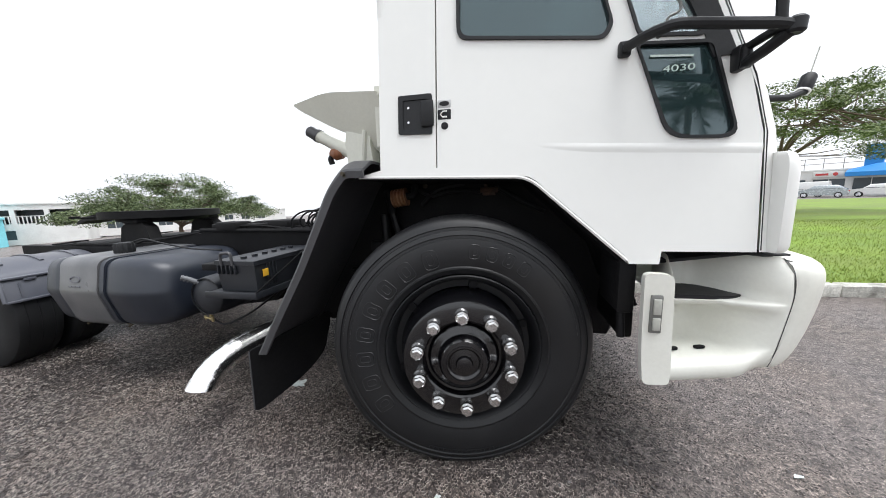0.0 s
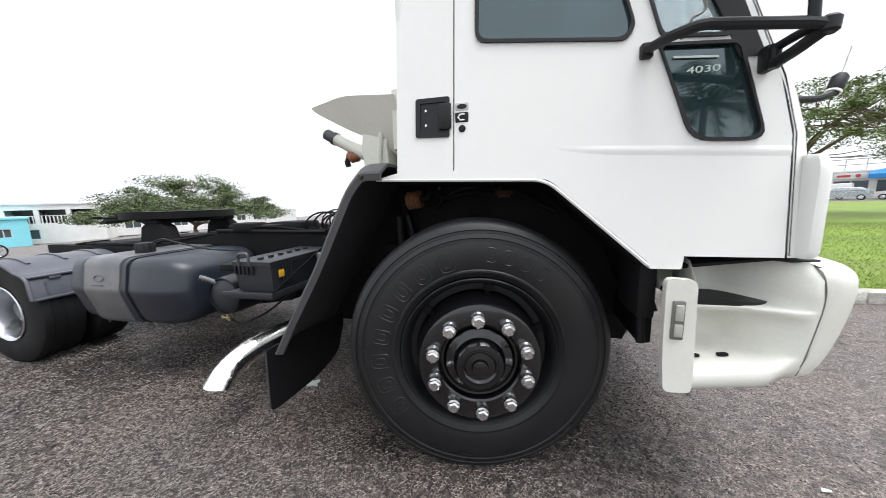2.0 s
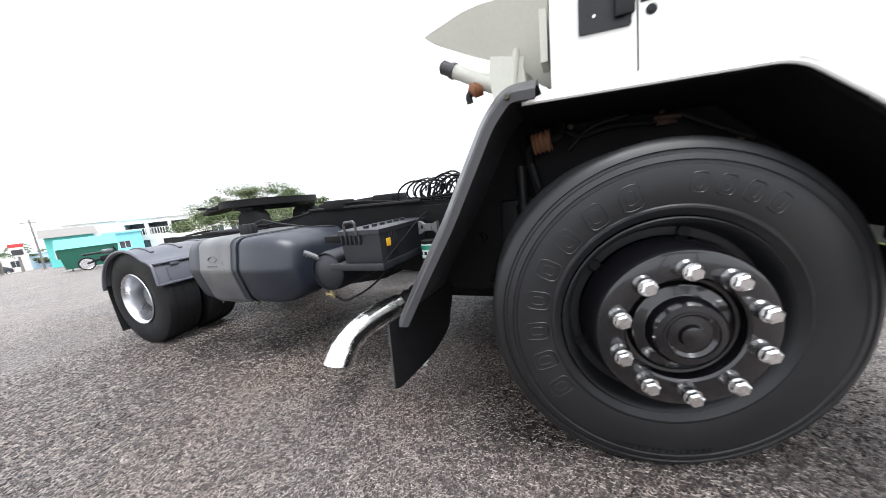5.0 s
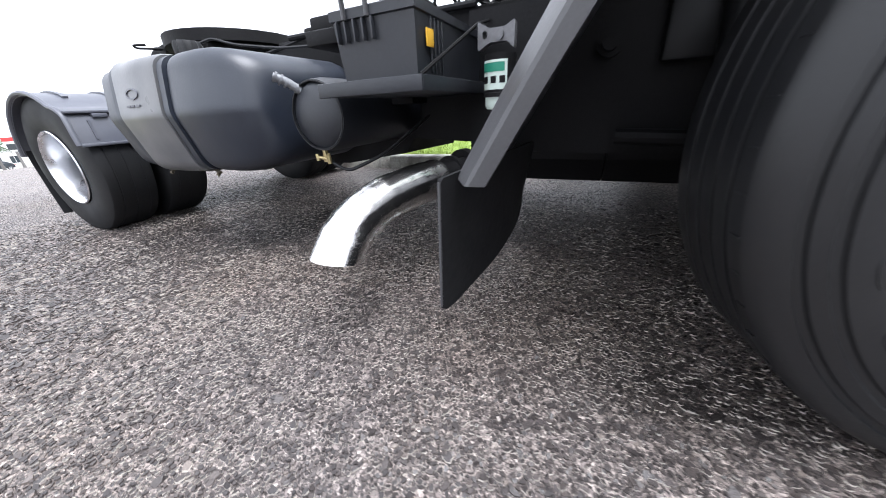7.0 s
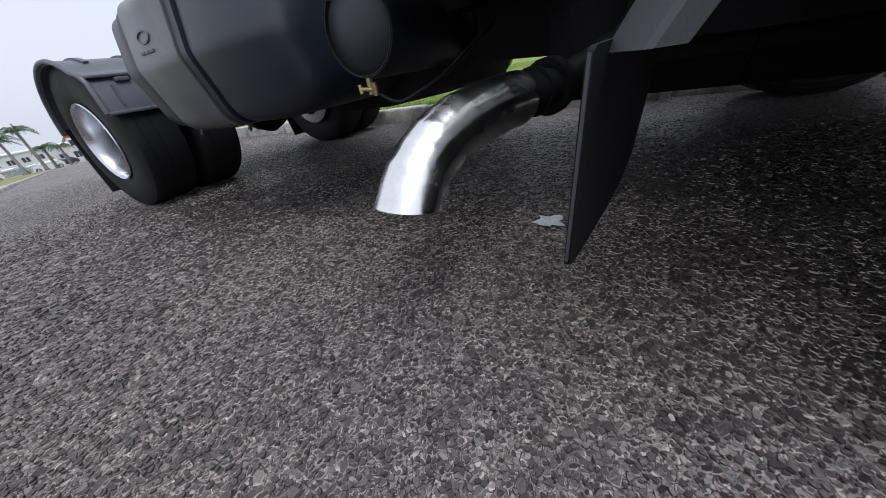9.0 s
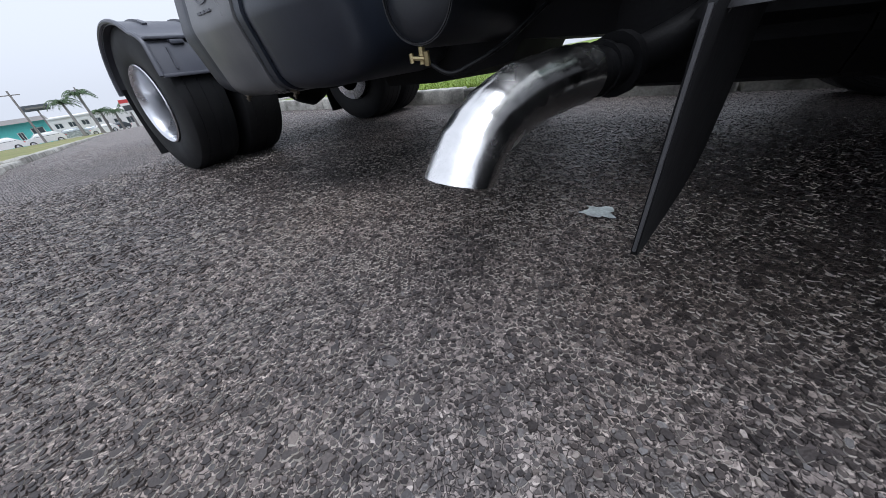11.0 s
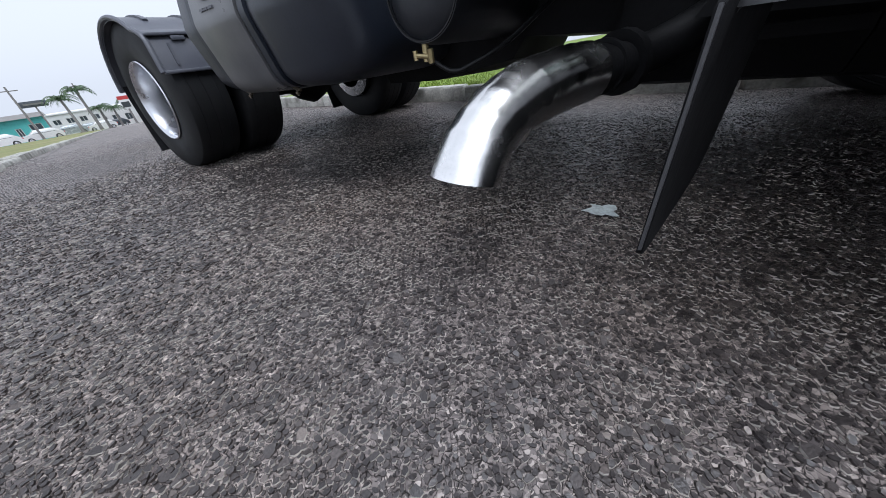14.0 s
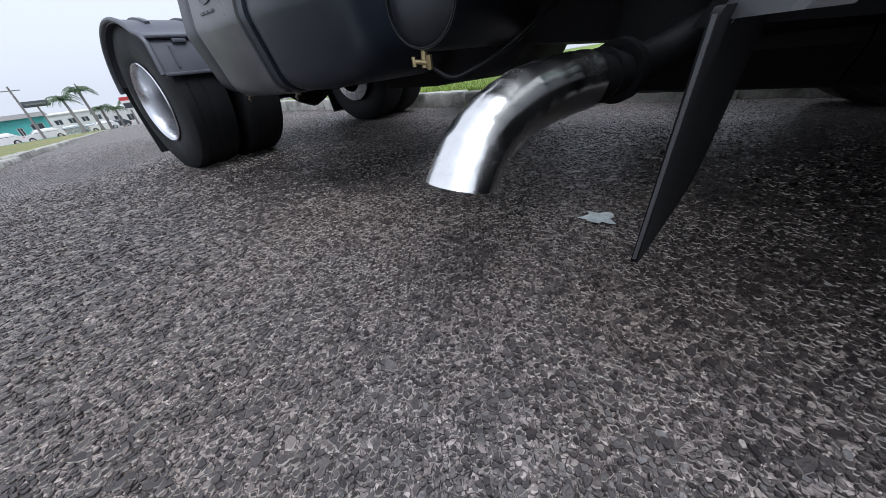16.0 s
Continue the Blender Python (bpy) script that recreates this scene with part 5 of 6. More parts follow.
cup = part("filter_bowl", b, TEXTM, truck, "pale plastic filter bowl")
b = B()
tube(b, [(*FC, 0.60), (*FC, 0.615), (*FC, 0.62), (*FC, 0.77)], [0.055, 0.055, 0.052, 0.052], 24)
part("filter_head", b, DARK, cup)
b = B()
loft(b, [[(FC[0] + r * math.cos(radians(a)), FC[1] + r * math.sin(radians(a)), z) for r, z in ((0.0525, 0.63), (0.0525, 0.745), (0.0535, 0.745), (0.0535, 0.63))] for a in range(190, 320, 10)])
part("filter_label", b, TEXTM, cup, "white and green printed label")
b = B()
loft(b, [[(FC[0] + r * math.cos(radians(a)), FC[1] + r * math.sin(radians(a)), z) for r, z in ((0.053, 0.700), (0.053, 0.735), (0.0545, 0.735), (0.0545, 0.700))] for a in range(200, 310, 10)])
GREENM = material("green_mark", (0.02, 0.22, 0.14), 0.5)
part("label_print", b, GREENM, cup)
for a0, a1, z in ((205, 240, 0.655), (250, 275, 0.655), (282, 305, 0.655)):
    b = B()
    loft(b, [[(FC[0] + r * math.cos(radians(a)), FC[1] + r * math.sin(radians(a)), z + h) for r, h in ((0.053, 0.0), (0.053, 0.028), (0.0545, 0.028), (0.0545, 0.0))] for a in range(a0, a1, 5)])
    part("label_print", b, DARK, cup)

# ---- coiled air lines ----
SEATED[0] = deck_seat
for k, (y, z, r, x0, x1, turns) in enumerate(((0.84, 1.045, 0.070, -1.30, -0.96, 7), (0.95, 1.05, 0.080, -1.28, -0.90, 7), (1.06, 1.035, 0.066, -1.26, -0.86, 8))):
    b = B()
    n = turns * 20
    rc = random.Random(40 + k)
    wob = [rc.uniform(0.7, 1.25) for _ in range(turns + 2)]
    off = [rc.uniform(-0.03, 0.03) for _ in range(turns + 2)]
    pts = []
    for i in range(n):
        q, f = divmod(i / 20, 1.0)
        rr = r * (wob[int(q)] * (1 - f) + wob[int(q) + 1] * f)
        oo = off[int(q)] * (1 - f) + off[int(q) + 1] * f
        pts.append((x0 + (x1 - x0) * i / n + oo + 0.075 * math.sin(2 * math.pi * f + 1.2), y + rr * math.cos(2 * math.pi * f), max(0.99, z + rr * math.sin(2 * math.pi * f) + oo * 0.5)))
    tube(b, pts, 0.006, 6)
    part("coiled_air_line", b, BLACK if k else DARK, truck, "coiled black air line")
for x0, x1, y0, y1, z0, z1 in ((-1.95, -1.78, 0.74, 0.88, 0.985, 1.045), (-1.58, -1.42, 0.80, 1.0, 0.985, 1.05), (-2.05, -1.98, 0.80, 1.1, 0.985, 1.03)):
    b = B()
    box(b, (x0, y0, z0), (x1, y1, z1), 0.012)
    part("valve_block", b, DARK, truck)
for k in range(4):
    b = B()
    rc = random.Random(60 + k)
    yy = 0.76 + 0.10 * k
    tube(b, rounded([(-2.95, yy + 0.05, 0.89), (-2.5, yy, 0.91 + 0.03 * rc.random()), (-2.05, yy + 0.03, 0.985), (-1.7, yy + rc.uniform(-0.04, 0.06), 1.02 + 0.03 * rc.random()), (-1.35, yy + 0.02, 0.99), (-1.0, yy, 1.01)], 0.15), 0.008, 6)
    part("deck_hose", b, DARK, truck)
b = B()
box(b, (-2.2, 0.78, 0.965), (-1.05, 1.62, 0.985), 0.004)
box(b, (-1.75, 0.80, 0.985), (-1.62, 0.90, 1.03), 0.006)
tube(b, [(-2.1, 0.76, 0.99), (-1.2, 0.75, 0.985)], 0.012, 8)
part("deck_plate", b, DARK, truck, "black deck plate")

# ---- fifth wheel ----
SEATED[0] = coupling_seat
b = B()
rim = [(-3.40 + 0.47 * math.cos(radians(a)), 1.2 + 0.48 * math.sin(radians(a))) for a in range(-155, 156, 10)]
plate(b, rim + [(-3.83, 1.27), (-3.45, 1.26), (-3.38, 1.2), (-3.45, 1.14), (-3.83, 1.13)], lambda u, v, w: (u, v, 1.075 + w + 0.03 * min(0.0, u + 3.45)), 0.065)
fifth = part("fifth_wheel_plate", b, DARK, truck, "black greased fifth wheel coupling plate")
b = B()
plate(b, [(-3.40 + 0.36 * math.cos(radians(a)), 1.2 + 0.37 * math.sin(radians(a))) for a in range(-150, 151, 15)], lambda u, v, w: (u, v, 1.045 + w), 0.031)
box(b, (-3.36, 0.80, 1.03), (-3.16, 1.60, 1.07), 0.015)
part("plate_ribs", b, DARK, fifth)
for y in (0.88, 1.52):
    b = B()
    loft(b, [[(-3.46, y - 0.05, 0.865), (-3.06, y - 0.05, 0.865), (-3.06, y + 0.05, 0.865), (-3.46, y + 0.05, 0.865)], [(-3.42, y - 0.05, 0.995), (-3.10, y - 0.05, 0.995), (-3.10, y + 0.05, 0.995), (-3.42, y + 0.05, 0.995)], [(-3.31, y - 0.04, 1.07), (-3.21, y - 0.04, 1.07), (-3.21, y + 0.04, 1.07), (-3.31, y + 0.04, 1.07)]])
    part("fifth_wheel_stand", b, DARK, fifth)
b = B()
box(b, (-3.95, 0.74, 0.842), (-2.75, 1.66, 0.865), 0.004)
tube(b, rounded([(-2.80, 0.74, 0.87), (-2.95, 0.72, 0.90), (-3.05, 0.72, 0.87)], 0.05), 0.010, 8)
part("mounting_plate", b, DARK, truck)
b = B()
tube(b, [(-3.70, 1.0, 1.10), (-3.80, 0.80, 1.09)], 0.010, 8)
tube(b, rounded([(-3.80, 0.80, 1.09), (-3.86, 0.72, 1.09), (-3.82, 0.69, 1.10), (-3.75, 0.73, 1.10)], 0.03), 0.007, 8)
part("release_handle", b, DARK, fifth)
for sgn in (-1, 1):
    b = B()
    loft(b, [[(x, 1.2 + sgn * y0, z), (x, 1.2 + sgn * y1, z), (x, 1.2 + sgn * y1, z + h), (x, 1.2 + sgn * y0, z + h)] for x, y0, y1, z, h in ((-3.74, 0.08, 0.36, 1.07, 0.05), (-3.92, 0.12, 0.36, 1.055, 0.04), (-4.10, 0.17, 0.33, 1.025, 0.02))])
    part("plate_horn", b, DARK, fifth)
for y in (0.82, 1.58):
    b = B()
    ribbon(b, [(-3.98, 0.88), (-4.10, 0.87), (-4.32, 0.85)], y - 0.05, y + 0.05, 0.012)
    part("coupling_ramp", b, DARK, truck)

# ---- rear mudguards ----
SEATED[0] = guard_seat
def rear_guard(sgn):
    f = (lambda y: y) if sgn > 0 else (lambda y: 2.4 - y)
    y0, y1 = sorted((f(0.015), f(0.69)))
    arc = [(RX + 0.555 * math.cos(radians(a)), RZ + 0.515 * math.sin(radians(a))) for a in range(54, 172, 6)]
    prof = [(-3.245, 0.635), (-3.25, 0.66), (-3.265, 0.80), (-3.285, 0.825), (-3.315, 0.845), (-3.355, 0.862)] + arc
    b = B()
    ribbon(b, prof, y0, y1, 0.008)
    # rolled outer edge
    e = f(0.015)
    tube(b, [(p[0], e, p[1]) for p in prof], 0.014, 8)
    loft(b, [[(p[0], e, p[1]), (p[0], e + 0.002 * sgn, p[1]), (RX + (p[0] - RX) * 0.965, e + 0.004 * sgn, RZ + (p[1] - RZ) * 0.965), (RX + (p[0] - RX) * 0.965, e + 0.008 * sgn, RZ + (p[1] - RZ) * 0.965)] for p in prof[5:]])
    g = part("rear_mudguard", b, FENDM, truck, "weathered grey plastic rear mudguard")
    if sgn > 0:
        b = B()
        box(b, (-3.262, 0.02, 0.625), (-3.230, 0.69, 0.645), 0.006)
        box(b, (-3.30, 0.02, 0.825), (-3.252, 0.69, 0.842), 0.005)
        part("guard_ledge", b, FENDM, g)
        for y in (0.13, 0.36, 0.58):
            b = B()
            box(b, (-3.28, y, 0.798), (-3.25, y + 0.07, 0.822), 0.005)
            part("guard_clip", b, FENDM, g)
        for y in (0.10, 0.30, 0.42):
            b = B()
            loft(b, [[(-3.250 - 0.10 * (z - 0.66), y, z), (-3.250 - 0.10 * (z - 0.66), y + 0.012, z), (-3.243 - 0.10 * (z - 0.66), y + 0.012, z), (-3.243 - 0.10 * (z - 0.66), y, z)] for z in (0.67, 0.785)])
            part("guard_rib", b, FENDM, g)
        for y in (0.12, 0.34, 0.56):
            b = B()
            loft(b, [[(p[0], y, p[1]), (p[0], y + 0.025, p[1]), (RX + (p[0] - RX) * 1.025, y + 0.025, RZ + (p[1] - RZ) * 1.025), (RX + (p[0] - RX) * 1.025, y, RZ + (p[1] - RZ) * 1.025)] for p in arc[2:16]])
            part("guard_rib", b, FENDM, g)
    b = B()
    yy0, yy1 = sorted((f(0.03), f(0.68)))
    loft(b, [[(x, yy0, z), (x, yy1, z), (x - 0.01, yy1, z), (x - 0.01, yy0, z)] for x, z in ((-4.25, 0.60), (-4.255, 0.5), (-4.23, 0.3), (-4.19, 0.10))])
    part("rear_mud_flap", b, BLACK, truck, "black rubber rear mud flap")


rear_guard(1)
rear_guard(-1)
b = B()
box(b, (-4.30, 0.55, 0.74), (-4.27, 1.85, 0.88), 0.01)
part("rear_beam", b, DARK, truck)
SEATED[0] = None

# ================= surroundings =================
def spot(az, dist, eye=(0.1, -0.9)):
    a = radians(az)
    x = eye[0] - dist * math.sin(a)
    return Vector((x, eye[1] + dist * math.cos(a), ground_z(x)))


class Site:
    """Builds things in their own axes: x to the right, y away, z up, seen from the truck."""

    def __init__(self, az, dist, turn=0.0, eye=(0.1, -0.9)):
        p = spot(az, dist, eye)
        self.p = p
        self.m = Matrix.Translation(p) @ Matrix.Rotation(radians(az + turn), 4, "Z")

    def put(self, name, bm, mat, parent, label="", angle=35):
        bmesh.ops.transform(bm, matrix=self.m, verts=bm.verts)
        return part(name, bm, mat, parent, label, angle)


PLASTER = material("white_plaster", (0.72, 0.72, 0.70), 0.8, vary=0.1, scale=0.8, fine=9, bump=0.1, dirt=(0.45, 0.44, 0.42), dirt_amount=0.4)
PALEBLUE = material("pale_blue_plaster", (0.45, 0.62, 0.74), 0.8, vary=0.1, scale=0.8, fine=9, bump=0.1)
TEAL = material("teal_paint", (0.12, 0.50, 0.47), 0.7, vary=0.12, scale=0.9, fine=8, bump=0.1)
SKYTEAL = material("sky_blue_wall", (0.22, 0.60, 0.68), 0.7, vary=0.12, scale=0.9, fine=8, bump=0.1)
ROOFM = material("grey_roof_tiles", (0.20, 0.19, 0.18), 0.8, vary=0.2, scale=1, fine=12, bump=0.3)
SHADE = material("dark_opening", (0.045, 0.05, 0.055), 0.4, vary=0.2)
PANE = material("window_pane", (0.06, 0.075, 0.085), 0.12, vary=0.1, bump=0)
BLUE = material("blue_awning", (0.02, 0.22, 0.58), 0.6, vary=0.1, scale=1, fine=10)
RED = material("red_sign", (0.50, 0.05, 0.05), 0.5, vary=0.1)
DGREEN = material("dark_green_steel", (0.015, 0.11, 0.075), 0.5, vary=0.2, bump=0.1)
POLE = material("weathered_pole", (0.22, 0.21, 0.20), 0.8, vary=0.2)
BARK = material("brown_bark", (0.12, 0.09, 0.065), 0.9, vary=0.35, scale=4, fine=40, bump=0.6)
CARS = material("silver_car_paint", (0.42, 0.46, 0.48), 0.25, metal=0.3, vary=0.04, bump=0, coat=0.6)
CARW = material("white_car_paint", (0.75, 0.75, 0.74), 0.25, vary=0.03, bump=0, coat=0.6)
CARD = material("dark_car_paint", (0.05, 0.06, 0.07), 0.25, vary=0.05, bump=0, coat=0.6)
CARR = material("red_car_paint", (0.35, 0.05, 0.04), 0.3, vary=0.05, bump=0, coat=0.6)


def leaf_material(name, a, b2):
    m = bpy.data.materials.new(name)
    m.use_nodes = True
    n, l = m.node_tree.nodes, m.node_tree.links
    p = n["Principled BSDF"]
    g = n.new("ShaderNodeNewGeometry")
    r = n.new("ShaderNodeValToRGB")
    r.color_ramp.elements[0].color, r.color_ramp.elements[1].color = (*a, 1), (*b2, 1)
    l.new(g.outputs["Random Per Island"], r.inputs[0])
    l.new(r.outputs[0], p.inputs["Base Color"])
    p.inputs["Roughness"].default_value = 0.6
    p.inputs["Transmission Weight"].default_value = 0.0
    return m


LEAF = leaf_material("tree_leaves", (0.06, 0.095, 0.03), (0.20, 0.25, 0.09))
LEAF2 = leaf_material("dark_tree_leaves", (0.045, 0.075, 0.028), (0.15, 0.19, 0.075))
PALM = leaf_material("palm_fronds", (0.035, 0.07, 0.03), (0.09, 0.14, 0.06))


def tree(base, trunk_h, reach, low, top, n_limbs, pads, leaves, size, leaf_mat, label, seed, pad=0.6, dome=2.0):
    """A trunk, limbs that end in flat pads of leaves under a domed outline, with gaps between the pads."""
    rng = random.Random(seed)
    t = thing("tree", base, label, "tree", "roadside trees")
    bt = B()
    trunk = [Vector((rng.uniform(-0.03, 0.03) * i, rng.uniform(-0.03, 0.03) * i, trunk_h * i / 4)) for i in range(5)]
    tube(bt, [base + p for p in trunk], [0.20, 0.16, 0.14, 0.13, 0.12], 9)
    limbs = []
    for i in range(n_limbs):
        a = 2 * math.pi * i / n_limbs + rng.uniform(-0.3, 0.3)
        f = rng.uniform(0.3, 0.95)
        ln = reach * f
        lid = low + (top - low) * (1 - f ** dome)
        z1 = low + (lid - low) * rng.uniform(0.25, 0.95)
        p0 = trunk[-1] + Vector((0, 0, rng.uniform(-0.4, 0.0)))
        p2 = p0 + Vector((math.cos(a) * ln, math.sin(a) * ln, z1 - p0.z))
        p1 = p0 + (p2 - p0) * 0.45 + Vector((rng.uniform(-0.3, 0.3), rng.uniform(-0.3, 0.3), (z1 - p0.z) * 0.22))
        tube(bt, [base + p for p in rounded([p0, p1, p2], 0.8, 4)], [0.065 * (1 - 0.8 * k / 6) for k in range(7)], 6)
        limbs.append((p1, p2))
    centres = []
    for k in range(pads):
        a = rng.uniform(0, 2 * math.pi)
        f = rng.random() ** 0.5
        lid = low + (top - low) * (1 - f ** dome)
        z = low + (lid - low) * (1 - 0.75 * rng.random() ** 1.4) + rng.uniform(-0.12, 0.12)
        c = Vector((math.cos(a) * f * reach, math.sin(a) * f * reach, z))
        centres.append((c, pad * rng.uniform(0.55, 1.25)))
        p1, p2 = min(limbs, key=lambda q: (q[1] - c).length + 0.5 * (q[0] - c).length)
        q = p1 + (p2 - p1) * rng.uniform(0.2, 0.95)
        tube(bt, [base + q, base + (q + c) / 2 + Vector((0, 0, -0.08)), base + c], [0.030, 0.020, 0.007], 5)
    part("trunk", bt, BARK, t)
    vs, fs = [], []
    for k in range(leaves):
        c, r = centres[rng.randrange(len(centres))]
        d = Vector((rng.gauss(0, 1), rng.gauss(0, 1), rng.gauss(0, 1)))
        d = d / max(d.length, 0.3) * r * rng.random() ** 0.45
        w = 1.0 + 0.35 * math.sin(7 * math.atan2(d.y, d.x) + c.x * 5)
        p = base + c + Vector((d.x * w, d.y * w, d.z * 0.42 - 0.12 * (d.x * d.x + d.y * d.y) / r))
        ax = Vector((rng.gauss(0, 1), rng.gauss(0, 1), rng.gauss(0, 0.5))).normalized()
        up = ax.cross(Vector((rng.gauss(0, 0.5), rng.gauss(0, 0.5), 1))).normalized()
        s = size * rng.uniform(0.6, 1.3)
        i0 = len(vs)
        bend = ax.cross(up) * s * 0.12
        vs += [p - ax * s, p - up * s * 0.42 + bend, p + ax * s, p + up * s * 0.42 + bend]
        fs += [(i0, i0 + 1, i0 + 2, i0 + 3)]
    me = bpy.data.meshes.new("crown")
    me.from_pydata([tuple(v) for v in vs], [], fs)
    me.materials.append(leaf_mat)
    tagged(part("crown", None, None, t, mesh=me), kind="stuff")
    return t


def palm(az, dist, h, seed, lean=0.3, eye=(-0.93, -0.4), big=1.0):
    rng = random.Random(seed)
    base = spot(az, dist, eye)
    t = thing("palm_tree", base, "tall palm tree with grey trunk and drooping fronds", "palm", "distant palms")
    b = B()
    pts = [base + Vector((lean * (i / 6) ** 2, 0, h * i / 6)) for i in range(7)]
    tube(b, pts, [0.22, 0.18, 0.17, 0.16, 0.15, 0.14, 0.13], 8)
    part("trunk", b, POLE, t)
    for k in range(24):
        a = 2 * math.pi * k / 24 + rng.uniform(-0.2, 0.2)
        e = rng.uniform(0.35, 1.5)
        ln = rng.uniform(1.5, 2.1) * big
        bb = B()
        n = Vector((-math.sin(a), math.cos(a), 0))
        mid = [pts[-1] + Vector((math.cos(a) * ln * u, math.sin(a) * ln * u, ln * (e * u - (0.8 + e) * u * u * 0.62))) for u in (i / 9 for i in range(10))]
        tube(bb, mid, [0.03 - 0.0025 * i for i in range(10)], 4)
        for i in range(1, 10):
            for sgn in (-1, 1):
                for q in (0.0, 0.5):
                    p = mid[i] + (mid[i] - mid[i - 1]) * (q - 0.5)
                    d = (mid[i] - mid[i - 1]).normalized() * 0.16 * big
                    tip = p + n * sgn * 0.36 * big * math.sin(math.pi * (0.15 + 0.8 * i / 10)) + d * 1.6 - Vector((0, 0, 0.16 + 0.1 * rng.random()))
                    vs = [bb.verts.new(v) for v in (p - d * 0.25, p + d * 0.25, tip)]
                    bb.faces.new(vs)
        part("frond", bb, PALM, t)
    return t


# left: broad low tree, houses
tree(spot(52.4, 34.0), 1.0, 6.6, 1.5, 4.8, 16, 120, 62000, 0.085, LEAF2, "broad domed green tree beside the road", 4, pad=1.0, dome=2.2)
# right: tall spreading tree
tree(spot(-34.8, 19.0), 2.3, 5.0, 2.3, 5.1, 12, 130, 42000, 0.055, LEAF, "tall spreading green tree with dark limbs on the lawn", 9, pad=0.62, dome=2.6)


# palms on the opposite side of the street, mirrored in the cab windows
for x, y, h, sd, ln in ((7.4, -14.0, 7.6, 31, 0.3), (13.5, -16.0, 7.5, 34, 0.3)):
    palm(0.0, 0.0, h, sd, ln, (x, y), 1.7)


def house(site, w, h, wall, label, openings, roof=None, depth=8.0, cat="house"):
    t = thing("house", site.p, label, cat, "houses across the road")
    b = B()
    holes = [[(x0, z0), (x1, z0), (x1, z1), (x0, z1)] for x0, x1, z0, z1, kind in openings]
    plate(b, [(-w / 2, 0), (w / 2, 0), (w / 2, h), (-w / 2, h)], lambda u, v, q: (u, q, v), 0.25, holes)
    box(b, (-w / 2, 0.25, 0), (-w / 2 + 0.25, depth, h))
    box(b, (w / 2 - 0.25, 0.25, 0), (w / 2, depth, h))
    box(b, (-w / 2 + 0.25, depth - 0.25, 0), (w / 2 - 0.25, depth, h))
    site.put("wall", b, wall, t)
    b = B()
    if roof:
        loft(b, [[(-w / 2 - 0.4, -0.5, h), (-w / 2 - 0.4, depth + 0.4, h), (-w / 2 - 0.4, depth / 2, h + roof)], [(w / 2 + 0.4, -0.5, h), (w / 2 + 0.4, depth + 0.4, h), (w / 2 + 0.4, depth / 2, h + roof)]])
        site.put("roof", b, ROOFM, t)
    else:
        box(b, (-w / 2 - 0.15, -0.15, h), (w / 2 + 0.15, depth + 0.15, h + 0.22), 0.02)
        site.put("roof", b, wall, t)
    for x0, x1, z0, z1, kind in openings:
        b = B()
        if kind == "balcony":
            # back panel in near-black: the shade inside the balcony put into its colour
            box(b, (x0, 1.6, z0), (x1, 1.7, z1))
            site.put("balcony_back", b, SHADE, t)
            b = B()
            box(b, (x0, 0.05, z0 + 0.85), (x1, 0.13, z0 + 0.93))
            rail = site.put("balustrade", b, wall, t)
            n = max(3, int((x1 - x0) / 0.28))
            for i in range(n):
                b = B()
                xx = x0 + (i + 0.5) * (x1 - x0) / n
                box(b, (xx - 0.05, 0.06, z0), (xx + 0.05, 0.12, z0 + 0.85), 0.01)
                site.put("baluster", b, wall, rail)
        else:
            box(b, (x0, 0.14, z0), (x1, 0.17, z1))
            win = site.put("window" if kind == "window" else "shop_front", b, PANE, t)
            b = B()
            box(b, (x0, 0.08, z0), (x0 + 0.07, 0.14, z1))
            box(b, (x1 - 0.07, 0.08, z0), (x1, 0.14, z1))
            box(b, (x0 + 0.07, 0.08, z1 - 0.07), (x1 - 0.07, 0.14, z1))
            box(b, ((x0 + x1) / 2 - 0.03, 0.08, z0), ((x0 + x1) / 2 + 0.03, 0.14, z1 - 0.07))
            site.put("window_frame", b, PLASTER, win)
    return t


house(Site(65.0, 60, -20), 8.4, 4.6, PLASTER, "white two-storey house with three open balconies", [(-3.8, -1.6, 2.4, 4.0, "balcony"), (-1.2, 1.0, 2.4, 4.0, "balcony"), (1.4, 3.6, 2.4, 4.0, "balcony"), (-3.2, -1.4, 0.6, 1.7, "window")])
house(Site(68.6, 58), 3.4, 3.0, SKYTEAL, "sky-blue low house between white ones", [(-0.6, 0.5, 1.1, 2.0, "window")])
house(Site(71.0, 68), 5.4, 5.4, PLASTER, "white plain house with small windows", [(-1.3, -0.1, 2.2, 3.2, "window"), (0.5, 1.5, 2.2, 3.2, "window"), (-1.5, 1.2, 0.2, 1.3, "window")])
house(Site(73.0, 60), 4.0, 3.6, TEAL, "teal painted shop with tiled roof", [(-1.5, 0.2, 0.9, 2.2, "window")], 1.0)
house(Site(55.4, 62), 16.0, 3.4, PLASTER, "long low white building behind the tree", [(-7 + 2.6 * i, -5.3 + 2.6 * i, 1.0, 2.4, "window") for i in range(5)])
house(Site(43.9, 80), 14.0, 2.7, PLASTER, "low white wall and shed beyond the road", [(-4.6 + 3 * i, -3.0 + 3 * i, 0.9, 2.0, "window") for i in range(3)])

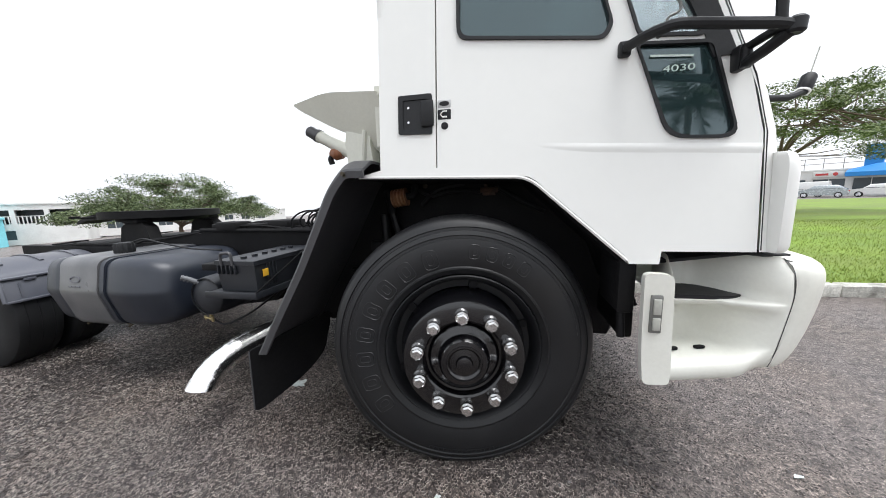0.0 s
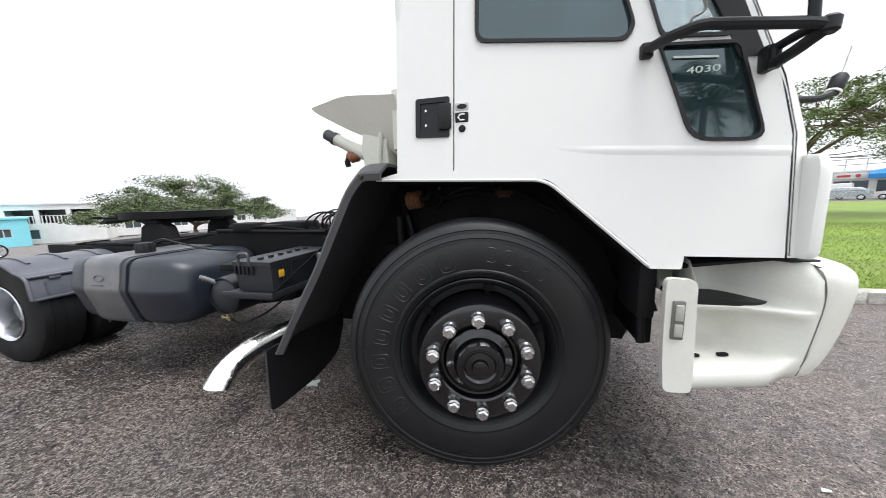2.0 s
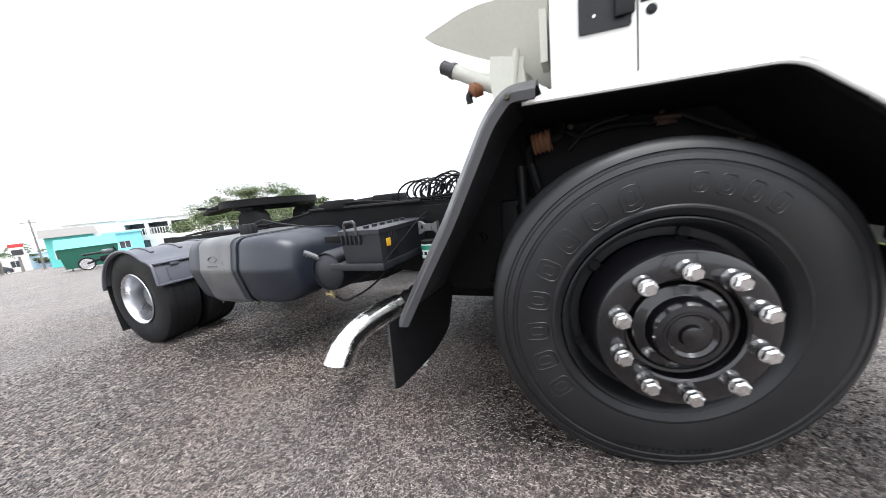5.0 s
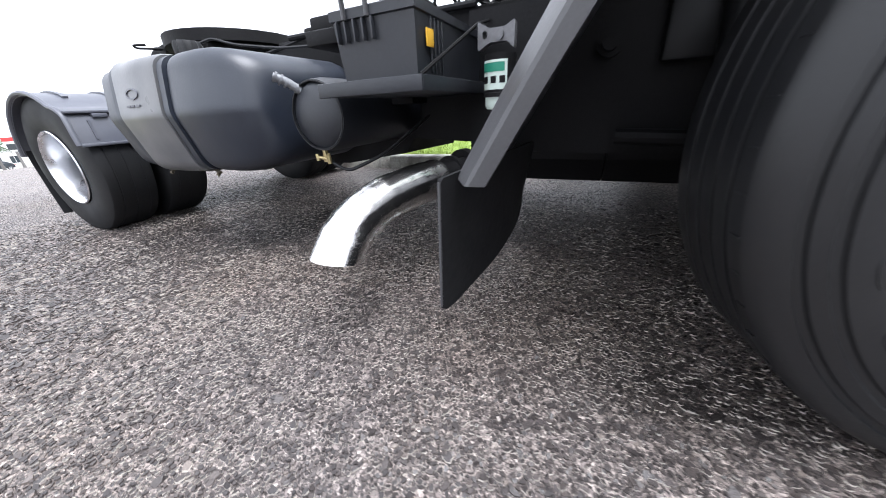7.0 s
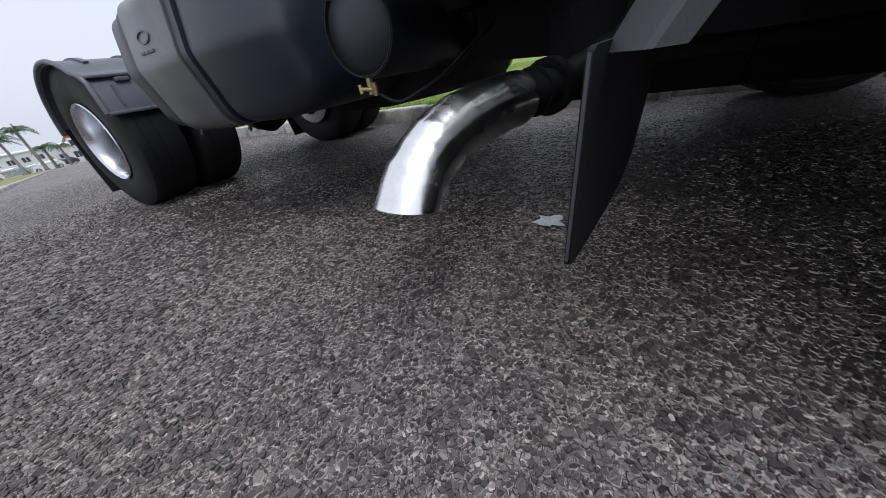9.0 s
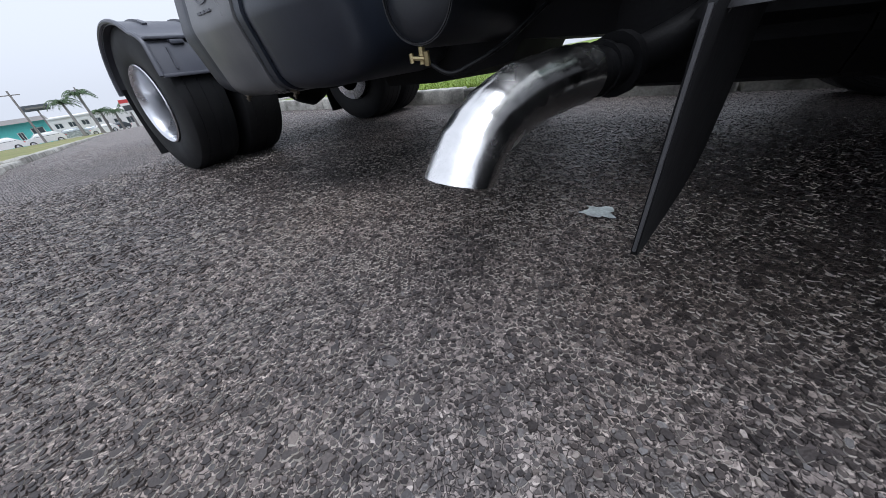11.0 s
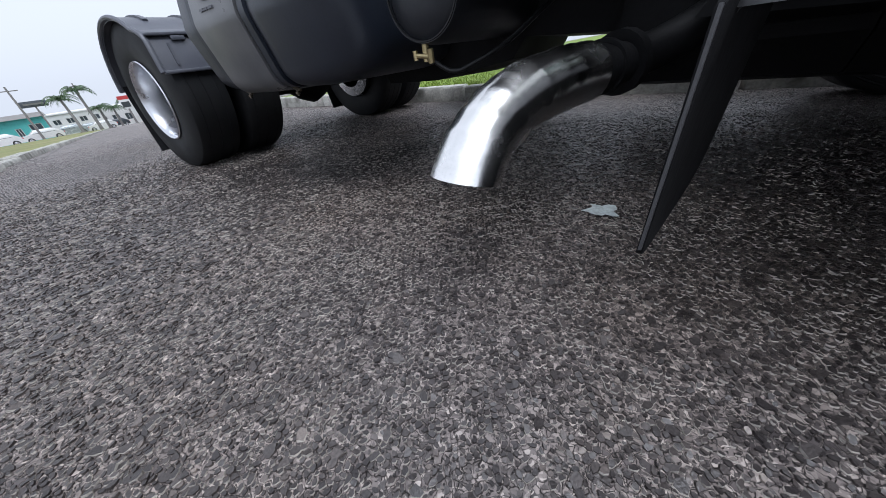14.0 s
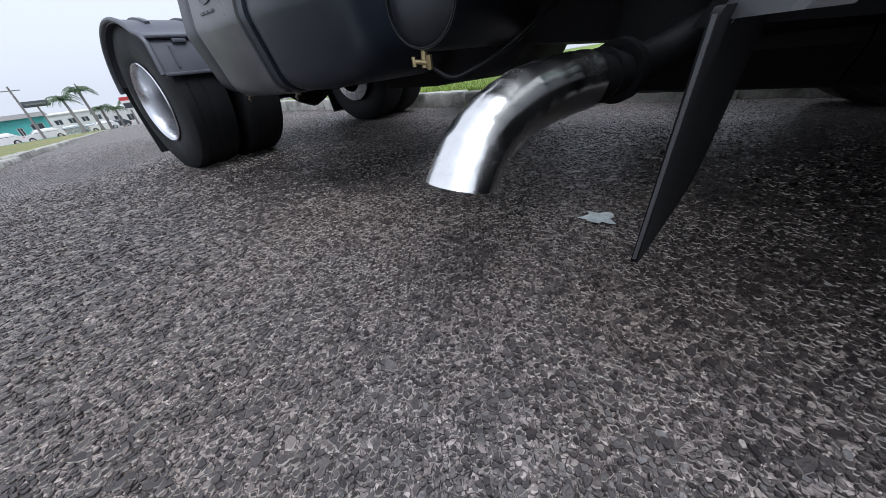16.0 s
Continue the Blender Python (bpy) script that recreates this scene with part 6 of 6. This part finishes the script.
# rubbish container
s = Site(72.0, 27)
t = thing("rubbish_container", s.p, "dark green steel rubbish container with teal lid", "container")
b = B()
loft(b, [[(-1.0, -0.6, 0.15), (1.0, -0.6, 0.15), (1.0, 0.6, 0.15), (-1.0, 0.6, 0.15)], [(-1.15, -0.75, 1.25), (1.15, -0.75, 1.25), (1.15, 0.75, 1.25), (-1.15, 0.75, 1.25)]])
s.put("container_body", b, DGREEN, t)
b = B()
loft(b, [[(-1.2, -0.8, 1.25), (1.2, -0.8, 1.25), (1.2, 0.8, 1.25), (-1.2, 0.8, 1.25)], [(-1.15, -0.3, 1.75), (1.15, -0.3, 1.75), (1.15, 0.6, 1.75), (-1.15, 0.6, 1.75)]])
s.put("container_lid", b, TEAL, t)
for x in (-0.8, 0.8):
    b = B()
    tube(b, [s.m.inverted() @ (s.m @ Vector((x, -0.55, 0.08))), Vector((x + 0.06, -0.55, 0.08))], 0.08, 10)
    s.put("castor", b, BLACK, t)

# motorbike
s = Site(71.0, 23, 12)
t = thing("motorbike", s.p, "dark parked motorbike beside the rubbish container", "motorbike")
for x in (-0.62, 0.62):
    b = B()
    lathe(b, [(0.25, -0.04), (0.30, -0.045), (0.31, 0.0), (0.30, 0.045), (0.25, 0.04)], (x, 0.31), 24, close=True)
    w = s.put("wheel", b, DUSTY, t)
    b = B()
    lathe(b, [(0.0, -0.03), (0.05, -0.03), (0.05, -0.01), (0.24, -0.008), (0.25, -0.02), (0.25, 0.02), (0.24, 0.008), (0.05, 0.01), (0.05, 0.03), (0, 0.03)], (x, 0.31), 24)
    s.put("rim", b, ALLOY, w)
b = B()
tube(b, rounded([(-0.62, 0, 0.31), (-0.2, 0, 0.42), (0.2, 0, 0.45), (0.38, 0, 0.75)], 0.1), 0.05, 8)
tube(b, [(0.62, 0.06, 0.31), (0.40, 0.06, 0.95)], 0.025, 8)
tube(b, [(0.62, -0.06, 0.31), (0.40, -0.06, 0.95)], 0.025, 8)
box(b, (-0.15, -0.13, 0.30), (0.22, 0.13, 0.58), 0.05)
s.put("frame", b, DARK, t)
b = B()
box(b, (-0.05, -0.13, 0.66), (0.36, 0.13, 0.88), 0.08, 3)
s.put("fuel_tank", b, CARD, t)
b = B()
box(b, (-0.70, -0.12, 0.70), (-0.05, 0.12, 0.80), 0.04, 3)
s.put("seat", b, BLACK, t)
b = B()
tube(b, rounded([(0.30, -0.36, 1.0), (0.40, -0.2, 0.98), (0.40, 0.2, 0.98), (0.30, 0.36, 1.0)], 0.08), 0.014, 8)
s.put("handlebar", b, DARK, t)


def car(site, paint, label, van=False):
    t = thing("car", site.p, label, "car", "parked cars")
    prof = [(-1.95, 0.30), (-2.0, 0.55), (-1.92, 0.82), (-1.05, 0.95), (-0.55, 1.38), (1.05, 1.40), (1.62, 1.02), (1.80, 0.90), (1.86, 0.6), (1.83, 0.30)]
    if van:
        prof = [(-2.1, 0.30), (-2.15, 0.6), (-2.05, 0.95), (-1.55, 1.15), (-1.1, 1.85), (1.95, 1.9), (2.1, 1.0), (2.1, 0.30)]
    b = B()
    loft(b, [[(x, y, z if z < 0.9 else 0.9 + (z - 0.9) * f) for x, z in prof] for y, f in ((-0.80, 0.86), (-0.74, 0.97), (-0.5, 1.0), (0.5, 1.0), (0.74, 0.97), (0.80, 0.86))])
    site.put("body", b, paint, t, angle=50)
    b = B()
    k = 1.3 if van else 1.0
    g1 = [(-0.85, 0.98), (-0.48, 1.30 * k if van else 1.30), (0.08, 1.33 * k if van else 1.33), (0.08, 0.98)]
    g2 = [(0.16, 0.98), (0.16, 1.33 * k if van else 1.33), (0.95, 1.33 * k if van else 1.31), (1.42, 1.0)]
    for g in (g1, g2):
        b = B()
        plate(b, smooth_loop(g, 0.05), lambda u, v, w: (u, -0.80 + 0.06 * max(0, (v - 0.9) / 0.5) - 0.015 + w, v), 0.02)
        site.put("window", b, PANE, t)
    for x in (-1.25, 1.25):
        b = B()
        lathe(b, [(0.2, -0.83), (0.29, -0.83), (0.31, -0.80), (0.31, -0.62), (0.2, -0.60)], (x, 0.31), 24, close=True)
        w = site.put("wheel", b, RUBBER, t)
        b = B()
        lathe(b, [(0, -0.80), (0.06, -0.82), (0.18, -0.80), (0.205, -0.83), (0.205, -0.78)], (x, 0.31), 20)
        site.put("rim", b, ALLOY, w)
    b = B()
    box(b, (1.90, -0.72, 0.66), (1.99, -0.5, 0.80), 0.02)
    site.put("tail_lamp", b, RED, t)
    b = B()
    box(b, (-1.99, -0.72, 0.60), (-1.90, -0.48, 0.74), 0.02)
    site.put("headlight", b, LENS, t)
    return t


car(Site(-38.4, 56, -8), CARS, "silver hatchback car parked on the far street")
car(Site(-42.3, 58, -8), CARW, "white car parked on the far street")
car(Site(-37.0, 60, -8), CARW, "white van parked on the far street", van=True)

# shops behind the lawn
s = Site(-38.9, 66, -6)
shop = house(s, 20.0, 3.3, PLASTER, "row of shops with dark glass fronts under a blue awning", [(-8.5 + 3.4 * i, -5.6 + 3.4 * i, 0.2, 2.3, "shop") for i in range(5)], cat="shops")
b = B()
loft(b, [[(1.2, -1.9, 2.45), (9.5, -1.9, 2.45), (9.5, 0.0, 2.45), (1.2, 0.0, 2.45)], [(1.2, -1.9, 2.95), (9.5, -1.9, 2.95), (9.5, 0.0, 3.35), (1.2, 0.0, 3.35)], [(3.5, -1.0, 3.9), (9.5, -1.0, 3.9), (9.5, -0.2, 3.9), (3.5, -0.2, 3.9)]])
s.put("awning", b, BLUE, shop, "blue shop awning")
b = B()
box(b, (2.4, -0.6, 3.3), (3.8, 0.6, 6.2), 0.05)
s.put("blue_tower", b, BLUE, shop, "blue roof tower")
b = B()
box(b, (-1.6, -0.35, 2.5), (1.0, -0.2, 3.2), 0.03)
s.put("sign_board", b, PLASTER, shop, "white shop sign board")
b = B()
lathe(b, [(0, -0.45), (0.22, -0.45), (0.22, -0.36)], (0.3, 2.85), 24)
s.put("sign_disc", b, RED, shop)
b = B()
box(b, (-1.4, -0.38, 2.72), (-0.3, -0.355, 2.98))
s.put("sign_bar", b, RED, shop)
for i in range(12):
    b = B()
    tube(b, [(-9.5 + i * 1.7, 1.0, 3.5), (-9.5 + i * 1.7, 1.0, 5.0)], 0.04, 6)
    s.put("roof_post", b, POLE, shop)
b = B()
tube(b, [(-9.5, 1.0, 5.0), (9.5, 1.0, 5.0)], 0.05, 6)
tube(b, [(-9.5, 1.0, 4.3), (9.5, 1.0, 4.3)], 0.04, 6)
s.put("roof_rail", b, POLE, shop)
# ---- distant strip behind the verge ----
EYE = (-0.93, -0.4)


def far(az, dist, turn=0.0):
    return Site(az, dist, turn, EYE)


house(far(87.0, 74), 7.2, 3.1, TEAL, "bright teal shop building with grey roof", [(-2.8, -1.8, 1.2, 2.1, "window"), (0.3, 0.9, 0.7, 2.0, "window"), (1.7, 3.0, 1.1, 2.3, "window")], 0.5)
house(far(82.0, 88), 7.0, 3.4, PLASTER, "white office building with small windows", [(-2.8 + 1.7 * i, -1.8 + 1.7 * i, 1.9, 2.7, "window") for i in range(4)])
house(far(92.0, 70), 8.0, 3.4, PLASTER, "white garage building beside the teal shop", [(-3.0, -0.6, 0.2, 2.4, "shop"), (0.4, 2.8, 0.2, 2.4, "shop")])
house(far(79.0, 96), 9.0, 3.6, PLASTER, "white low building far down the road", [(-3.8 + 2 * i, -2.6 + 2 * i, 1.0, 2.2, "window") for i in range(4)])
house(far(74.6, 110), 12.0, 3.2, PALEBLUE, "pale blue low building far down the road", [(-4.8 + 2.4 * i, -3.2 + 2.4 * i, 1.0, 2.2, "window") for i in range(4)])
palm(80.4, 66, 4.9, 3, -0.8, big=0.95)
palm(82.0, 64, 4.0, 5, -0.9, big=0.9)
palm(79.6, 72, 2.8, 6, 0.4, big=0.8)
palm(77.0, 92, 4.2, 8, 0.4, big=0.9)
palm(78.4, 84, 3.0, 11, 0.5, big=0.8)
for az, d, paint, lab, van in ((91.6, 64, CARW, "white van parked beyond the verge", True), (85.2, 66, CARW, "white car parked beyond the verge", False), (88.6, 60, CARW, "white hatchback parked before the teal shop", False), (83.0, 72, CARS, "silver car parked before the white office", False),
                               (80.2, 80, CARW, "white car parked far down the road", False),
                               (81.3, 84, CARS, "silver car parked beyond the verge", False), (78.8, 92, CARD, "dark car parked beyond the verge", False)):
    car(far(az, d, 6), paint, lab, van)


def sign(az, d, z0, w, h, mat, label, bars):
    s = far(az, d)
    t = thing("roadside_sign", s.p, label, "sign", "roadside signs")
    b = B()
    tube(b, [(0, 0.1, 0), (0, 0.1, z0 + h)], 0.09, 8)
    s.put("post", b, POLE, t)
    b = B()
    box(b, (-w / 2, -0.08, z0), (w / 2, 0.08, z0 + h), 0.02)
    s.put("board", b, mat, t)
    for x0, x1, z, hh, m2 in bars:
        b = B()
        box(b, (x0, -0.10, z0 + z), (x1, -0.082, z0 + z + hh))
        s.put("writing_bar", b, m2, t)


sign(84.2, 68, 3.9, 2.4, 0.7, CARD, "dark roadside sign board on a pole", [(-0.95, 0.9, 0.25, 0.2, GREYM)])
sign(77.0, 88, 2.6, 1.6, 2.2, PLASTER, "tall white sign with red top", [(-0.8, 0.8, 1.6, 0.6, RED), (-0.6, 0.6, 0.3, 0.9, SHADE)])
for az, d, h in ((89.2, 50, 7.5), (85.3, 64, 6.0), (80.4, 80, 7.0), (75.6, 70, 7.0)):
    s = far(az, d)
    t = thing("utility_pole", s.p, "thin grey utility pole with cross arm", "pole", "utility poles")
    b = B()
    tube(b, [(0, 0, 0), (0, 0, h)], [0.13, 0.09], 8)
    s.put("post", b, POLE, t)
    b = B()
    box(b, (-0.8, -0.05, h - 0.5), (0.8, 0.05, h - 0.4))
    s.put("cross_arm", b, POLE, t)
for k, (az, d) in enumerate(((76.2, 112), (75.2, 118), (73.6, 120), (79.2, 118))):
    tree(spot(az, d, EYE), 1.4, 3.6, 1.5, 4.6, 9, 34, 4000, 0.22, LEAF2, "distant rounded green tree beyond the road", 20 + k, pad=1.0)

# ================= kerbs, scraps =================
def kerb_stone(L, seed):
    rng = random.Random(seed)
    b = B()
    box(b, (0.006, 0, -0.08), (L - 0.006, 0.14, 0.125), 0.018, 2)
    for v in b.verts:
        v.co += Vector((rng.uniform(-1, 1), rng.uniform(-1, 1), rng.uniform(-1, 1))) * 0.005
    return finish(b, "kerb_stone", KERB, 50)


kerb = thing("kerb", (0, KERB_Y, 0), "weathered grey concrete kerb along the lawn", "kerb", kind="structure")
meshes = [kerb_stone(0.98, k) for k in range(5)]
rk = random.Random(12)
for i in range(39):
    ob = new("kerb_stone", meshes[i % 5])
    ob.parent = kerb
    x = -7.5 + i * 0.985
    ob.location = (x, kerb_at(x) - KERB_Y + rk.uniform(-0.008, 0.008), ground_z(x) + rk.uniform(-0.012, 0.006))
    ob.rotation_euler = (rk.uniform(-0.02, 0.02), 0, math.atan(KERB_SLOPE) + rk.uniform(-0.006, 0.006))
kerb2 = thing("kerb_verge", V0, "weathered grey concrete kerb along the verge", "kerb", kind="structure")
turn = math.atan2(vd.y, vd.x)
for i in range(90):
    ob = new("kerb_stone", meshes[i % 5])
    ob.parent = kerb2
    p = vd * (-2 + i * 0.985)
    ob.location = (p.x, p.y, ground_z(p.x + V0.x) + rk.uniform(-0.068, -0.058))
    ob.rotation_euler = (rk.uniform(-0.02, 0.02), math.atan(FALL), turn + rk.uniform(-0.006, 0.006))

# flattened scrap of foil on the road
FOIL = material("crumpled_pale_foil", (0.60, 0.66, 0.65), 0.40, metal=0.25, vary=0.25, scale=30, fine=120, bump=0.6)
b = B()
rng = random.Random(3)
shape = []
for i in range(18):
    a = 2 * math.pi * i / 18
    r = 0.034 * (0.5 + 0.85 * rng.random()) * (1.3 if 0.4 < a < 1.6 else 1)
    shape.append((r * math.cos(a) * 1.15, r * math.sin(a)))
plate(b, shape, lambda u, v, w: (-1.030 + u, 0.410 + v, 0.006 + w + 0.006 * abs(math.sin(u * 80)) + 0.004 * math.sin(v * 95)), 0.0015)
lone("paper_scrap", b, FOIL, "small crumpled pale scrap of foil on the asphalt", "litter", angle=20)
b = B()
plate(b, [(0, 0), (0.020, 0.006), (0.024, 0.014), (0.006, 0.016)], lambda u, v, w: (-0.09 + u, -0.13 + v, 0.006 + w), 0.002)
lone("paper_scrap", b, FOIL, "small pale paper scrap on the asphalt", "litter")
b = B()
plate(b, [(0, 0), (0.034, 0.004), (0.038, 0.014), (0.012, 0.018)], lambda u, v, w: (1.19 + u, 0.19 + v, 0.006 + w), 0.002)
lone("paper_scrap", b, FOIL, "thin pale paper scrap on the asphalt beside the bumper", "litter")

# stand-in for a small pale piece hanging before the kerb, set on the ground
b = B()
tube(b, [(-0.70, 2.34, 0.0), (-0.70, 2.34, 0.085), (-0.70, 2.34, 0.10)], [0.010, 0.024, 0.018], 10)
lone("marker_peg", b, POLE, "small pale piece in front of the kerb", "peg")

# rough blades along the edge of the lawn
rg = np.random.RandomState(21)
n = 75000
bx = rg.uniform(-4.5, 11.0, n)
by = kerb_at(bx) + 0.14 + rg.rand(n) ** 1.6 * 7.5
ang, hh = rg.uniform(0, 2 * np.pi, n), rg.uniform(0.015, 0.05, n)
w = np.stack([np.cos(ang), np.sin(ang), 0 * ang], -1) * 0.004
p = np.stack([bx, by, 0 * bx + 0.11], -1)
lean = np.stack([rg.normal(0, 0.022, n), rg.normal(-0.006, 0.022, n), hh], -1)
v = np.stack([p - w, p + w, p + lean * 0.6 + w * 0.7, p + lean], 1).reshape(-1, 3)
o = np.arange(n) * 4
me = bpy.data.meshes.new("grass_blades")
me.from_pydata(v.tolist(), [], np.stack([o, o + 1, o + 2, o + 3], -1).tolist())
me.materials.append(leaf_material("grass_blade", (0.13, 0.20, 0.02), (0.27, 0.34, 0.06)))
tagged(new("grass_blades", me), "short green grass blades along the lawn edge", "grass", kind="stuff")

# stones that stand proud of the road where the surface is worn
def road_stones(lo, hi, pitch, seed, fade, hole=None, hole_fade=0.5, peaked=False):
    rs = np.random.RandomState(seed)
    (x0, y0), (x1, y1) = lo, hi
    nx, ny = int((x1 - x0) / pitch), int((y1 - y0) / (pitch * 0.866))
    jj, ii = np.mgrid[0:ny + 2, 0:nx + 2]
    px = x0 + (ii + 0.5 * (jj % 2)) * pitch + rs.uniform(-0.5, 0.5, ii.shape) * pitch
    py = y0 + jj * pitch * 0.866 + rs.uniform(-0.5, 0.5, ii.shape) * pitch
    P = np.stack([px, py], -1)
    J, I = np.mgrid[1:ny + 1, 1:nx + 1]
    J, I = J.ravel(), I.ravel()
    odd = J % 2
    # the six neighbours of each lattice point, in turn
    ring = [(J, I + 1), (J + 1, I + odd), (J + 1, I + odd - 1), (J, I - 1), (J - 1, I + odd - 1), (J - 1, I + odd)]
    ring = [P[a, np.clip(c, 0, nx + 1)] for a, c in ring]
    C = P[J, I]

    def inside(a, c, f):
        e = np.minimum(np.minimum(C[:, 0] - a[0], c[0] - C[:, 0]), np.minimum(C[:, 1] - a[1], c[1] - C[:, 1]))
        return np.clip(e / f, 0, 1)

    patch = np.sin(C[:, 0] * 9.1 + 1.3 * np.sin(C[:, 1] * 7.7)) * np.sin(C[:, 1] * 8.3 + 1.7 * np.sin(C[:, 0] * 6.1))
    keep = rs.rand(len(C)) < inside(lo, hi, fade) * (0.80 + 0.16 * patch) * (1 - inside(*hole, hole_fade) if hole else 1)
    hexa = np.stack([(C + ring[k] + ring[(k + 1) % 6]) / 3 for k in range(6)], 1)[keep]
    mid = hexa.mean(1, keepdims=True)
    k = len(hexa)
    big = rs.rand(k) < 0.06
    size = np.where(big, rs.uniform(1.1, 1.5, k), rs.uniform(0.48, 0.92, k))
    # angular, longer one way than the other
    turn = rs.uniform(0, np.pi, k)
    d = np.stack([np.cos(turn), np.sin(turn)], -1)[:, None]
    shape = (hexa - mid) * size[:, None, None] * rs.uniform(0.66, 1.22, (k, 6, 1))
    shape += (shape * d).sum(-1, keepdims=True) * d * rs.uniform(-0.15, 0.15, (k, 1, 1))
    low = mid + shape
    top = mid + shape * rs.uniform(0.84, 0.96, (k, 6, 1))
    tilt = rs.normal(0, 0.16, (k, 1, 2))
    h = (rs.uniform(0.14, 0.36, (k, 1)) + big[:, None] * 0.06) * min(pitch, 0.012)
    zt = h + ((top - mid) * tilt).sum(-1)
    if peaked:       # far stones: a low six-sided cap each
        top = mid + rs.normal(0, 0.12, (k, 1, 2)) * pitch
        v = np.concatenate([np.concatenate([low, np.full((k, 6, 1), -0.001)], -1), np.concatenate([top, h[..., None]], -1)], 1).reshape(-1, 3)
        o = np.arange(k) * 7
        sides = np.stack([np.stack([o + q, o + (q + 1) % 6, o + 6], -1) for q in range(6)], 1).reshape(-1, 3)
        loops, starts = sides.ravel(), np.arange(len(sides)) * 3
    else:
        v = np.concatenate([np.concatenate([low, np.full((k, 6, 1), -0.001)], -1), np.concatenate([top, zt[..., None]], -1)], 1).reshape(-1, 3)
        o = np.arange(k) * 12
        sides = np.stack([np.stack([o + q, o + (q + 1) % 6, o + 6 + (q + 1) % 6, o + 6 + q], -1) for q in range(6)], 1).reshape(-1, 4)
        tops = np.stack([o + 6 + q for q in range(6)], -1)
        loops = np.concatenate([sides.ravel(), tops.ravel()])
        starts = np.concatenate([np.arange(len(sides)) * 4, len(sides) * 4 + np.arange(k) * 6])
    me = bpy.data.meshes.new("road_stones")
    me.vertices.add(len(v))
    me.vertices.foreach_set("co", v.astype(np.float32).ravel())
    me.loops.add(len(loops))
    me.loops.foreach_set("vertex_index", loops.astype(np.int32))
    me.polygons.add(len(starts))
    me.polygons.foreach_set("loop_start", starts.astype(np.int32))
    me.update(calc_edges=True)
    me.validate()
    me.shade_flat()
    me.materials.append(STONE)
    me.materials.append(GRITTY)
    # worn pale edges on some of the stones
    pale = (rs.rand(k) < (0.42 if pitch < 0.011 else 0.24) + 0.22 * patch[keep]).astype(np.int32)
    if not peaked:
        me.polygons.foreach_set("material_index", np.concatenate([np.repeat(pale, 6), np.zeros(k, np.int32)]))
    return tagged(new("road_stones", me), "dark worn stones standing proud of the asphalt", "road stones", kind="stuff")


STONE = stone_material()
GRITTY = material("pale_dusty_grit", (0.47, 0.435, 0.39), 0.8, vary=0.4, scale=40, fine=260, bump=0.3, dirt=(0.10, 0.09, 0.085), dirt_amount=0.7)
NEAR = ((-2.05, -1.05), (-0.08, 0.80))
road_stones(*NEAR, 0.0098, 5, 0.35)
MIDDLE = ((-3.9, -1.7), (0.9, 1.7))
road_stones(*MIDDLE, 0.0128, 6, 0.7, NEAR, 0.35)
road_stones((-5.8, -2.8), (1.8, 2.9), 0.0150, 7, 1.3, MIDDLE, 0.7, True)
